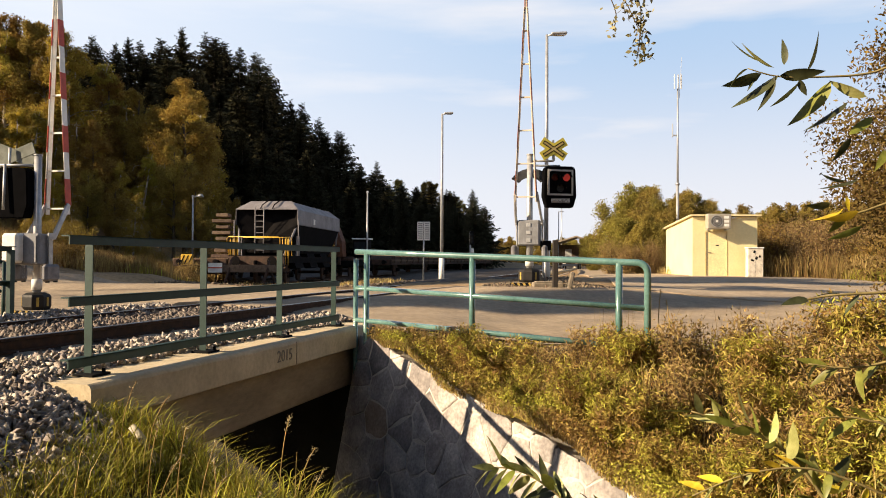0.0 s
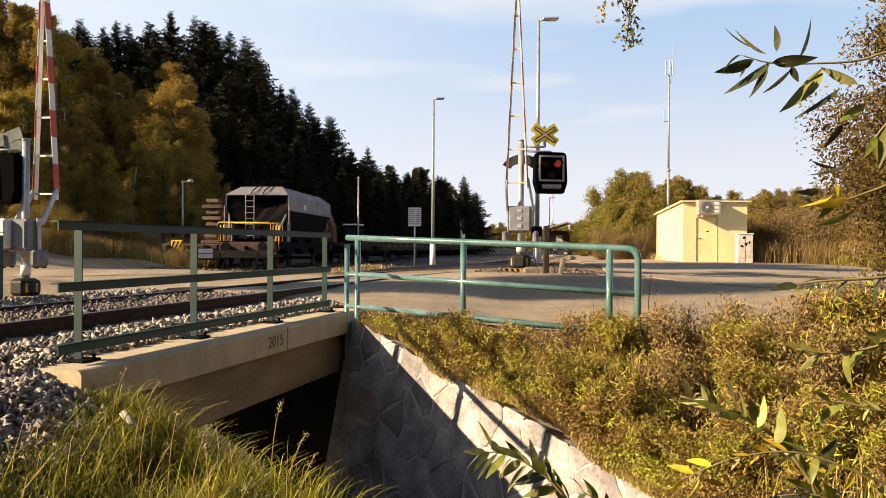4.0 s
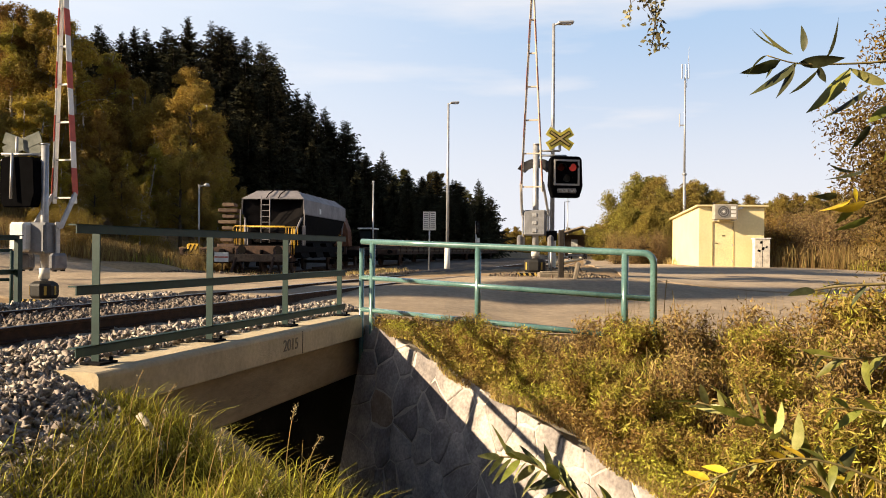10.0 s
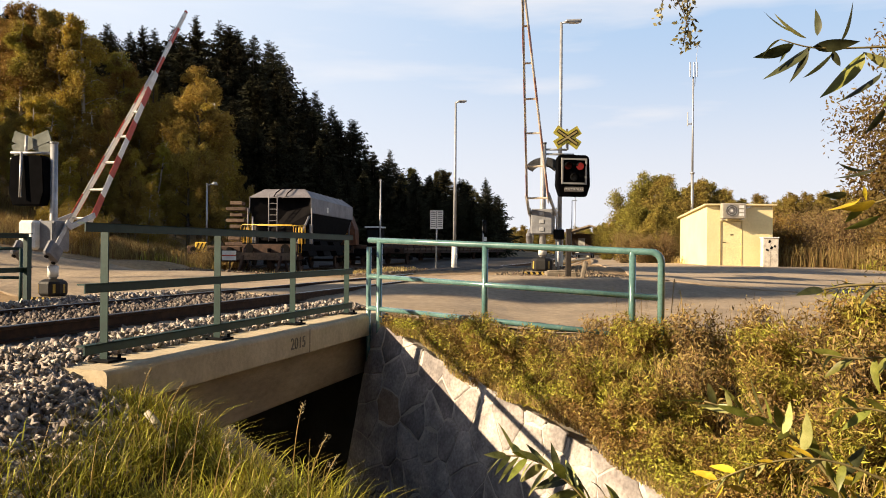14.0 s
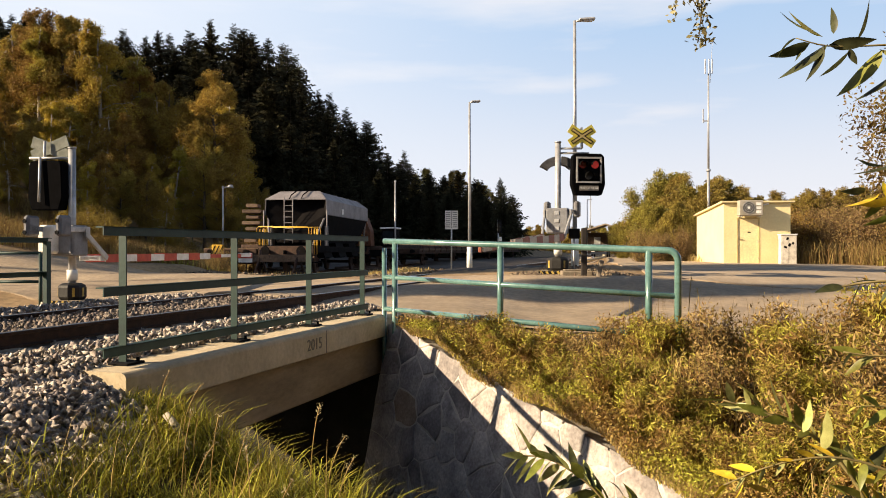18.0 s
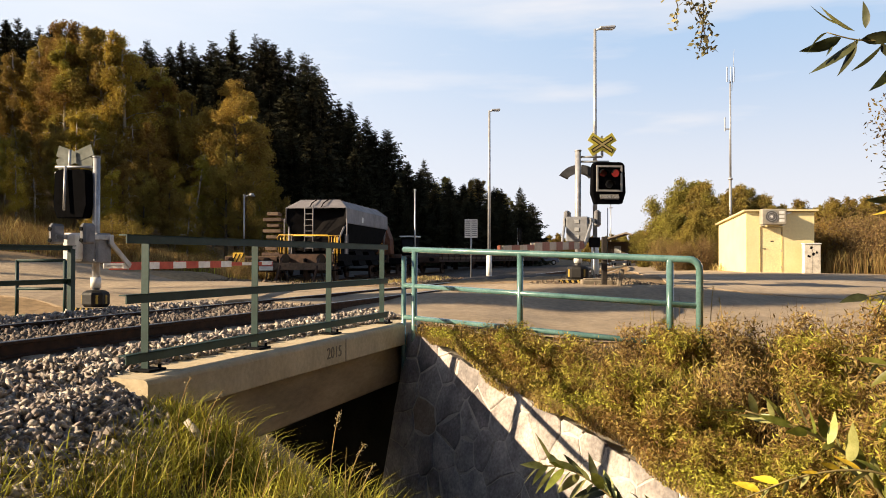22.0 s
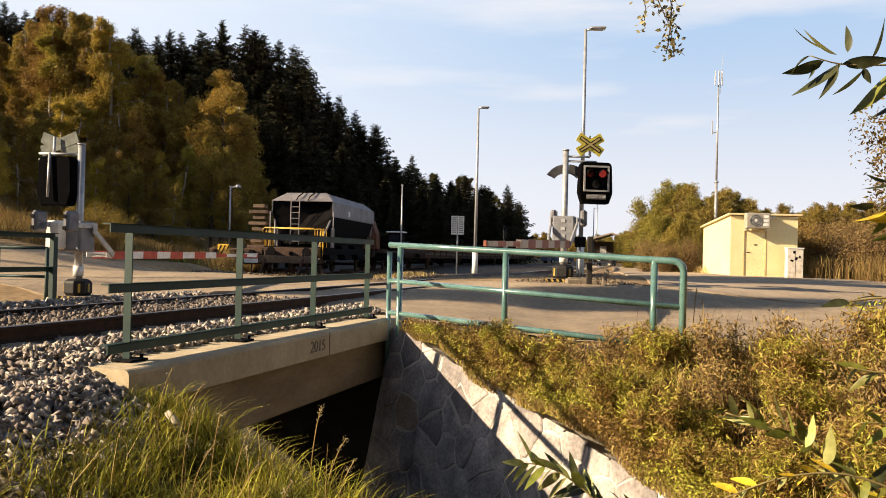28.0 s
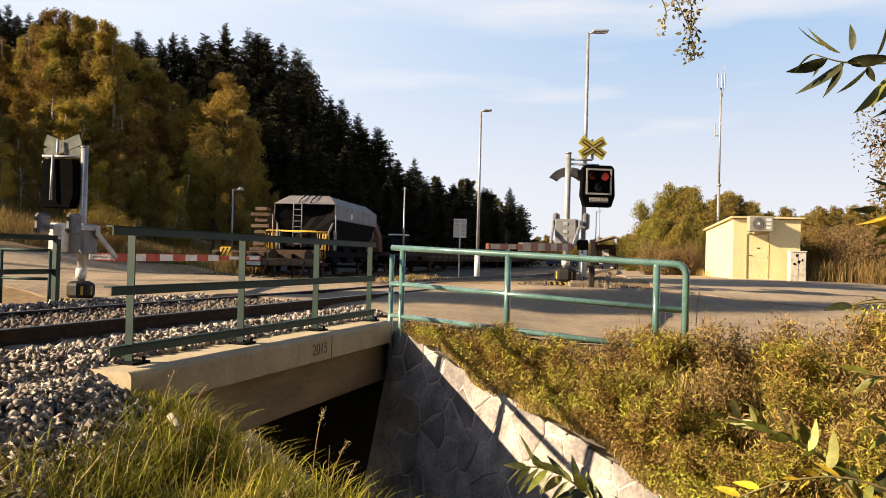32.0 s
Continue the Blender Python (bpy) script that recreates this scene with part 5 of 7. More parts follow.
    body = part("body", box((0, 0, 0.66), (0.68, 0.36, 1.32), bevel=0.012), mat("scuffed_white", (0.66, 0.61, 0.52), (0.42, 0.37, 0.31), 0.7, scale=5, contrast=(0.3, 0.55), fine=0.25), cab)
    part("lid", box((0, 0, 1.34), (0.74, 0.42, 0.05), bevel=0.01), M_WHITE(), cab)
    part("door_gap", box((0.0, -0.182, 0.66), (0.012, 0.006, 1.2)), M_BLACK(), body)
    for x, z, w, h in ((-0.06, 1.16, 0.09, 0.12), (0.03, 0.88, 0.11, 0.14), (-0.15, 0.78, 0.14, 0.09), (0.18, 0.95, 0.08, 0.10)):
        part("scribble", box((x, -0.184, z), (w, 0.006, h), Matrix.Rotation(radians(20), 3, "Y"), bevel=0.002), M_BLACK(), body)


shed()


def shelter():
    p = thing("platform_shelter", Matrix.Translation((16.3, 92.0, 0.35)) @ pose(0, 0, 0, 0, 0, -14), "dark timber platform shelter with a low gable roof", "shelter")
    for x in (-2.3, 2.1):
        for y in (0, 4.0):
            part("post", box((x, y, 1.35), (0.2, 0.2, 2.7)), M_WOOD(), p)
    part("back_wall", box((2.0, 2.0, 1.2), (0.12, 4.0, 2.4)), M_WOOD(), p)
    part("end_wall", box((-0.1, 4.05, 1.3), (4.6, 0.12, 2.6)), M_WOOD(), p)
    bm = bmesh.new()
    bm_prism(bm, [(-2.9, 2.55), (0.1, 3.45), (2.7, 2.65), (2.7, 2.80), (0.1, 3.62), (-2.9, 2.70)], Matrix.Translation((0, -0.6, 0)), 5.4)
    part("roof", bm, mat("shelter_roof", (0.30, 0.24, 0.18), (0.2, 0.16, 0.12), 0.8, scale=3), p)
    part("bench", box((0.5, 3.4, 0.45), (2.6, 0.4, 0.08)), M_WOOD(), p)
    part("poster", box((-1.2, 3.97, 1.5), (0.8, 0.02, 1.1)), M_WHITE(), p)


shelter()


def car(name, label, body_col):
    c = thing(name, Matrix(), label, "car", "cars")
    paint = mat(name + "_paint_" + label.split()[0], body_col, tuple(v * 0.8 for v in body_col), 0.3, coat=0.6, scale=2, fine=0.03)
    bm = bmesh.new()
    m = Matrix(((0, 1, 0, -0.86), (1, 0, 0, 0), (0, 0, 1, 0), (0, 0, 0, 1)))
    bm_prism(bm, [(-2.05, 0.30), (2.05, 0.30), (2.08, 0.62), (1.95, 0.82), (0.95, 0.95), (0.35, 1.40), (-1.30, 1.42), (-1.95, 0.98), (-2.08, 0.8)], m, 1.72)
    bmesh.ops.bevel(bm, geom=bm.edges[:], offset=0.06, segments=2, affect="EDGES")
    part("body", bm, paint, c)
    glass = mat("dark_glass", (0.02, 0.025, 0.03), None, 0.08)
    # windscreen coloured pale blue for the sky it mirrors
    ws = part("windscreen", box((0, 0.70, 1.18), (1.42, 0.02, 0.62), pose(0, 0, 0, 53, 0, 0).to_3x3()), mat("sky_sheen_windscreen", (0.45, 0.52, 0.58), (0.4, 0.46, 0.52), 0.1, 0.6), c)
    for sx in (-0.87, 0.87):
        part("side_window", box((sx, -0.45, 1.17), (0.02, 1.5, 0.34)), glass, c)
        part("headlight", box((sx * 0.75, 2.07, 0.68), (0.36, 0.06, 0.17), bevel=0.02), M_WHITE(), c)
        for y in (-1.28, 1.30):
            wh = part("wheel", tube((sx * 0.88, y, 0.31), (sx * 1.02, y, 0.31), 0.31, seg=18), M_BLACK(), c)
            part("rim", tube((sx * 1.0, y, 0.31), (sx * 1.035, y, 0.31), 0.18, seg=14), M_STEEL(), wh)
    part("bumper", box((0, 2.10, 0.42), (1.6, 0.10, 0.2), bevel=0.03), paint, c)
    part("grille", box((0, 2.10, 0.62), (0.8, 0.04, 0.12)), M_BLACK(), c)
    return c


parked = car("car", "dark blue car parked in front of the platform shelter", (0.03, 0.035, 0.05))
parked.matrix_world = Matrix.Translation((14.8, 86.0, 0.05)) @ pose(0, 0, 0, 0, 0, 165)
moving_car = car("car", "small blue car driving along the station yard", (0.10, 0.14, 0.22))


# ---- trees ----
def rand_dirs(rng, n):
    d = rng.normal(size=(n, 3))
    return d / np.linalg.norm(d, axis=1, keepdims=True)


def leaf_quads(rng, c, size, aspect=0.6, droop=0.0):
    n = len(c)
    u = rand_dirs(rng, n)
    if droop:
        u[:, 2] -= droop
        u /= np.linalg.norm(u, axis=1, keepdims=True)
    t = rand_dirs(rng, n)
    v = np.cross(u, t)
    v /= np.linalg.norm(v, axis=1, keepdims=True) + 1e-9
    s = size * rng.uniform(0.6, 1.3, n)
    # pointed leaves: a four-cornered lozenge
    a, b = u * s[:, None], v * (s * aspect)[:, None]
    V = np.stack([c - a, c + b * 0.9 - a * 0.1, c + a, c - b * 0.9 - a * 0.1], 1)
    return V.reshape(-1, 3), np.arange(n * 4).reshape(-1, 4)


def spruce_mesh(seed, h):
    """Whorls of drooping boughs, each a spine with hanging side sprays; uneven in length from side to side."""
    rng = np.random.default_rng(seed)
    V, F, o = [], [], 0
    z = h * 0.05
    lob = rng.uniform(0, 6.28, 3)
    while z < h * 0.99:
        k = 1 - z / h
        reach = h * 0.27 * k ** 0.78 + 0.10
        n = int(rng.integers(7, 11))
        a0 = rng.uniform(0, 6.28)
        whorl = rng.uniform(0.6, 1.15)
        for i in range(n):
            a = a0 + 6.28 * i / n + rng.normal(0, 0.3)
            r = reach * whorl * rng.uniform(0.5, 1.2) * (1 + 0.22 * math.sin(a * 2 + lob[0]) + 0.15 * math.sin(a * 3 + lob[1] + z))
            d = np.array([math.cos(a), math.sin(a), 0])
            s = np.array([-d[1], d[0], 0])
            droop = rng.uniform(-0.55, -0.05) + 0.35 * (1 - k) ** 2
            curl = rng.uniform(0.05, 0.30)
            m = 7 if r > 1.6 else 4
            zz = z + rng.normal(0, 0.012 * h)
            for j in range(m):
                t0, t1 = j / m, (j + 1.0) / m
                p0 = d * r * t0 + np.array([0, 0, zz + droop * r * t0 ** 1.3 + curl * r * t0 ** 3])
                p1 = d * r * t1 + np.array([0, 0, zz + droop * r * t1 ** 1.3 + curl * r * t1 ** 3])
                for side in (1, -1):
                    w = r * 0.24 * (1.05 - 0.75 * t0) * rng.uniform(0.5, 1.3) + 0.05
                    hang = np.array([0, 0, -r * rng.uniform(0.02, 0.20) - 0.06])
                    V += [p0, p1, p1 + s * side * w + hang + d * rng.uniform(-0.05, 0.14) * r]
                    F.append([o, o + 1, o + 2])
                    o += 3
        z += h * 0.019 * (0.35 + k) * rng.uniform(0.6, 1.4)
    return np.array(V), np.array(F)


def limbs(rng, h, spread_, n_main, clear=0.25, weep=0.0):
    """Trunk and limbs: a list of (points, r0, r1), and the twig ends."""
    segs, tips = [], []
    lean = rng.normal(0, 0.03, 2)
    trunk = [np.array([lean[0] * h * t * t, lean[1] * h * t * t, h * t]) + np.append(rng.normal(0, 0.01 * h, 2) * t, 0) for t in np.linspace(0, 0.95, 8)]
    segs.append((trunk, 0.016 * h, 0.003 * h))
    for i in range(n_main):
        t = clear + (0.93 - clear) * (i + rng.random()) / n_main
        k = t * 7 / 0.95
        a, b = trunk[min(int(k), 6)], trunk[min(int(k) + 1, 7)]
        p = a + (b - a) * (k - int(k)) if int(k) < 7 else b
        ang = rng.uniform(0, 6.28)
        L = spread_ * h * (1.05 - 0.62 * abs(t - 0.42) / 0.58) * rng.uniform(0.65, 1.1)
        d = np.array([math.cos(ang), math.sin(ang), 0.55 + 0.5 * t])
        d /= np.linalg.norm(d)
        pts = [p]
        for j in range(4):
            d = d + rng.normal(0, 0.16, 3) + np.array([0, 0, -weep * (j + 1) * 0.25])
            d /= np.linalg.norm(d)
            pts.append(pts[-1] + d * L / 4)
        segs.append((pts, 0.0055 * h * (1 - 0.6 * t), 0.0012 * h))
        for j in range(2, 5):
            tips.append((pts[j], L * 0.32))
        for q in range(3):
            j = int(rng.integers(1, 4))
            e = d + rng.normal(0, 0.7, 3)
            e /= np.linalg.norm(e)
            pp = [pts[j], pts[j] + e * L * 0.25, pts[j] + e * L * 0.45 + np.array([0, 0, -weep * L * 0.2])]
            segs.append((pp, 0.002 * h, 0.0007 * h))
            tips.append((pp[1], L * 0.26))
            tips.append((pp[2], L * 0.28))
    tips.append((trunk[-1], spread_ * h * 0.25))
    return segs, tips


def crown_points(rng, tips, n, weep=0.0):
    pick = rng.integers(0, len(tips), n)
    c = np.array([tips[i][0] for i in pick])
    r = np.array([tips[i][1] for i in pick])
    off = rand_dirs(rng, n) * (rng.random(n) ** 0.6 * r)[:, None]
    if weep:
        off[:, 2] = off[:, 2] * 0.6 - rng.random(n) * weep * r * 1.8
    return c + off


def tree_meshes(kind, seed, h, bark, leafm, n_leaf, leaf, spread_=0.24, n_main=16, clear=0.2, weep=0.0, aspect=0.6):
    rng = np.random.default_rng(seed)
    segs, tips = limbs(rng, h, spread_, n_main, clear, weep)
    bm = bmesh.new()
    for pts, r0, r1 in segs:
        m = len(pts)
        bm_path(bm, [Vector(p) for p in pts], [r0 + (r1 - r0) * i / (m - 1) for i in range(m)], 6)
    tm = bpy.data.meshes.new("trunk")
    bm.to_mesh(tm)
    bm.free()
    tm.materials.append(bark)
    c = crown_points(rng, tips, n_leaf, weep)
    V, F = leaf_quads(rng, c, leaf, aspect, 0.5 if weep else 0.0)
    o = np_mesh("crown", V, F, leafm)
    cm = o.data
    bpy.data.objects.remove(o)
    return tm, cm


def spruce_meshes(seed, h, bark, needle):
    bm = bm_tube(bmesh.new(), (0, 0, -0.5), (0, 0, h * 0.97), h * 0.013, 0.01, seg=7)
    tm = bpy.data.meshes.new("trunk")
    bm.to_mesh(tm)
    bm.free()
    tm.materials.append(bark)
    V, F = spruce_mesh(seed, h)
    o = np_mesh("crown", V, F, needle)
    cm = o.data
    bpy.data.objects.remove(o)
    return tm, cm


def plant_tree(name, meshes, x, y, z, s, yaw, label, group):
    t = thing(name, Matrix.Translation((x, y, z)) @ pose(0, 0, 0, 0, 0, yaw) @ Matrix.Scale(s, 4), label, "tree", group)
    for nm, me in zip(("trunk", "crown"), meshes):
        o = new(nm, me)
        o.parent = t
    return t


BARK = mat("bark", (0.11, 0.085, 0.065), (0.05, 0.04, 0.03), 0.95, scale=8, bump=0.4)
BIRCH = mat("birch_bark", (0.42, 0.38, 0.32), (0.08, 0.07, 0.055), 0.85, scale=3, contrast=(0.35, 0.5), stretch=(1, 1, 0.4))
NEEDLE = mat("spruce_needles", (0.046, 0.044, 0.026), (0.024, 0.023, 0.015), 1.0, scale=2, island=0.35, rand=0.25, spec=0.0)


def foliage(name, c, c2):
    return mat(name, c, c2, 0.7, scale=0.5, island=0.35, rand=0.18, translucent=0.25, fine=0.2, spec=0.15)


OLIVE = foliage("olive_leaves", (0.32, 0.225, 0.05), (0.18, 0.125, 0.03))
GOLD = foliage("gold_leaves", (0.46, 0.335, 0.055), (0.28, 0.20, 0.036))
OCHRE = foliage("ochre_leaves", (0.34, 0.215, 0.048), (0.19, 0.12, 0.03))
YGREEN = foliage("yellow_green_leaves", (0.36, 0.29, 0.05), (0.21, 0.165, 0.03))

SPRUCES = [spruce_meshes(20 + i, 20.0, BARK, NEEDLE) for i in range(5)]
BROAD = [
    tree_meshes("b", 1, 13.0, BIRCH, GOLD, 46000, 0.066, 0.165, 30, 0.26, 0.7),
    tree_meshes("b", 2, 13.0, BARK, OLIVE, 52000, 0.066, 0.23, 28, 0.15),
    tree_meshes("b", 3, 13.0, BIRCH, YGREEN, 46000, 0.066, 0.16, 30, 0.24, 0.6),
    tree_meshes("b", 4, 13.0, BARK, OCHRE, 52000, 0.066, 0.22, 28, 0.15),
    tree_meshes("b", 5, 13.0, BIRCH, OLIVE, 44000, 0.066, 0.17, 30, 0.24, 0.8),
]
B_GREEN = foliage("bush_green_leaves", (0.26, 0.22, 0.045), (0.15, 0.12, 0.028))
B_OLIVE = foliage("bush_olive_leaves", (0.29, 0.215, 0.05), (0.16, 0.115, 0.03))
B_GOLD = foliage("bush_gold_leaves", (0.33, 0.235, 0.05), (0.18, 0.125, 0.03))
BUSH = [
    tree_meshes("b", 71, 7.0, BARK, B_GREEN, 26000, 0.075, 0.42, 26, 0.04),
    tree_meshes("b", 72, 7.0, BARK, B_OLIVE, 26000, 0.075, 0.40, 26, 0.04),
    tree_meshes("b", 73, 7.0, BARK, B_GOLD, 26000, 0.075, 0.42, 26, 0.04),
]
BUSH_LABEL = ["bushy yellow-green tree", "bushy olive green tree", "bushy tree turning golden"]
B_LABEL = ["slender birch with golden autumn leaves", "broad tree with dull olive autumn leaves", "slender birch with yellow-green autumn leaves", "broad tree with rusty ochre leaves", "weeping birch with olive autumn leaves"]


def tops(table, x):
    """Straight-line reading of a small table of (x, value)."""
    for (a, va), (b, vb) in zip(table, table[1:]):
        if a <= x <= b:
            return va + (vb - va) * (x - a) / (b - a)
    return table[0][1] if x < table[0][0] else table[-1][1]


def build_forest():
    rng = random.Random(8)
    # skyline: slope of the sight line (x over y) against the height of the treetops over the eye, per metre of distance
    sky = [(-1.2, 0.33), (-0.60, 0.315), (-0.46, 0.285), (-0.42, 0.285), (-0.35, 0.295), (-0.30, 0.29), (-0.255, 0.282), (-0.20, 0.225), (-0.15, 0.175), (-0.09, 0.128), (-0.06, 0.10), (-0.02, 0.098), (0.02, 0.085), (0.05, 0.075), (0.075, 0.03)]
    # dark spruces on the hill
    for row, (d0, shrink, n, lo, hi) in enumerate(((92, 1.0, 44, -0.75, 0.066), (80, 0.86, 40, -0.7, 0.03), (72, 0.68, 34, -0.5, 0.03), (112, 1.0, 30, -0.8, 0.05), (70, 0.42, 34, -0.45, 0.05))):
        for i in range(n):
            u = lo + (hi - lo) * (i + rng.uniform(0.1, 0.9)) / n
            y = d0 + rng.uniform(-4, 4) + 60 * max(0, u + 0.28)
            x = u * y
            top = 0.97 + (tops(sky, u) * shrink + rng.uniform(-0.020, 0.012)) * y
            z = float(flat_ground(np.array([x]), np.array([y]))[0])
            h = top - z
            if h < 6:
                h = rng.uniform(6, 9)
            s = h / 20.0
            t = plant_tree("spruce_tree", SPRUCES[rng.randrange(5)], x, y, z - 0.3, s, rng.uniform(0, 360), "tall dark green spruce on the wooded hillside", "spruces on the hill")
            wide = rng.uniform(1.0, 1.35) if u < -0.1 else rng.uniform(1.2, 1.7)
            t.scale = (s * wide, s * wide, s)
    # broadleaved edge in front
    front = [(-0.72, 0.20), (-0.64, 0.29), (-0.58, 0.315), (-0.52, 0.31), (-0.485, 0.315), (-0.46, 0.28), (-0.42, 0.235), (-0.385, 0.225), (-0.36, 0.215), (-0.33, 0.235), (-0.305, 0.20), (-0.288, 0.14), (-0.27, 0.10), (-0.24, 0.09), (-0.20, 0.10), (-0.1, 0.07), (0.0, 0.06), (0.07, 0.03)]
    for row, (d0, shrink, n, lo, hi) in enumerate(((56, 1.0, 30, -0.95, -0.27), (63, 0.97, 28, -0.9, -0.25), (50, 0.66, 22, -0.85, -0.28), (66, 0.62, 10, -0.42, -0.24), (46, 0.36, 16, -0.95, -0.40), (60, 0.8, 14, -1.0, -0.5), (43, 0.27, 16, -0.85, -0.38))):
        for i in range(n):
            u = lo + (hi - lo) * (i + rng.uniform(0.15, 0.85)) / n
            y = d0 + rng.uniform(-3, 3) + 70 * max(0, u + 0.26)
            x = u * y
            top = 0.97 + (tops(front, u) * shrink + rng.uniform(-0.03, 0.010)) * y
            z = float(flat_ground(np.array([x]), np.array([y]))[0])
            h = max(top - z, 4.5)
            k = rng.choice((0, 1, 2, 4, 3, 2, 4, 0)) if u < -0.28 else rng.choice((1, 4, 3, 1))
            plant_tree("birch_tree" if k in (0, 2, 4) else "broadleaved_tree", BROAD[k], x, y, z - 0.2, h / 13.0, rng.uniform(0, 360), B_LABEL[k], "autumn trees at the wood's edge")
    # the far group at the foot of the hill
    for u, hz, d, k in ((-0.057, 0.105, 120, 1), (-0.024, 0.108, 118, 4), (-0.012, 0.102, 122, 1), (0.018, 0.085, 120, 1), (0.028, 0.08, 125, 4)):
        x, y = u * d, d
        z = float(flat_ground(np.array([x]), np.array([y]))[0])
        plant_tree("broadleaved_tree", BROAD[k], x, y, z, (0.97 + hz * d - z) / 13.0, rng.uniform(0, 360), B_LABEL[k], "autumn trees at the wood's edge")
    for u, hz, d in ((-0.05, 0.104, 112), (-0.033, 0.088, 110), (0.0, 0.085, 112), (0.012, 0.07, 110), (0.042, 0.092, 118), (0.055, 0.07, 122), (0.062, 0.05, 126)):
        x, y = u * d, d
        plant_tree("spruce_tree", SPRUCES[2], x, y, 0, (0.97 + hz * d) / 20.0, rng.uniform(0, 360), "tall dark green spruce beside the line", "spruces on the hill")
    # right: bushy trees behind the shed, and beside the platform way
    right = [(0.20, 0.035, 90, 2), (0.222, 0.052, 80, 0), (0.205, 0.03, 75, 2), (0.238, 0.078, 72, 2), (0.255, 0.092, 70, 4), (0.275, 0.085, 66, 1), (0.295, 0.078, 64, 2), (0.315, 0.082, 62, 1), (0.335, 0.08, 64, 3), (0.352, 0.072, 62, 3), (0.366, 0.06, 63, 1),
             (0.245, 0.055, 60, 2), (0.265, 0.055, 58, 1), (0.285, 0.05, 57, 2), (0.225, 0.03, 70, 0), (0.235, 0.035, 62, 2)]
    for u, hz, d, k in right:
        x, y = u * d, d
        h = 0.97 + hz * d
        k = (2, 1, 0, 1, 0)[k]
        plant_tree("broadleaved_tree", BUSH[k], x, y, -0.4, max(h, 2.5) / 6.6, rng.uniform(0, 360), BUSH_LABEL[k] + " behind the shed", "bushy trees beside the shed")
    # low olive wood closing the line's far end
    for i in range(26):
        u = 0.055 + 0.19 * (i + rng.random()) / 26
        d = 150 + rng.uniform(-10, 10)
        k = rng.choice((1, 2, 0, 1))
        t = plant_tree("broadleaved_tree", BUSH[k], u * d, d, -0.4, (1.4 + (0.022 + 0.02 * abs(u - 0.13)) * d + rng.uniform(-0.6, 0.5)) / 6.6, rng.uniform(0, 360), BUSH_LABEL[k] + " far along the line", "far wood")
    # brown wood on the low rise behind the meadow
    for i in range(34):
        u = 0.365 + 0.34 * (i + rng.random()) / 34
        d = (92, 104)[i % 2] + rng.uniform(-5, 5)
        hz = tops([(0.36, 0.062), (0.41, 0.064), (0.47, 0.069), (0.53, 0.074), (0.72, 0.08)], u) + rng.uniform(-0.010, 0.004)
        k = rng.choice((1, 1, 2))
        plant_tree("broadleaved_tree", BUSH[k], u * d, d, -0.4, (0.97 + hz * d) / 6.8, rng.uniform(0, 360), BUSH_LABEL[k] + " on the low rise", "wood behind the meadow")
    # far wood on the right skyline
    for i in range(76):
        u = 0.06 + 0.62 * (i + rng.random()) / 76
        d = 190 + rng.uniform(-15, 15)
        hz = tops([(0.06, 0.018), (0.12, 0.022), (0.2, 0.03), (0.33, 0.046), (0.37, 0.060), (0.45, 0.068), (0.5, 0.073), (0.7, 0.08)], u) + rng.uniform(-0.006, 0.006)
        plant_tree("spruce_tree", SPRUCES[i % 5], u * d, d, -0.5, (0.97 + hz * d) / 20.0, rng.uniform(0, 360), "far dark spruce on the skyline", "far wood")


build_forest()


# ---- grass, weeds and shrubs ----
def blades(name, pos, height, width, lean, material, seed, label, category="grass", kind="stuff"):
    rng = np.random.default_rng(seed)
    n = len(pos)
    a = rng.uniform(0, 6.283, n)
    d = np.stack([np.cos(a), np.sin(a), np.zeros(n)], 1)
    s = np.stack([-d[:, 1], d[:, 0], np.zeros(n)], 1)
    h = height * rng.uniform(0.5, 1.25, n)
    w = width * rng.uniform(0.6, 1.3, n)
    ln = lean * rng.uniform(0.2, 1.6, n) * h
    up = np.array([0, 0, 1.0])
    lv = []
    for t, k in ((0, 1.0), (0.45, 0.85), (0.8, 0.5)):
        c = pos + up * (h * t * (1 - 0.12 * t * ln / np.maximum(h, 1e-3)))[:, None] + d * (ln * t ** 2)[:, None]
        lv += [c - s * (w * k)[:, None], c + s * (w * k)[:, None]]
    tip = pos + up * (h * (1 - 0.25 * lean))[:, None] + d * ln[:, None]
    V = np.stack(lv + [tip, tip + s * 0.0005], 1)
    base = np.arange(n)[:, None] * 8
    F = np.concatenate([base + np.array([[0, 1, 3, 2]]), base + np.array([[2, 3, 5, 4]]), base + np.array([[4, 5, 7, 6]])], 0)
    ob = np_mesh(name, V.reshape(-1, 3), F, material)
    return tagged(ob, label, category, kind=kind)


def scatter(rng, poly, n):
    xs, ys = [p[0] for p in poly], [p[1] for p in poly]
    out = np.zeros((0, 2))
    while len(out) < n:
        p = np.stack([rng.uniform(min(xs), max(xs), n * 2), rng.uniform(min(ys), max(ys), n * 2)], 1)
        out = np.concatenate([out, p[in_poly(p[:, 0], p[:, 1], poly)]])
    out = out[:n]
    return out


def on_ground(p, sink=0.01):
    return np.concatenate([p, (ground(p[:, 0], p[:, 1]) - sink)[:, None]], 1)


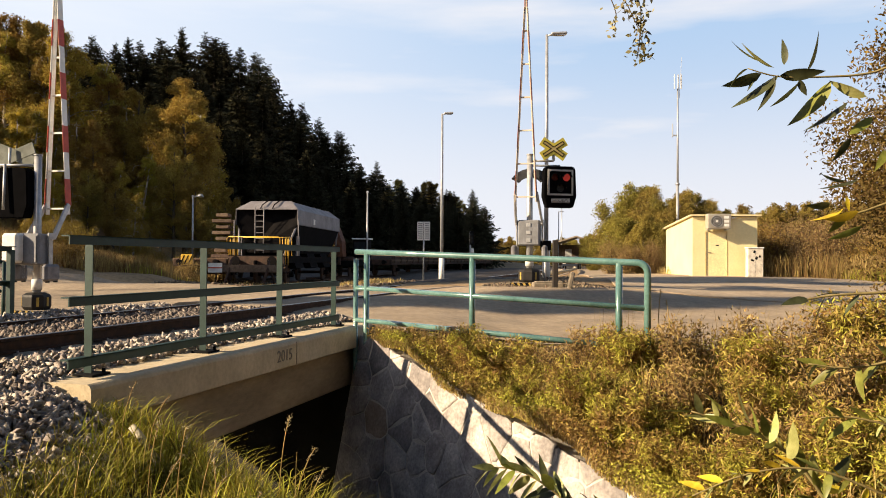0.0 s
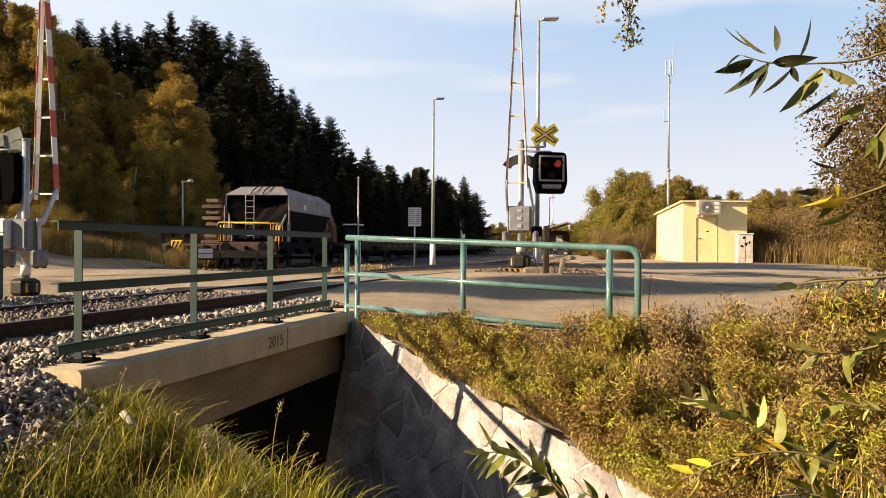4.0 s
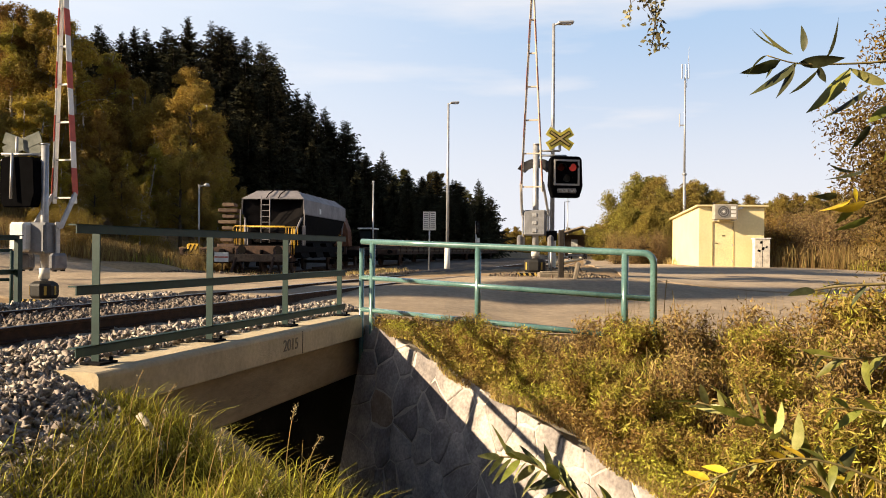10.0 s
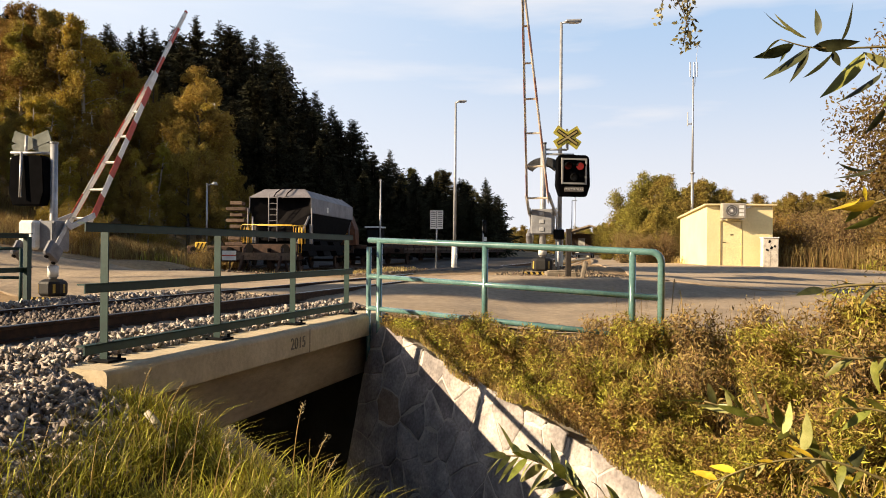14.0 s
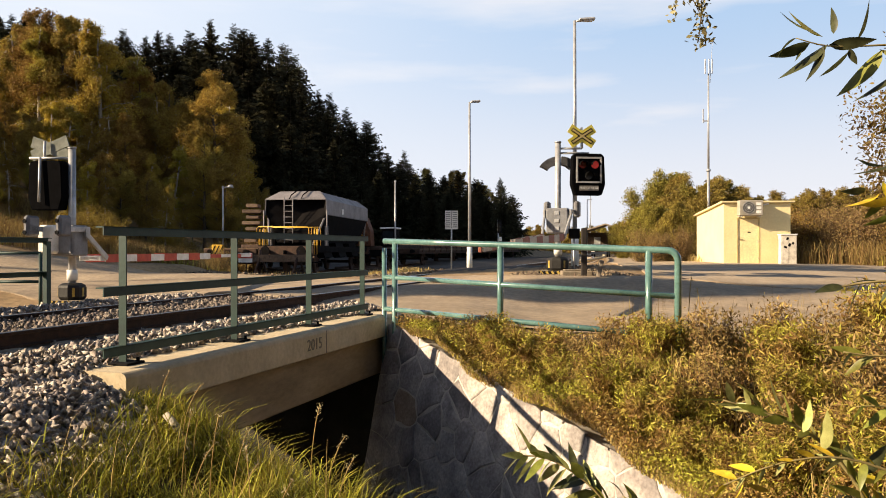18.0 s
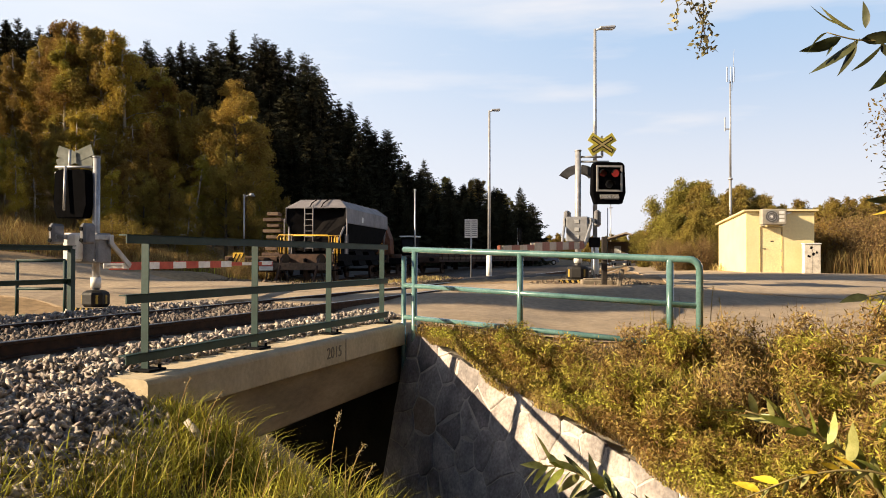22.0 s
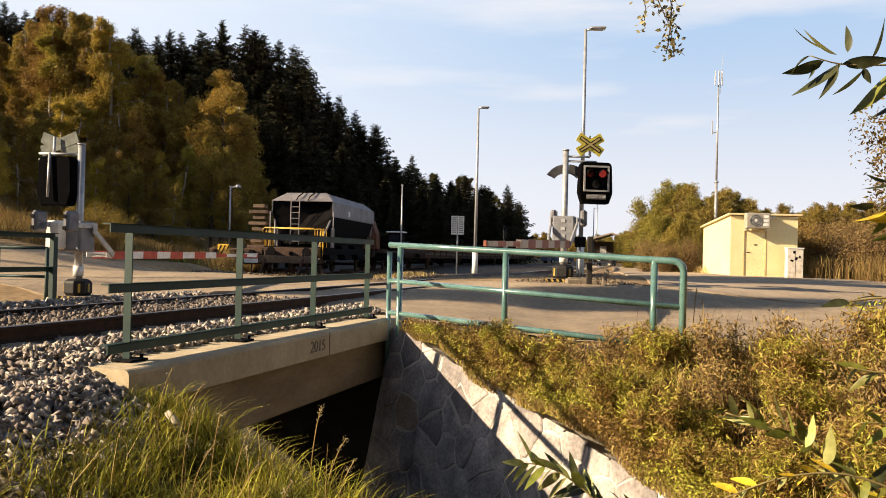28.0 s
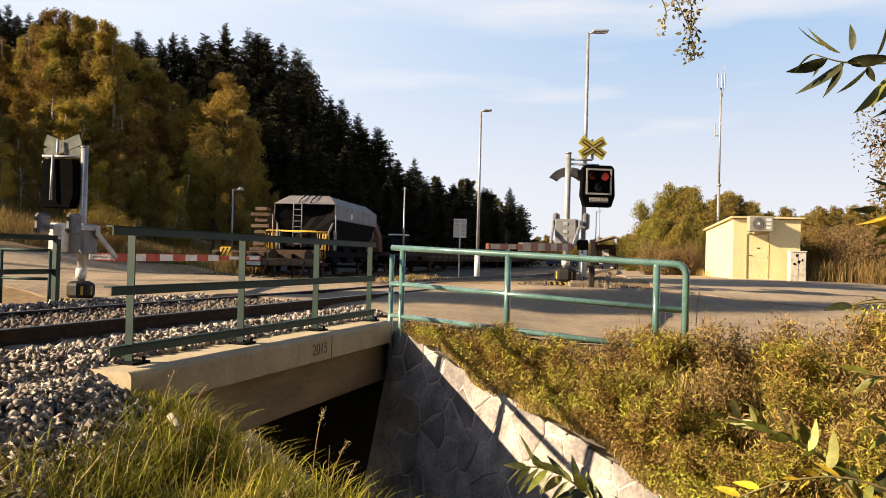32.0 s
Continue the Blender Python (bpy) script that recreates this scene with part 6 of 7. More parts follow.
GRASS = mat("green_grass", (0.42, 0.365, 0.05), (0.125, 0.125, 0.018), 0.6, scale=2.5, island=0.55, translucent=0.3, spec=0.2)
DRY = mat("dry_grass", (0.60, 0.45, 0.19), (0.38, 0.265, 0.10), 0.75, scale=0.8, island=0.35, translucent=0.25, spec=0.15)
STRAW = mat("brown_straw", (0.36, 0.25, 0.10), (0.18, 0.12, 0.045), 0.8, scale=0.5, island=0.45, translucent=0.2, spec=0.1)
WEED = mat("weed_leaves", (0.35, 0.315, 0.05), (0.30, 0.19, 0.06), 0.6, scale=1.3, contrast=(0.44, 0.56), island=0.55, translucent=0.25, spec=0.2)
LITTER = mat("leaf_litter", (0.44, 0.26, 0.09), (0.18, 0.105, 0.04), 0.85, scale=1.0, island=0.7, translucent=0.1, spec=0.1)


def clumped(rng, poly, n, clumps, sd):
    c = scatter(rng, poly, clumps)
    p = c[rng.integers(0, clumps, n * 2)] + rng.normal(0, sd, (n * 2, 2))
    return p[in_poly(p[:, 0], p[:, 1], poly)][:n]


def rim_points(rng, n):
    """Places along the top of the wing wall, from its face to half a metre behind it."""
    e = WALL_B - WALL_A
    run = math.hypot(e.x, e.y)
    u = rng.uniform(-0.1, run + 3.2, n)
    w = rng.beta(1.0, 1.4, n) * 0.62 - 0.050 * u - 0.055 + 0.05 * np.sin(u * 3.1) + 0.03 * np.sin(u * 7.7 + 1)
    dx, dy = e.x / run, e.y / run
    x, y = WALL_A.x + dx * u - dy * w, WALL_A.y + dy * u + dx * w
    z = np.maximum(WALL_A.z + e.z / run * u - 0.08, flat_ground(x, y) - 0.01)
    return np.stack([x, y, np.minimum(z, WALL_A.z + e.z / run * u + 0.12)], 1)


def build_plants():
    rng = np.random.default_rng(77)
    near = [(-4.6, 3.2), (-3.4, 4.35), (-2.55, 4.75), (-2.7, 5.7), (-2.45, 5.95), (-1.9, 5.6), (-1.33, 5.18), (-0.96, 4.75), (-0.62, 3.9), (-0.35, 2.4), (-2.2, 1.6), (-4.0, 2.0)]
    p = on_ground(np.concatenate([scatter(rng, near, 3000), clumped(rng, near, 19000, 380, 0.06)]))
    blades("bank_grass", p, 0.23, 0.0037, 0.9, GRASS, 1, "lush green grass on the stream bank")
    p = on_ground(clumped(rng, near, 450, 40, 0.15))
    blades("bank_dry_grass", p, 0.48, 0.003, 0.5, DRY, 2, "dry grass stalks among the green grass")
    p = on_ground(clumped(rng, near, 2600, 120, 0.10))
    blades("broad_grass", p, 0.34, 0.0052, 0.7, GRASS, 12, "broad bent grass blades on the stream bank")
    # grass hanging over the near rim of the stream
    t = rng.random(5200) ** 1.2
    line = np.array([(-2.75, 6.15), (-1.7, 5.42), (-0.78, 4.74), (-0.1, 3.5), (0.5, 2.4)])
    x, y = np.interp(t, np.linspace(0, 1, 5), line[:, 0]), np.interp(t, np.linspace(0, 1, 5), line[:, 1])
    w = rng.normal(0, 0.14, len(t))
    p = np.stack([x + 0.6 * w, y + 0.8 * w], 1)
    p = np.concatenate([p, (np.maximum(ground(p[:, 0], p[:, 1]), flat_ground(p[:, 0], p[:, 1]) - 0.25) - 0.01)[:, None]], 1)
    blades("rim_grass", p, 0.32, 0.0048, 0.8, GRASS, 14, "long grass hanging over the rim of the stream")
    p = rim_points(rng, 14000)
    blades("wall_top_grass", p, 0.15, 0.004, 1.1, DRY, 13, "dry grass hanging over the wing wall")
    g = rim_points(rng, 34000)
    g[:, 2] += rng.random(len(g)) ** 1.3 * 0.22
    V, F = leaf_quads(rng, g, 0.019, 0.45)
    tagged(np_mesh("wall_top_weeds", V, F, WEED), "small weeds along the top of the wing wall", "weeds", kind="stuff")
    turf = [(-9, -4), (6, -4), (3.3, 0.1), (0.9, 1.9), (-0.3, 2.3), (-4.2, 2.0), (-5.6, 3.2), (-7.5, 2.5)]
    p = on_ground(np.concatenate([scatter(rng, turf, 9000), clumped(rng, turf, 22000, 420, 0.08)]))
    blades("bank_turf", p, 0.16, 0.0045, 1.0, GRASS, 21, "trodden green turf on top of the bank")
    bank = [(-0.82, 10.75), (2.3, 10.1), (4.0, 9.5), (7, 7.6), (10, 6.4), (10, 3.5), (5.0, 3.4), (3.35, 4.9), (2.22, 6.5), (0.65, 8.7)]
    p = on_ground(clumped(rng, bank, 16000, 220, 0.10))
    blades("slope_grass", p, 0.24, 0.0045, 0.9, GRASS, 3, "short green grass on the slope")
    p = on_ground(clumped(rng, bank, 15000, 260, 0.2))
    blades("slope_dry_grass", p, 0.33, 0.004, 0.8, DRY, 4, "dry yellow grass on the slope")
    # leafy weeds
    c = clumped(rng, bank, 52000, 210, 0.12)
    # thin growth on the bare soil beside the bridge
    c = c[(c[:, 0] + 0.5 * (c[:, 1] - 9.6) > 0.45) | (c[:, 1] < 9.3) | (rng.random(len(c)) < 0.22)]
    g = on_ground(c)
    g[:, 2] += rng.random(len(g)) ** 1.5 * 0.30 + 0.02
    V, F = leaf_quads(rng, g, 0.036, 0.20, -0.5)
    tagged(np_mesh("slope_weeds", V, F, WEED), "leafy green weeds on the slope", "weeds", kind="stuff")
    c = scatter(rng, bank, 34000)
    g = on_ground(c)
    g[:, 2] += rng.random(len(g)) ** 2 * 0.14 + 0.015
    V, F = leaf_quads(rng, g, 0.019, 0.5)
    tagged(np_mesh("leaf_litter", V, F, LITTER), "brown fallen leaves and dead weeds on the slope", "leaf litter", kind="stuff")
    # tall dry stalks along the road's edge
    edge = [(2.0, 10.2), (4.2, 9.7), (7.0, 7.9), (6.6, 7.4), (4.0, 9.0), (1.9, 9.7)]
    p = on_ground(clumped(rng, edge, 420, 40, 0.12))
    blades("roadside_stalks", p, 0.75, 0.0028, 0.25, STRAW, 5, "tall dry stalks at the road's edge")
    # meadow strips farther off
    for name, poly, n, h, mt, lab in (
            ("verge_grass", [(-30, 30.5), (-11, 29.3), (-9.6, 30.2), (-11.8, 33), (-12, 46), (-30, 46)], 30000, 0.8, STRAW, "tall dry grass at the wood's edge"),
            ("verge_green", [(-30, 29.5), (-11, 28.6), (-9.6, 30), (-11.8, 40), (-30, 42)], 4500, 0.4, GRASS, "green grass at the wood's edge"),
            ("shed_verge", [(15.6, 33), (17.5, 27), (24, 17.2), (40, 14), (44, 34), (26, 46), (15.2, 38)], 34000, 1.1, STRAW, "tall dry grass beside the shed"),
            ("shed_verge_green", [(15.6, 33), (17.5, 27), (24, 17.0), (40, 13.6), (40, 24), (18, 38)], 9000, 0.55, GRASS, "green tufts beside the shed"),
            ("roadside_grass", [(-8.9, 13.0), (-7.7, 12.9), (-7.5, 14.3), (-8.3, 15.0), (-9.4, 15.0)], 1800, 0.16, GRASS, "short green grass beside the road"),
            ("yard_grass", [(-8.6, 27.4), (-1.5, 25.5), (-1.0, 33), (-5, 42), (-5.4, 30.5)], 3500, 0.22, DRY, "thin dry grass between the sidings"),
            ("path_verge", [(10.6, 37.8), (11.3, 38), (12.2, 44), (20, 62), (26, 90), (28, 90), (22, 56), (15, 42)], 6000, 0.5, DRY, "dry grass beside the platform way")):
        p = on_ground(clumped(rng, poly, n, max(60, n // 60), 0.35))
        blades(name, p, h, 0.011, 0.45, mt, len(name), lab)


build_plants()


def shrub_meshes(seed, material, n, h, leaf=0.045, aspect=0.45):
    rng = np.random.default_rng(seed)
    bm = bmesh.new()
    tips = []
    for i in range(26):
        a, sp = rng.uniform(0, 6.28), rng.uniform(0.1, 0.55)
        L = h * rng.uniform(0.6, 1.05)
        d = np.array([math.cos(a) * sp, math.sin(a) * sp, 1.0])
        pts = [np.array([0.15 * math.cos(a), 0.15 * math.sin(a), 0])]
        for j in range(4):
            d = d + rng.normal(0, 0.1, 3)
            pts.append(pts[-1] + d / np.linalg.norm(d) * L / 4)
            tips.append((pts[-1], 0.22 * h))
        bm_path(bm, [Vector(q) for q in pts], [0.02, 0.016, 0.012, 0.008, 0.003], 5)
    tm = bpy.data.meshes.new("stems")
    bm.to_mesh(tm)
    bm.free()
    tm.materials.append(BARK)
    V, F = leaf_quads(rng, crown_points(rng, tips, n), leaf, aspect)
    o = np_mesh("foliage", V, F, material)
    cm = o.data
    bpy.data.objects.remove(o)
    return tm, cm


BROWN = foliage("brown_shrub_leaves", (0.30, 0.20, 0.085), (0.16, 0.105, 0.045))
SHRUBS = [shrub_meshes(41, BROWN, 9000, 2.4), shrub_meshes(42, OCHRE, 9000, 2.2), shrub_meshes(43, OLIVE, 9000, 2.2)]


def build_shrubs():
    rng = random.Random(5)
    spots = [(16.2 + 0.9 * i + rng.uniform(-0.5, 0.5), 38 - 0.35 * i + rng.uniform(-2.5, 2.5), rng.choice((0, 0, 1)), rng.uniform(0.75, 1.15)) for i in range(24)]
    spots += [(19 + 1.2 * i, 27 + rng.uniform(-4, 4), rng.choice((0, 1, 2)), rng.uniform(0.6, 1.1)) for i in range(14)]
    spots += [(17 + 0.95 * i, 46 + rng.uniform(-3, 3), 0, rng.uniform(0.95, 1.4)) for i in range(26)]
    spots += [(-24 + 1.3 * i, 42 + rng.uniform(-3, 3), rng.choice((0, 2, 2)), rng.uniform(0.5, 1.0)) for i in range(10)]
    spots += [(-15 + 1.0 * i, 33 + rng.uniform(-2, 2), rng.choice((0, 1)), rng.uniform(0.35, 0.55)) for i in range(5)]
    spots += [(9.6 + 0.7 * i, 44 + rng.uniform(-2, 2), 0, rng.uniform(0.5, 0.8)) for i in range(4)]
    for x, y, k, s in spots:
        t = thing("shrub", Matrix.Translation((x, y, gz(x, y) - 0.05)) @ pose(0, 0, 0, 0, 0, rng.uniform(0, 360)) @ Matrix.Scale(s, 4), ("brown half-bare autumn shrub", "ochre autumn shrub", "dull green shrub")[k] + " in the rough grass", "shrub", "shrubs in the rough grass")
        for nm, me in zip(("stalk_tuft", "foliage"), SHRUBS[k]):
            new(nm, me).parent = t


build_shrubs()


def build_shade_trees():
    """Tall unseen trees added west of the crossing to shade road and wood's edge."""
    rng = random.Random(31)
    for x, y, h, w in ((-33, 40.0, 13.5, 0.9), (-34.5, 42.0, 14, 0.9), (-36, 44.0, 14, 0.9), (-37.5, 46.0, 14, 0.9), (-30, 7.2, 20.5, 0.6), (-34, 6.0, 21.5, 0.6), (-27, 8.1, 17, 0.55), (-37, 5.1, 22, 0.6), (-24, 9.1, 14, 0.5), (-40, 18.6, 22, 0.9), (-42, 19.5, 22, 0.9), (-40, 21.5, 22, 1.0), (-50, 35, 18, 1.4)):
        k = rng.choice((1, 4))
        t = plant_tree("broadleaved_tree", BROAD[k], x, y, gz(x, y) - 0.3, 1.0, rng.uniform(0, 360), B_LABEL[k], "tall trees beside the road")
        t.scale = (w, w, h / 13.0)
    # unseen slim birches, crowns set high so only the far road is shaded
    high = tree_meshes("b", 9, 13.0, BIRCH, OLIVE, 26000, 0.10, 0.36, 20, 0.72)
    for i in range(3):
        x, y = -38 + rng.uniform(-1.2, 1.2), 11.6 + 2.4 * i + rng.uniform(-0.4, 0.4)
        t = plant_tree("birch_tree", high, x, y, gz(x, y) - 0.3, 1.0, rng.uniform(0, 360), "unseen tall birch with a high olive crown, added for shade", "tall trees beside the road")
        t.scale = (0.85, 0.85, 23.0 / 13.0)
    # unseen spruces farther up the slope, added to shade the lower wood
    for i in range(16):
        x, y = -42 - 1.1 * i + rng.uniform(-2, 2), 36 + 2.2 * i + rng.uniform(-1.5, 1.5)
        z = gz(x, y)
        h = max(15.0 - z, 6.0)
        t = plant_tree("spruce_tree", SPRUCES[i % 5], x, y, z - 0.3, h / 20.0, rng.uniform(0, 360), "tall dark green spruce on the wooded hillside", "spruces on the hill")


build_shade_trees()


def build_wood_behind():
    """Unseen trees behind and beside the camera that close the place and block skylight."""
    rng = random.Random(91)
    spots = [(-5 + 2.6 * i + rng.uniform(-0.8, 0.8), -8 + rng.uniform(-2.5, 1.5)) for i in range(11)] + [(-4 + 3.6 * i, -14 + rng.uniform(-2, 2)) for i in range(9)]
    spots += [(15 + rng.uniform(-1, 2), -5 + 2.6 * i) for i in range(5)] + [(21 + rng.uniform(-1, 2), -4 + 3.2 * i) for i in range(5)]
    # unseen bushes, added to block the low sky to the east and south
    for x, y, h in ((8.0, 4.9, 6.0), (8.9, 3.4, 6.5), (9.8, 1.9, 7.0), (10.6, 0.2, 7.5), (10.2, -2.0, 7.5), (9.0, -3.8, 7.0), (11.5, 3.0, 8.0), (12.0, 5.0, 7.5), (6.8, -4.8, 7.0), (4.4, -5.4, 7.0), (2.0, -5.2, 6.5), (-0.4, -5.8, 6.5), (12.5, 1.0, 8.5), (5.6, -6.8, 8.0), (1.0, -7.0, 8.0)):
        k = rng.randrange(3)
        plant_tree("broadleaved_tree", BUSH[k], x, y, gz(x, y) - 0.2, h / 7.0, rng.uniform(0, 360), BUSH_LABEL[k] + " on the stream bank", "trees along the stream")
    spots += [(-13 - 2.4 * i + rng.uniform(-0.6, 0.6), -10 - 0.5 * i + rng.uniform(-1, 1)) for i in range(9)]
    for x, y in spots:
        k = rng.choice((0, 1, 2, 3, 4))
        h = rng.uniform(9, 13) if x > -10 else rng.uniform(13, 16)
        plant_tree("birch_tree" if k in (0, 2, 4) else "broadleaved_tree", BROAD[k], x, y, gz(x, y) - 0.2, h / 13.0, rng.uniform(0, 360), B_LABEL[k], "trees along the stream")


build_wood_behind()


def light_blocking_bushes():
    """Unseen low bushes beyond the bridge, added to block light along the stream bed."""
    rng = random.Random(14)
    for x, y, h in ((-9.9, 10.4, 1.9), (-10.6, 11.8, 2.0), (-9.6, 12.6, 1.9), (-11.4, 12.9, 2.0), (-11.2, 10.6, 2.0), (-12.4, 11.8, 2.0), (-9.4, 11.5, 1.8), (-10.4, 13.6, 1.9)):
        t = plant_tree("broadleaved_tree", BUSH[1], x, y, -3.05, 1.0, rng.uniform(0, 360), "unseen low olive bush in the stream bed, added to block light", "trees along the stream")
        t.scale = (0.30, 0.30, h / 7.0)


light_blocking_bushes()


# ---- foreground willow, twigs and stalks ----
def leaf_mesh(name, width, bend, material, fold=0.25):
    """Lance-shaped leaf of length 1 along +x, folded at the midrib and bent down."""
    bm = bmesh.new()
    n = 7
    rows = []
    for i in range(n + 1):
        t = i / n
        w = width * (math.sin(math.pi * t ** 0.75) ** 0.9 if 0 < t < 1 else 0.02)
        z = -bend * t * t
        rows.append([bm.verts.new((t, -w, z + fold * w)), bm.verts.new((t, 0, z)), bm.verts.new((t, w, z + fold * w))])
    for a, b in zip(rows, rows[1:]):
        for k in (0, 1):
            f = bm.faces.new((a[k], b[k], b[k + 1], a[k + 1]))
            f.smooth = True
    me = bpy.data.meshes.new(name)
    bm.to_mesh(me)
    bm.free()
    me.materials.append(material)
    return me


def leaf_mat(name, c, c2):
    return mat(name, c, c2, 0.42, scale=4, rand=0.3, translucent=0.28, fine=0.12, spec=0.35)


L_DARK = leaf_mat("willow_dark", (0.080, 0.088, 0.040), (0.045, 0.05, 0.022))
L_GREEN = leaf_mat("willow_green", (0.24, 0.25, 0.05), (0.15, 0.16, 0.03))
L_PALE = leaf_mat("willow_pale", (0.44, 0.44, 0.17), (0.30, 0.31, 0.10))
L_GOLD = leaf_mat("willow_gold", (0.72, 0.53, 0.04), (0.50, 0.36, 0.03))
LEAVES = {n: [leaf_mesh("leaf", w, b, m) for w, b in ((0.14, 0.12), (0.15, 0.3), (0.12, 0.05))] for n, m in (("dark", L_DARK), ("green", L_GREEN), ("pale", L_PALE), ("gold", L_GOLD))}
BROAD_LEAVES = {n: [leaf_mesh("leaf", w, b, m) for w, b in ((0.155, 0.10), (0.17, 0.2), (0.14, 0.05))] for n, m in (("dark", L_DARK), ("green", L_GREEN), ("pale", L_PALE), ("gold", L_GOLD))}
TWIG = mat("willow_twig", (0.30, 0.24, 0.10), (0.18, 0.14, 0.06), 0.7, scale=20)


def smooth_line(pts, k=4):
    pts = [Vector(p) for p in pts]
    out = []
    for i in range(len(pts) - 1):
        p0, p1, p2, p3 = pts[max(i - 1, 0)], pts[i], pts[i + 1], pts[min(i + 2, len(pts) - 1)]
        for j in range(k):
            t = j / k
            out.append(0.5 * ((2 * p1) + (p2 - p0) * t + (2 * p0 - 5 * p1 + 4 * p2 - p3) * t * t + (3 * p1 - p0 - 3 * p2 + p3) * t ** 3))
    return out + [pts[-1]]


def leafy_branch(plant, pts, kinds, size, step, seed, r=0.0035, skip=0.25, droop=0.35, upright=0.0):
    """A twig with alternate lance leaves from skip of its length on; kinds: leaf sorts drawn from."""
    rng = random.Random(seed)
    line = smooth_line(pts)
    n = len(line)
    br = part("branch", bm_path(bmesh.new(), line, [r * (1.4 - i / n) for i in range(n)], 6), TWIG, plant)
    acc, side = 0.0, 1
    total = sum((b - a).length for a, b in zip(line, line[1:]))
    done = 0.0
    for a, b in zip(line, line[1:]):
        done += (b - a).length
        acc += (b - a).length
        while acc > step:
            acc -= step
            side = -side
            if done < skip * total:
                continue
            d = (b - a).normalized()
            lat = Vector((rng.uniform(-0.3, 0.3), rng.uniform(-0.7, 0.7), side * rng.uniform(0.35, 0.9)))
            v = (d * rng.uniform(0.5, 1.0) + lat + Vector((0, 0, -droop + upright))).normalized()
            q = v.to_track_quat("X", "Z").to_matrix().to_4x4() @ pose(0, 0, 0, rng.uniform(-70, 70), 0, 0)
            s = size * rng.uniform(0.65, 1.2)
            o = new("leaf", rng.choice(LEAVES[rng.choice(kinds)]))
            o.parent = br
            o.matrix_basis = Matrix.Translation(b - d * acc) @ q @ Matrix.Scale(s, 4)
    return br


def set_leaves(branch, sets):
    """Single leaves on a branch: kind, distance ahead, (x, z) of stalk and tip."""
    rng = random.Random(len(sets[0][2]))
    for kind, y, rows in sets:
        for x0, z0, x1, z1 in rows:
            a = Vector((x0, y + rng.uniform(-0.01, 0.01), z0))
            v = Vector((x1, y + rng.uniform(-0.03, 0.03), z1)) - a
            q = v.to_track_quat("X", "Y").to_matrix().to_4x4() @ pose(0, 0, 0, rng.uniform(30, 150), 0, 0)
            o = new("leaf", rng.choice(BROAD_LEAVES[kind]))
            o.parent = branch
            o.matrix_basis = Matrix.Translation(a) @ q @ Matrix.Scale(v.length, 4)


TOP_LEAVES = [("dark", 1.45, [(0.625, 1.331, 0.558, 1.302), (0.658, 1.329, 0.578, 1.266), (0.649, 1.326, 0.632, 1.257), (0.698, 1.317, 0.635, 1.261), (0.67, 1.349, 0.674, 1.398), (0.714, 1.339, 0.747, 1.416), (0.663, 1.329, 0.735, 1.328), (0.792, 1.28, 0.715, 1.221), (0.611, 1.324, 0.603, 1.295), (0.694, 1.319, 0.697, 1.28), (0.802, 1.213, 0.776, 1.167)]), ("pale", 1.44, [(0.643, 1.339, 0.584, 1.386), (0.623, 1.348, 0.564, 1.381), (0.819, 1.286, 0.76, 1.319)]), ("green", 1.46, [(0.76, 1.319, 0.704, 1.229), (0.848, 1.254, 0.792, 1.214)])]
GOLD_LEAVES = [("dark", 1.6, [(0.872, 1.144, 0.79, 1.119), (0.848, 1.14, 0.798, 1.146), (0.813, 1.091, 0.763, 1.082)]), ("gold", 1.6, [(0.843, 1.082, 0.776, 1.05), (0.872, 1.076, 0.802, 1.05), (0.852, 1.108, 0.861, 1.077)]), ("green", 1.6, [(0.846, 1.076, 0.824, 1.026), (0.884, 1.046, 0.817, 1.015)])]
LOW_LEAVES = [("pale", 1.74, [(0.705, 0.601, 0.67, 0.687), (0.748, 0.559, 0.776, 0.627), (0.789, 0.52, 0.807, 0.613)]), ("gold", 1.74, [(0.622, 0.452, 0.539, 0.472), (0.615, 0.449, 0.59, 0.395), (0.676, 0.426, 0.625, 0.439), (0.863, 0.462, 0.927, 0.447), (0.908, 0.43, 0.914, 0.462)]), ("dark", 1.74, [(0.818, 0.488, 0.785, 0.52), (0.888, 0.468, 0.946, 0.527)])]


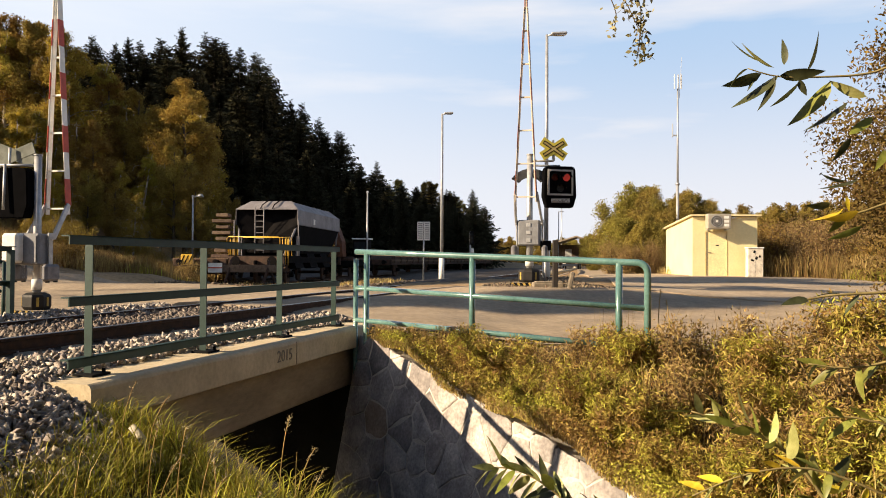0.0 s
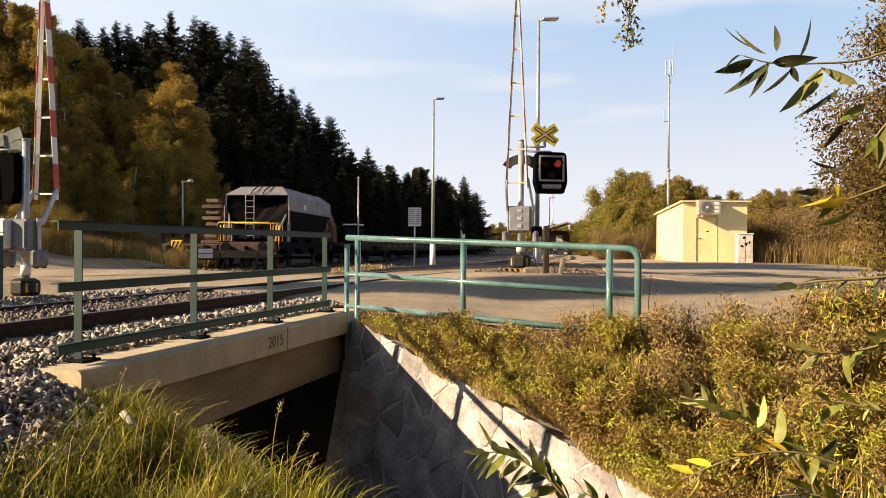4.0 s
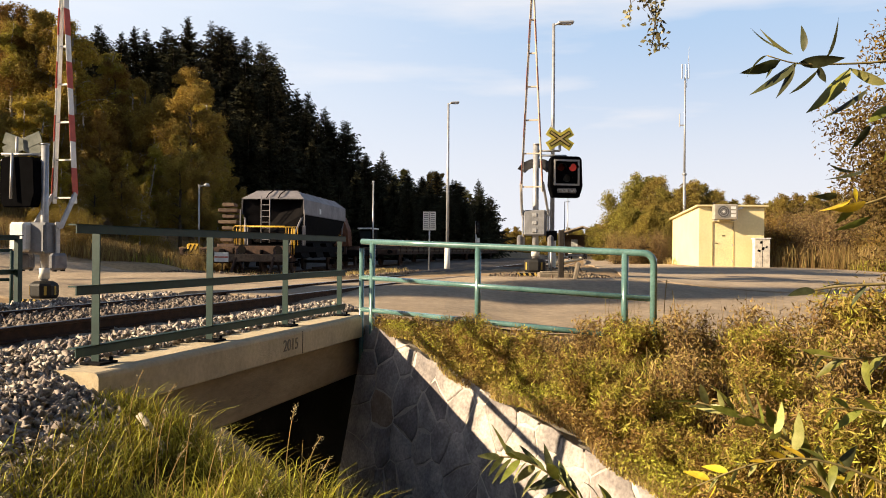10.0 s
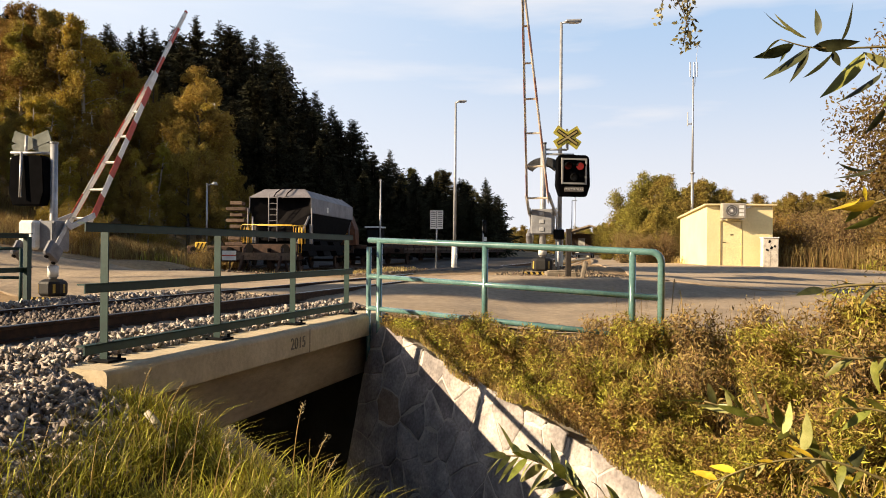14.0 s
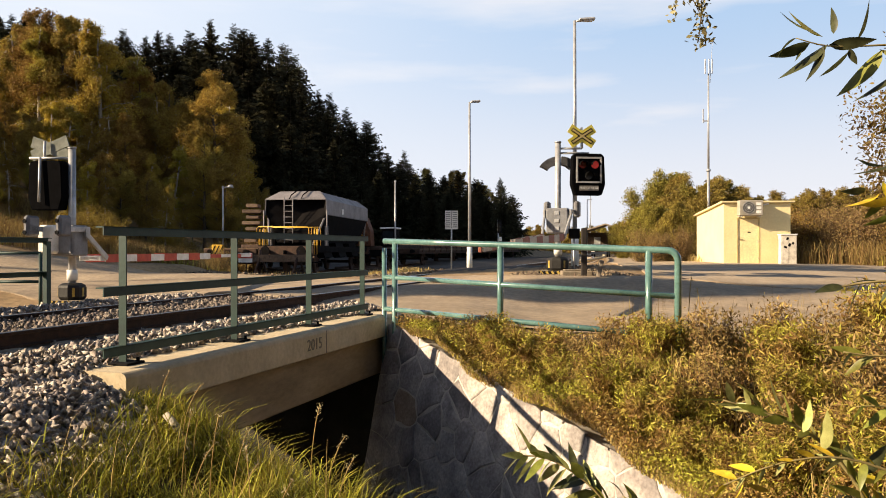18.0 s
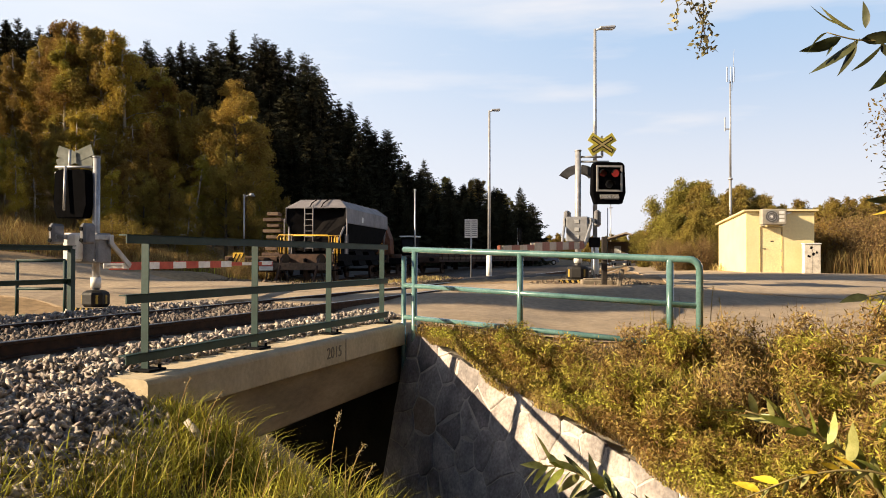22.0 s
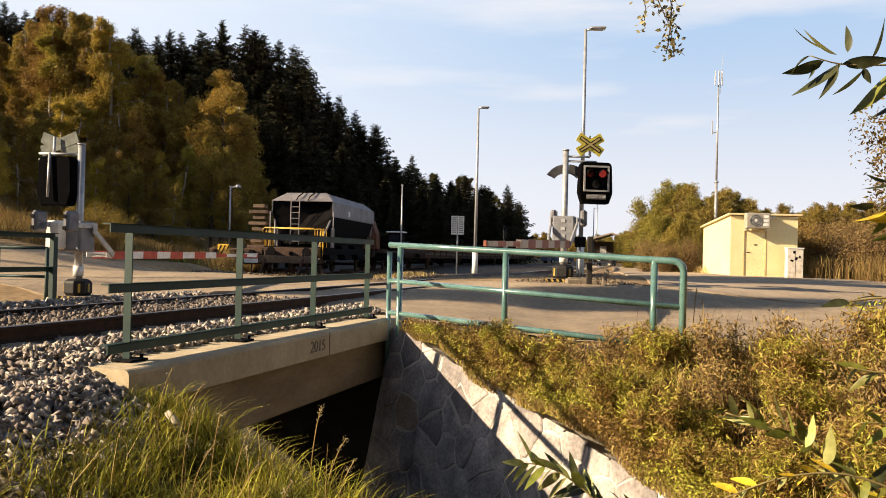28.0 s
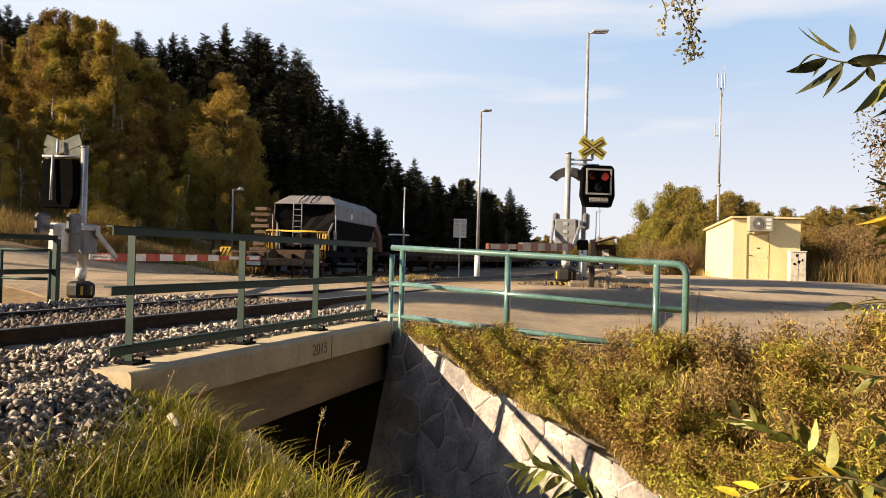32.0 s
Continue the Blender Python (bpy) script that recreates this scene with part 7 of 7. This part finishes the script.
def willow():
    base = Vector((1.55, 1.42, gz(1.55, 1.42) - 0.05))
    w = thing("willow_shrub", Matrix(), "willow shrub with long green and yellow leaves on the stream bank", "shrub")
    stem = [base, base + Vector((-0.05, 0.05, 0.6)), Vector((1.42, 1.5, 0.7)), Vector((1.36, 1.52, 1.3)), Vector((1.25, 1.5, 1.75))]
    part("stem", bm_path(bmesh.new(), smooth_line(stem), 0.016, 8), BARK, w)

    def at(z):
        return Vector((1.40, 1.5, z))
    top = leafy_branch(w, [at(1.45), (0.93, 1.45, 1.36), (0.829, 1.45, 1.333), (0.743, 1.45, 1.326), (0.658, 1.45, 1.326), (0.60, 1.45, 1.341)], ("dark", "dark", "green"), 0.078, 0.019, 3, r=0.0022, skip=1.0, droop=0.25)
    set_leaves(top, TOP_LEAVES)
    leafy_branch(w, [at(1.4), (1.067, 1.6, 1.329), (0.97, 1.6, 1.247), (0.93, 1.6, 1.20)], ("green", "dark", "gold"), 0.085, 0.030, 6, skip=0.5, droop=0.4)
    gold = leafy_branch(w, [at(1.2), (1.056, 1.6, 1.141), (0.95, 1.6, 1.10), (0.87, 1.6, 1.072), (0.835, 1.6, 1.07)], ("gold", "green", "pale"), 0.07, 0.028, 7, skip=1.0, droop=0.4)
    set_leaves(gold, GOLD_LEAVES)
    leafy_branch(w, [at(0.9), (0.99, 1.5, 0.92), (0.868, 1.5, 0.911), (0.769, 1.5, 0.905), (0.70, 1.5, 0.893)], ("dark",), 0.065, 0.034, 8, skip=0.5, droop=0.6)
    leafy_branch(w, [at(0.8), (1.056, 1.6, 0.811), (0.938, 1.6, 0.764), (0.844, 1.6, 0.75), (0.77, 1.6, 0.758)], ("green", "dark", "green", "green"), 0.066, 0.022, 9, skip=0.5, droop=0.2)
    leafy_branch(w, [base + Vector((-0.2, 0.15, 0.5)), (1.002, 1.8, 0.261), (0.883, 1.8, 0.446), (0.803, 1.8, 0.533), (0.697, 1.8, 0.586), (0.591, 1.8, 0.619)], ("pale", "green", "green"), 0.080, 0.017, 10, r=0.0045, skip=0.45, droop=0.0, upright=0.35)
    low = leafy_branch(w, [base + Vector((-0.05, 0.1, 0.8)), (1.147, 1.7, 0.375), (0.971, 1.7, 0.463), (0.821, 1.7, 0.513), (0.684, 1.7, 0.501), (0.56, 1.7, 0.452)], ("gold", "pale", "green", "green"), 0.055, 0.022, 11, skip=0.3, droop=0.1)
    set_leaves(low, LOW_LEAVES)
    leafy_branch(w, [at(0.5), (1.172, 1.7, 0.551), (1.022, 1.7, 0.601), (0.921, 1.7, 0.626), (0.846, 1.7, 0.626)], ("pale", "green", "green"), 0.07, 0.03, 12, skip=0.45, droop=0.1)
    leafy_branch(w, [base + Vector((-0.1, 0.2, 0.45)), (1.10, 1.75, 0.22), (0.98, 1.75, 0.34), (0.90, 1.75, 0.40), (0.80, 1.75, 0.40)], ("gold", "green", "pale", "green"), 0.062, 0.018, 13, skip=0.3, droop=0.0)
    return top


willow_top = willow()


def willow_shoot():
    b = Vector((0.62, 1.62, gz(0.62, 1.62) - 0.03))
    w = thing("willow_shoot", Matrix(), "young willow shoot with pale narrow leaves", "shrub")
    leafy_branch(w, [b, (0.50, 1.8, -0.15), (0.428, 1.9, 0.166), (0.344, 1.9, 0.333), (0.281, 1.9, 0.403), (0.197, 1.9, 0.452), (0.125, 1.9, 0.459)], ("pale", "pale", "green", "dark"), 0.078, 0.010, 15, r=0.004, skip=0.55, droop=0.3)
    leafy_branch(w, [b, (0.60, 1.9, -0.1), (0.54, 2.0, 0.12), (0.46, 2.0, 0.28), (0.40, 2.0, 0.33)], ("pale", "green", "dark"), 0.07, 0.012, 16, r=0.004, skip=0.5, droop=0.2)


willow_shoot()


def bank_tree():
    """A small tree on the bank, and the birch whose twigs hang in from above."""
    tm, cm = tree_meshes("b", 61, 5.6, BARK, foliage("bank_leaves", (0.28, 0.185, 0.045), (0.12, 0.085, 0.026)), 240000, 0.0235, 0.28, 38, 0.12, 0.4, aspect=0.45)
    plant_tree("bank_tree", (tm, cm), 5.42, 7.0, gz(5.42, 7.0) - 0.1, 1.0, 40, "small tree with yellowing narrow leaves on the bank", "")
    plant_tree("bank_tree", (tm, cm), 6.35, 7.5, gz(6.35, 7.5) - 0.1, 1.1, 170, "small tree with yellowing narrow leaves on the bank", "")
    rng = np.random.default_rng(9)
    b = thing("birch_tree", Matrix.Translation((3.6, 3.2, 0)), "birch beside the stream with thin hanging twigs", "tree")
    trunk = bm_path(bmesh.new(), [(0.2, 0, gz(3.8, 3.2) - 0.2), (0.15, 0.05, 1.2), (0.05, 0.1, 2.8), (0, 0.1, 4.4)], [0.09, 0.08, 0.065, 0.04], 10)
    part("trunk", trunk, BIRCH, b)
    part("limb", bm_path(bmesh.new(), [(0.02, 0.1, 3.0), (-1.0, 0.4, 3.35), (-2.0, 0.7, 3.2), (-2.65, 0.8, 2.75)], [0.03, 0.022, 0.012, 0.006], 7), BIRCH, b)
    for a, e in (((0.05, 0.1, 2.9), (-0.6, -1.9, 5.6)), ((0.0, 0.1, 3.6), (0.9, -1.2, 6.4)), ((0, 0.1, 4.2), (-1.4, -0.6, 6.6)), ((0, 0.1, 4.3), (-0.3, -0.6, 7.6)), ((0.02, 0.1, 3.9), (-2.4, -1.4, 6.0))):
        m = (Vector(a) + Vector(e)) / 2 + Vector((0, 0, 0.35))
        part("limb", bm_path(bmesh.new(), smooth_line([a, m, e]), 0.022, 6), BIRCH, b)
    # crown stays out of view, added to cut sky light over the stream
    d = rand_dirs(rng, 15000) * rng.random((15000, 1)) ** 0.4 * np.array([3.1, 2.3, 2.0]) + np.array([-0.8, -1.3, 6.3])
    V, F = leaf_quads(rng, d, 0.055, 0.6, 0.3)
    np_mesh("crown", V, F, YGREEN, b)
    hang = None
    small = leaf_mat("birch_leaf", (0.36, 0.32, 0.17), (0.16, 0.14, 0.06))
    for k, (pts, n) in enumerate((([(-2.62, 0.8, 2.76), (-2.646, 0.8, 2.399), (-2.61, 0.8, 2.281), (-2.557, 0.8, 2.163), (-2.534, 0.8, 2.027)], 46), ([(-2.62, 0.8, 2.76), (-2.728, 0.8, 2.45), (-2.684, 0.8, 2.266), (-2.70, 0.8, 2.178)], 16), ([(-2.62, 0.8, 2.76), (-2.60, 0.85, 2.5), (-2.55, 0.82, 2.3), (-2.565, 0.8, 2.10), (-2.575, 0.8, 2.03)], 42))):
        line = smooth_line(pts)
        n = int(n * 2.3)
        bm = bm_path(bmesh.new(), line, 0.0028, 5)
        tw = part("hanging_twig", bm, BARK, b if hang is None else hang)
        if hang is None:
            hang = tw
        c = np.array([line[int(i)] for i in rng.integers(len(line) // 3, len(line), n)]) + rng.normal(0, 0.024, (n, 3))
        V, F = leaf_quads(rng, c, 0.0165, 0.62, 0.4)
        np_mesh("twig_leaves", V, F, small, hang)
    return hang


hanging = bank_tree()


def stalk(x, y, h, lean, seed, r0=0.0028):
    rng = random.Random(seed)
    z = gz(x, y)
    t = thing("grass_stalk", Matrix.Translation((x, y, z)), "tall dry grass stalk with a seed head", "grass stalk", "dry stalks on the bank")
    pts = [Vector((0, 0, -0.02)), Vector((lean * 0.2, 0, h * 0.5)), Vector((lean * 0.6, 0.01, h * 0.82)), Vector((lean, 0.02, h))]
    part("stem", bm_path(bmesh.new(), smooth_line(pts), r0, 5), DRY, t)
    r = np.random.default_rng(seed)
    line = smooth_line(pts)
    c = np.array([line[i] for i in r.integers(int(len(line) * 0.72), len(line), 34)]) + r.normal(0, 0.010, (34, 3))
    V, F = leaf_quads(r, c, 0.010, 0.35)
    np_mesh("seed_head", V, F, mat("pale_seed", (0.46, 0.40, 0.26), (0.30, 0.25, 0.15), 0.8, scale=20, translucent=0.2, spec=0.1), t)


for i, (x, y, h, lean) in enumerate(((-1.72, 4.55, 0.62, 0.06), (-1.45, 4.25, 0.70, 0.05), (-1.30, 4.15, 0.66, 0.10), (-1.15, 4.05, 0.60, -0.04), (-1.02, 3.9, 0.50, 0.12), (-1.95, 5.15, 0.50, 0.14), (-2.15, 5.2, 0.55, 0.10), (-0.9, 3.7, 0.42, 0.14), (-1.6, 4.35, 0.5, 0.14), (-1.25, 3.95, 0.55, 0.16), (-0.98, 4.72, 0.66, 0.06), (-0.86, 4.6, 0.50, 0.12), (-1.30, 5.15, 0.42, 0.05), (-0.76, 4.4, 0.42, 0.1))):
    stalk(x, y, h, lean, 100 + i)

for i, (x, y, h, lean) in enumerate(((2.55, 9.0, 1.0, 0.05), (2.70, 8.95, 0.88, -0.05), (2.62, 9.1, 0.72, 0.08), (2.85, 8.9, 0.6, 0.10), (3.7, 9.0, 0.55, 0.05), (4.05, 8.9, 0.72, 0.08), (4.4, 8.8, 0.82, 0.05), (4.75, 8.7, 0.78, -0.06), (4.6, 8.6, 0.66, 0.10), (5.1, 8.5, 0.6, 0.06))):
    stalk(x, y, h, lean, 140 + i, 0.0055)

GREENWEED = shrub_meshes(44, WEED, 6500, 2.0, 0.105, 0.22)
BROWNWEED = shrub_meshes(45, mat("russet_weed", (0.36, 0.25, 0.10), (0.19, 0.125, 0.05), 0.8, scale=1, island=0.4, translucent=0.15, spec=0.1), 2200, 2.0, 0.09, 0.3)


def build_weed_plants():
    rng = random.Random(17)
    spots = [(0.55, 9.55, 0.25, 0), (0.8, 9.35, 0.27, 0), (0.3, 9.9, 0.2, 0), (1.45, 7.95, 0.24, 0), (1.75, 7.5, 0.26, 0), (2.55, 7.9, 0.25, 1), (3.3, 8.1, 0.3, 0), (3.7, 7.0, 0.32, 1), (2.9, 6.9, 0.3, 1), (3.4, 6.3, 0.28, 0), (4.3, 6.6, 0.35, 1), (2.35, 6.75, 0.2, 0), (4.6, 8.6, 0.36, 0), (5.2, 8.3, 0.36, 0), (5.0, 7.2, 0.4, 0), (1.9, 9.4, 0.2, 1), (2.45, 9.0, 0.22, 0), (0.35, 9.7, 0.2, 0), (1.0, 8.9, 0.2, 0), (1.3, 9.2, 0.22, 1), (1.75, 9.25, 0.22, 1), (2.1, 8.9, 0.24, 0), (2.7, 8.7, 0.27, 1), (3.0, 9.1, 0.24, 1), (3.4, 8.7, 0.22, 0), (3.6, 9.2, 0.28, 1), (4.2, 8.6, 0.30, 1), (4.5, 7.9, 0.26, 0),
             (4.0, 7.6, 0.28, 0), (3.1, 7.4, 0.24, 0), (2.3, 7.5, 0.22, 0), (1.7, 7.9, 0.2, 0), (2.0, 7.1, 0.2, 0), (2.6, 6.5, 0.24, 0), (3.0, 6.0, 0.24, 0), (3.4, 5.4, 0.26, 0), (3.9, 6.2, 0.30, 0), (-0.3, 10.4, 0.12, 1), (0.1, 10.2, 0.14, 1), (4.9, 6.9, 0.32, 0), (2.9, 5.2, 0.22, 1), (1.35, 8.2, 0.18, 1), (5.3, 7.6, 0.3, 1), (0.95, 8.55, 0.15, 0)]
    for x, y, s, k in spots:
        t = thing("weed_plant", Matrix.Translation((x, y, gz(x, y) - 0.02)) @ pose(0, 0, 0, 0, 0, rng.uniform(0, 360)) @ Matrix.Scale(s * 1.2, 4), ("bushy green weed on the grassy slope", "russet dried weed on the grassy slope")[k], "weed", "weeds on the slope")
        for nm, me in zip(("stalk_tuft", "foliage"), (GREENWEED, BROWNWEED)[k]):
            new(nm, me).parent = t


build_weed_plants()


# ---- small things round the crossing ----
def near_details():
    k = thing("kerb_edge", Matrix(), "pale concrete edge of the near wing wall", "kerb", kind="structure")
    part("edge", bm_path(bmesh.new(), [(-2.12, 5.32, -0.19), (-2.05, 5.30, -0.26), (-1.97, 5.27, -0.35), (-1.89, 5.24, -0.45), (-1.80, 5.20, -0.57)], 0.027, 7), mat("lichen_concrete", (0.44, 0.39, 0.31), (0.10, 0.09, 0.07), 0.95, scale=14, contrast=(0.42, 0.55), bump=0.5), k)
    h = thing("hazard_post", Matrix.Translation((-6.53, 11.7, -0.12)), "black and yellow striped hazard post by the railing", "hazard post")
    for i in range(12):
        z = 0.09 * i
        part("band", bm_prism(bmesh.new(), [(-0.036, z), (0.036, z + 0.06), (0.036, z + 0.149), (-0.036, z + 0.089)], Matrix.Translation((0, -0.036, 0)), 0.072), DULL_YELLOW() if i % 2 else M_BLACK(), h)
    g = thing("gate_railing", Matrix.Translation((-7.98, 12.6, -0.20)), "small dark green railing frame beside the barrier", "railing")
    for x in (0.0, 0.84):
        part("post", tube((x, 0, -0.1), (x, 0, 1.10), 0.03, seg=10), M_GREEN(), g)
    for z in (1.10, 0.62, 0.16):
        part("rail", tube((0, 0, z), (0.84, 0, z), 0.026, seg=10), M_GREEN(), g)
    x, y = 2.85, 18.95
    z = gz(x, y)
    p = thing("timber_post", Matrix.Translation((x, y, z)), "dark weathered timber post behind the signal", "post")
    part("shaft", box((0, 0, 0.58), (0.13, 0.13, 1.25), bevel=0.015), mat("tarred_wood", (0.035, 0.028, 0.024), (0.02, 0.016, 0.014), 0.9, scale=9, bump=0.3), p)
    x, y = 2.75, 20.0
    p = thing("switch_box", Matrix.Translation((x, y, gz(x, y))), "small black switch box on a thin post", "switch box")
    part("post", tube((0, 0, -0.1), (0, 0, 1.0), 0.03, seg=8), M_STEEL(), p)
    part("case", box((0, -0.05, 1.08), (0.27, 0.14, 0.26), bevel=0.015), M_BLACK(), p)
    x, y = 3.2, 19.0
    p = thing("kerb_slab", Matrix.Translation((x, y, gz(x, y))) @ pose(0, 0, 0, 0, 12, -8), "pale concrete slab set on edge", "slab")
    part("slab", box((0, 0, 0.20), (0.10, 0.75, 0.45), bevel=0.02), mat("stained_concrete", (0.26, 0.215, 0.16), (0.15, 0.125, 0.095), 0.95, scale=5, bump=0.3), p)
    x, y = 2.72, 19.4
    p = thing("cable_cover", Matrix.Translation((x, y, gz(x, y))), "low concrete cable cover beside the signal", "cable cover")
    part("block", box((0, 0, 0.06), (0.75, 0.5, 0.16), bevel=0.02), mat("stained_concrete", (0.26, 0.215, 0.16), (0.15, 0.125, 0.095), 0.95, scale=5, bump=0.3), p)
    part("lid", box((0, 0, 0.155), (0.62, 0.4, 0.03), bevel=0.01), mat("stained_concrete", (0.26, 0.215, 0.16), (0.15, 0.125, 0.095), 0.95, scale=5, bump=0.3), p)
    # stones on the island and at the yard's edge
    rng = np.random.default_rng(12)
    grav = mat("brown_stone", (0.24, 0.18, 0.125), (0.13, 0.10, 0.07), 0.95, scale=10, island=0.4, bump=0.3)
    for poly, n, lab in (([(-10, 26.8), (-3.5, 24.6), (-1.0, 24.0), (-0.8, 26.5), (-6, 29.2), (-9, 29.4)], 2600, "pale loose stones at the yard's edge"), ([(1.0, 19.2), (2.6, 18.9), (4.5, 19.8), (4.0, 24), (2.6, 24), (1.2, 21)], 1500, "loose stones round the signal post")):
        q = on_ground(scatter(rng, poly, n), -0.01)
        stones("loose_stones", q, rng.uniform(0.02, 0.06, n), grav, 3, lab, "stones")
    for k, line in enumerate(([(-0.5, 11.55), (1.0, 11.2), (2.4, 10.8), (4.2, 9.8), (6.4, 8.5)], [(2.9, 10.35), (4.3, 9.55), (6.6, 8.15)])):
        c = thing("cable", Matrix(), "thin dark cable lying along the road's edge", "cable", "cables")
        part("line", bm_path(bmesh.new(), [(x, y, gz(x, y) + 0.055) for x, y in line], 0.014, 6), M_BLACK(), c)
    # platform kerb and edge
    bm = bmesh.new()
    bm_path(bm, [track_point(s, 1.75)[0] + Vector((0, 0, 0.33)) for s in range(36, 84, 6)], 0.09, 4)
    k = mesh_ob("platform_edge", bm, M_CONC())
    tagged(k, "pale concrete edge of the low platform", "platform edge", kind="structure")


near_details()


def stream():
    bm = bmesh.new()
    vs = [bm.verts.new((x, y, -2.62)) for x, y in CHANNEL]
    bm.faces.new(vs)
    bmesh.ops.recalc_face_normals(bm, faces=bm.faces[:])
    w = mesh_ob("water", bm, mat("dark_water", (0.010, 0.011, 0.008), (0.006, 0.007, 0.005), 0.12, scale=2, bump=0.08, bump_scale=8))
    tagged(w, "dark still water of the stream", "water", kind="structure")


stream()
SWAY = [
    (willow_top, [(0.0, -0.017, -0.004, 0), (2.0, -0.014, -0.004, 0), (6.0, -0.015, -0.005, 0), (9.0, 0.0, 0.0, 0), (13.0, 0.0075, 0.010, 0), (14.0, 0.012, 0.028, 0), (14.5, 0.014, 0.030, 0), (16.5, 0.024, 0.042, 0), (17.5, 0.022, 0.029, 0), (18.5, 0.001, 0.018, 0), (19.0, 0.003, 0.018, 0), (20.0, 0.031, 0.046, 0), (21.0, 0.020, 0.031, 0),
                  (22.0, 0.025, 0.045, 0), (23.0, 0.038, 0.048, 0), (25.0, 0.038, 0.053, 0), (25.5, 0.030, 0.036, 0), (27.5, 0.016, 0.017, 0), (28.0, 0.016, 0.014, 0), (28.5, 0.027, 0.028, 0), (29.5, 0.011, 0.016, 0), (31.5, 0.010, 0.013, 0), (32.0, 0.018, 0.023, 0)]),
    (hanging, [(0.0, 0.0, 0, 0), (2.0, -0.005, 0, 0), (6.0, -0.02, 0, 0), (9.0, 0, 0, 0), (11.0, 0.075, 0, 0), (12.0, 0.08, 0, 0), (13.0, 0.085, 0, 0), (14.0, 0.16, 0, 0), (14.5, 0.10, 0, 0), (16.5, 0.05, 0, 0), (17.0, 0.10, 0, 0), (18.0, 0.16, 0, 0), (19.0, 0.006, 0, 0), (23.0, 0.07, 0, 0), (25.0, 0.01, 0, 0), (28.0, -0.056, 0, 0), (29.0, 0.01, 0, 0), (30.0, 0.0, 0, 0), (31.0, -0.01, 0, 0), (32.0, 0.035, 0, 0)]),
]


# ---- movement ----
def arm_pose(lift):
    return Matrix.Translation((0, 0, ARM_Z)) @ pose(0, 0, 0, 0, -lift, 0)


LIFT_L = [(0.0, 91.0), (11.9, 91.0), (12.3, 89.0), (12.6, 85.0), (13.0, 78.6), (13.5, 67.8), (14.0, 55.2), (14.5, 44.0), (15.0, 32.5), (15.5, 20.5), (16.0, 10.5), (16.5, 2.5), (16.8, -0.8), (17.1, 0.4), (17.5, 0.1), (32.0, 0.1)]
LIFT_R = [(0.0, 89.0), (12.2, 89.0), (12.6, 86.5), (13.0, 81.0), (13.5, 73.0), (14.0, 64.0), (14.5, 53.0), (15.0, 40.0), (15.5, 27.0), (16.0, 14.0), (16.5, 2.5), (16.7, -0.8), (17.0, -3.0), (17.5, -2.7), (18.0, -2.4), (19.0, -2.0), (20.0, -1.7), (22.0, -1.3), (25.0, -1.05), (32.0, -1.0)]
CAR = [(0.0, 0.5, 92.0, -70), (18.5, 2.2, 94.0, -70), (20.0, 5.6, 95.0, -72), (22.0, 6.6, 95.5, -66), (25.5, 8.0, 97.0, -45), (27.5, 10.6, 99.0, -60), (32.0, 11.2, 99.5, -60)]


def motions():
    walk(arm_l, [(t, arm_pose(a)) for t, a in LIFT_L])
    walk(arm_r, [(t, arm_pose(a)) for t, a in LIFT_R])
    for ob, rows in SWAY:
        walk(ob, [(t, pose(x, 0, z, 0, r, 0)) for t, x, z, r in rows])
    walk(moving_car, [(t, pose(x, y, 0.05, 0, 0, yaw)) for t, x, y, yaw in CAR])


motions()
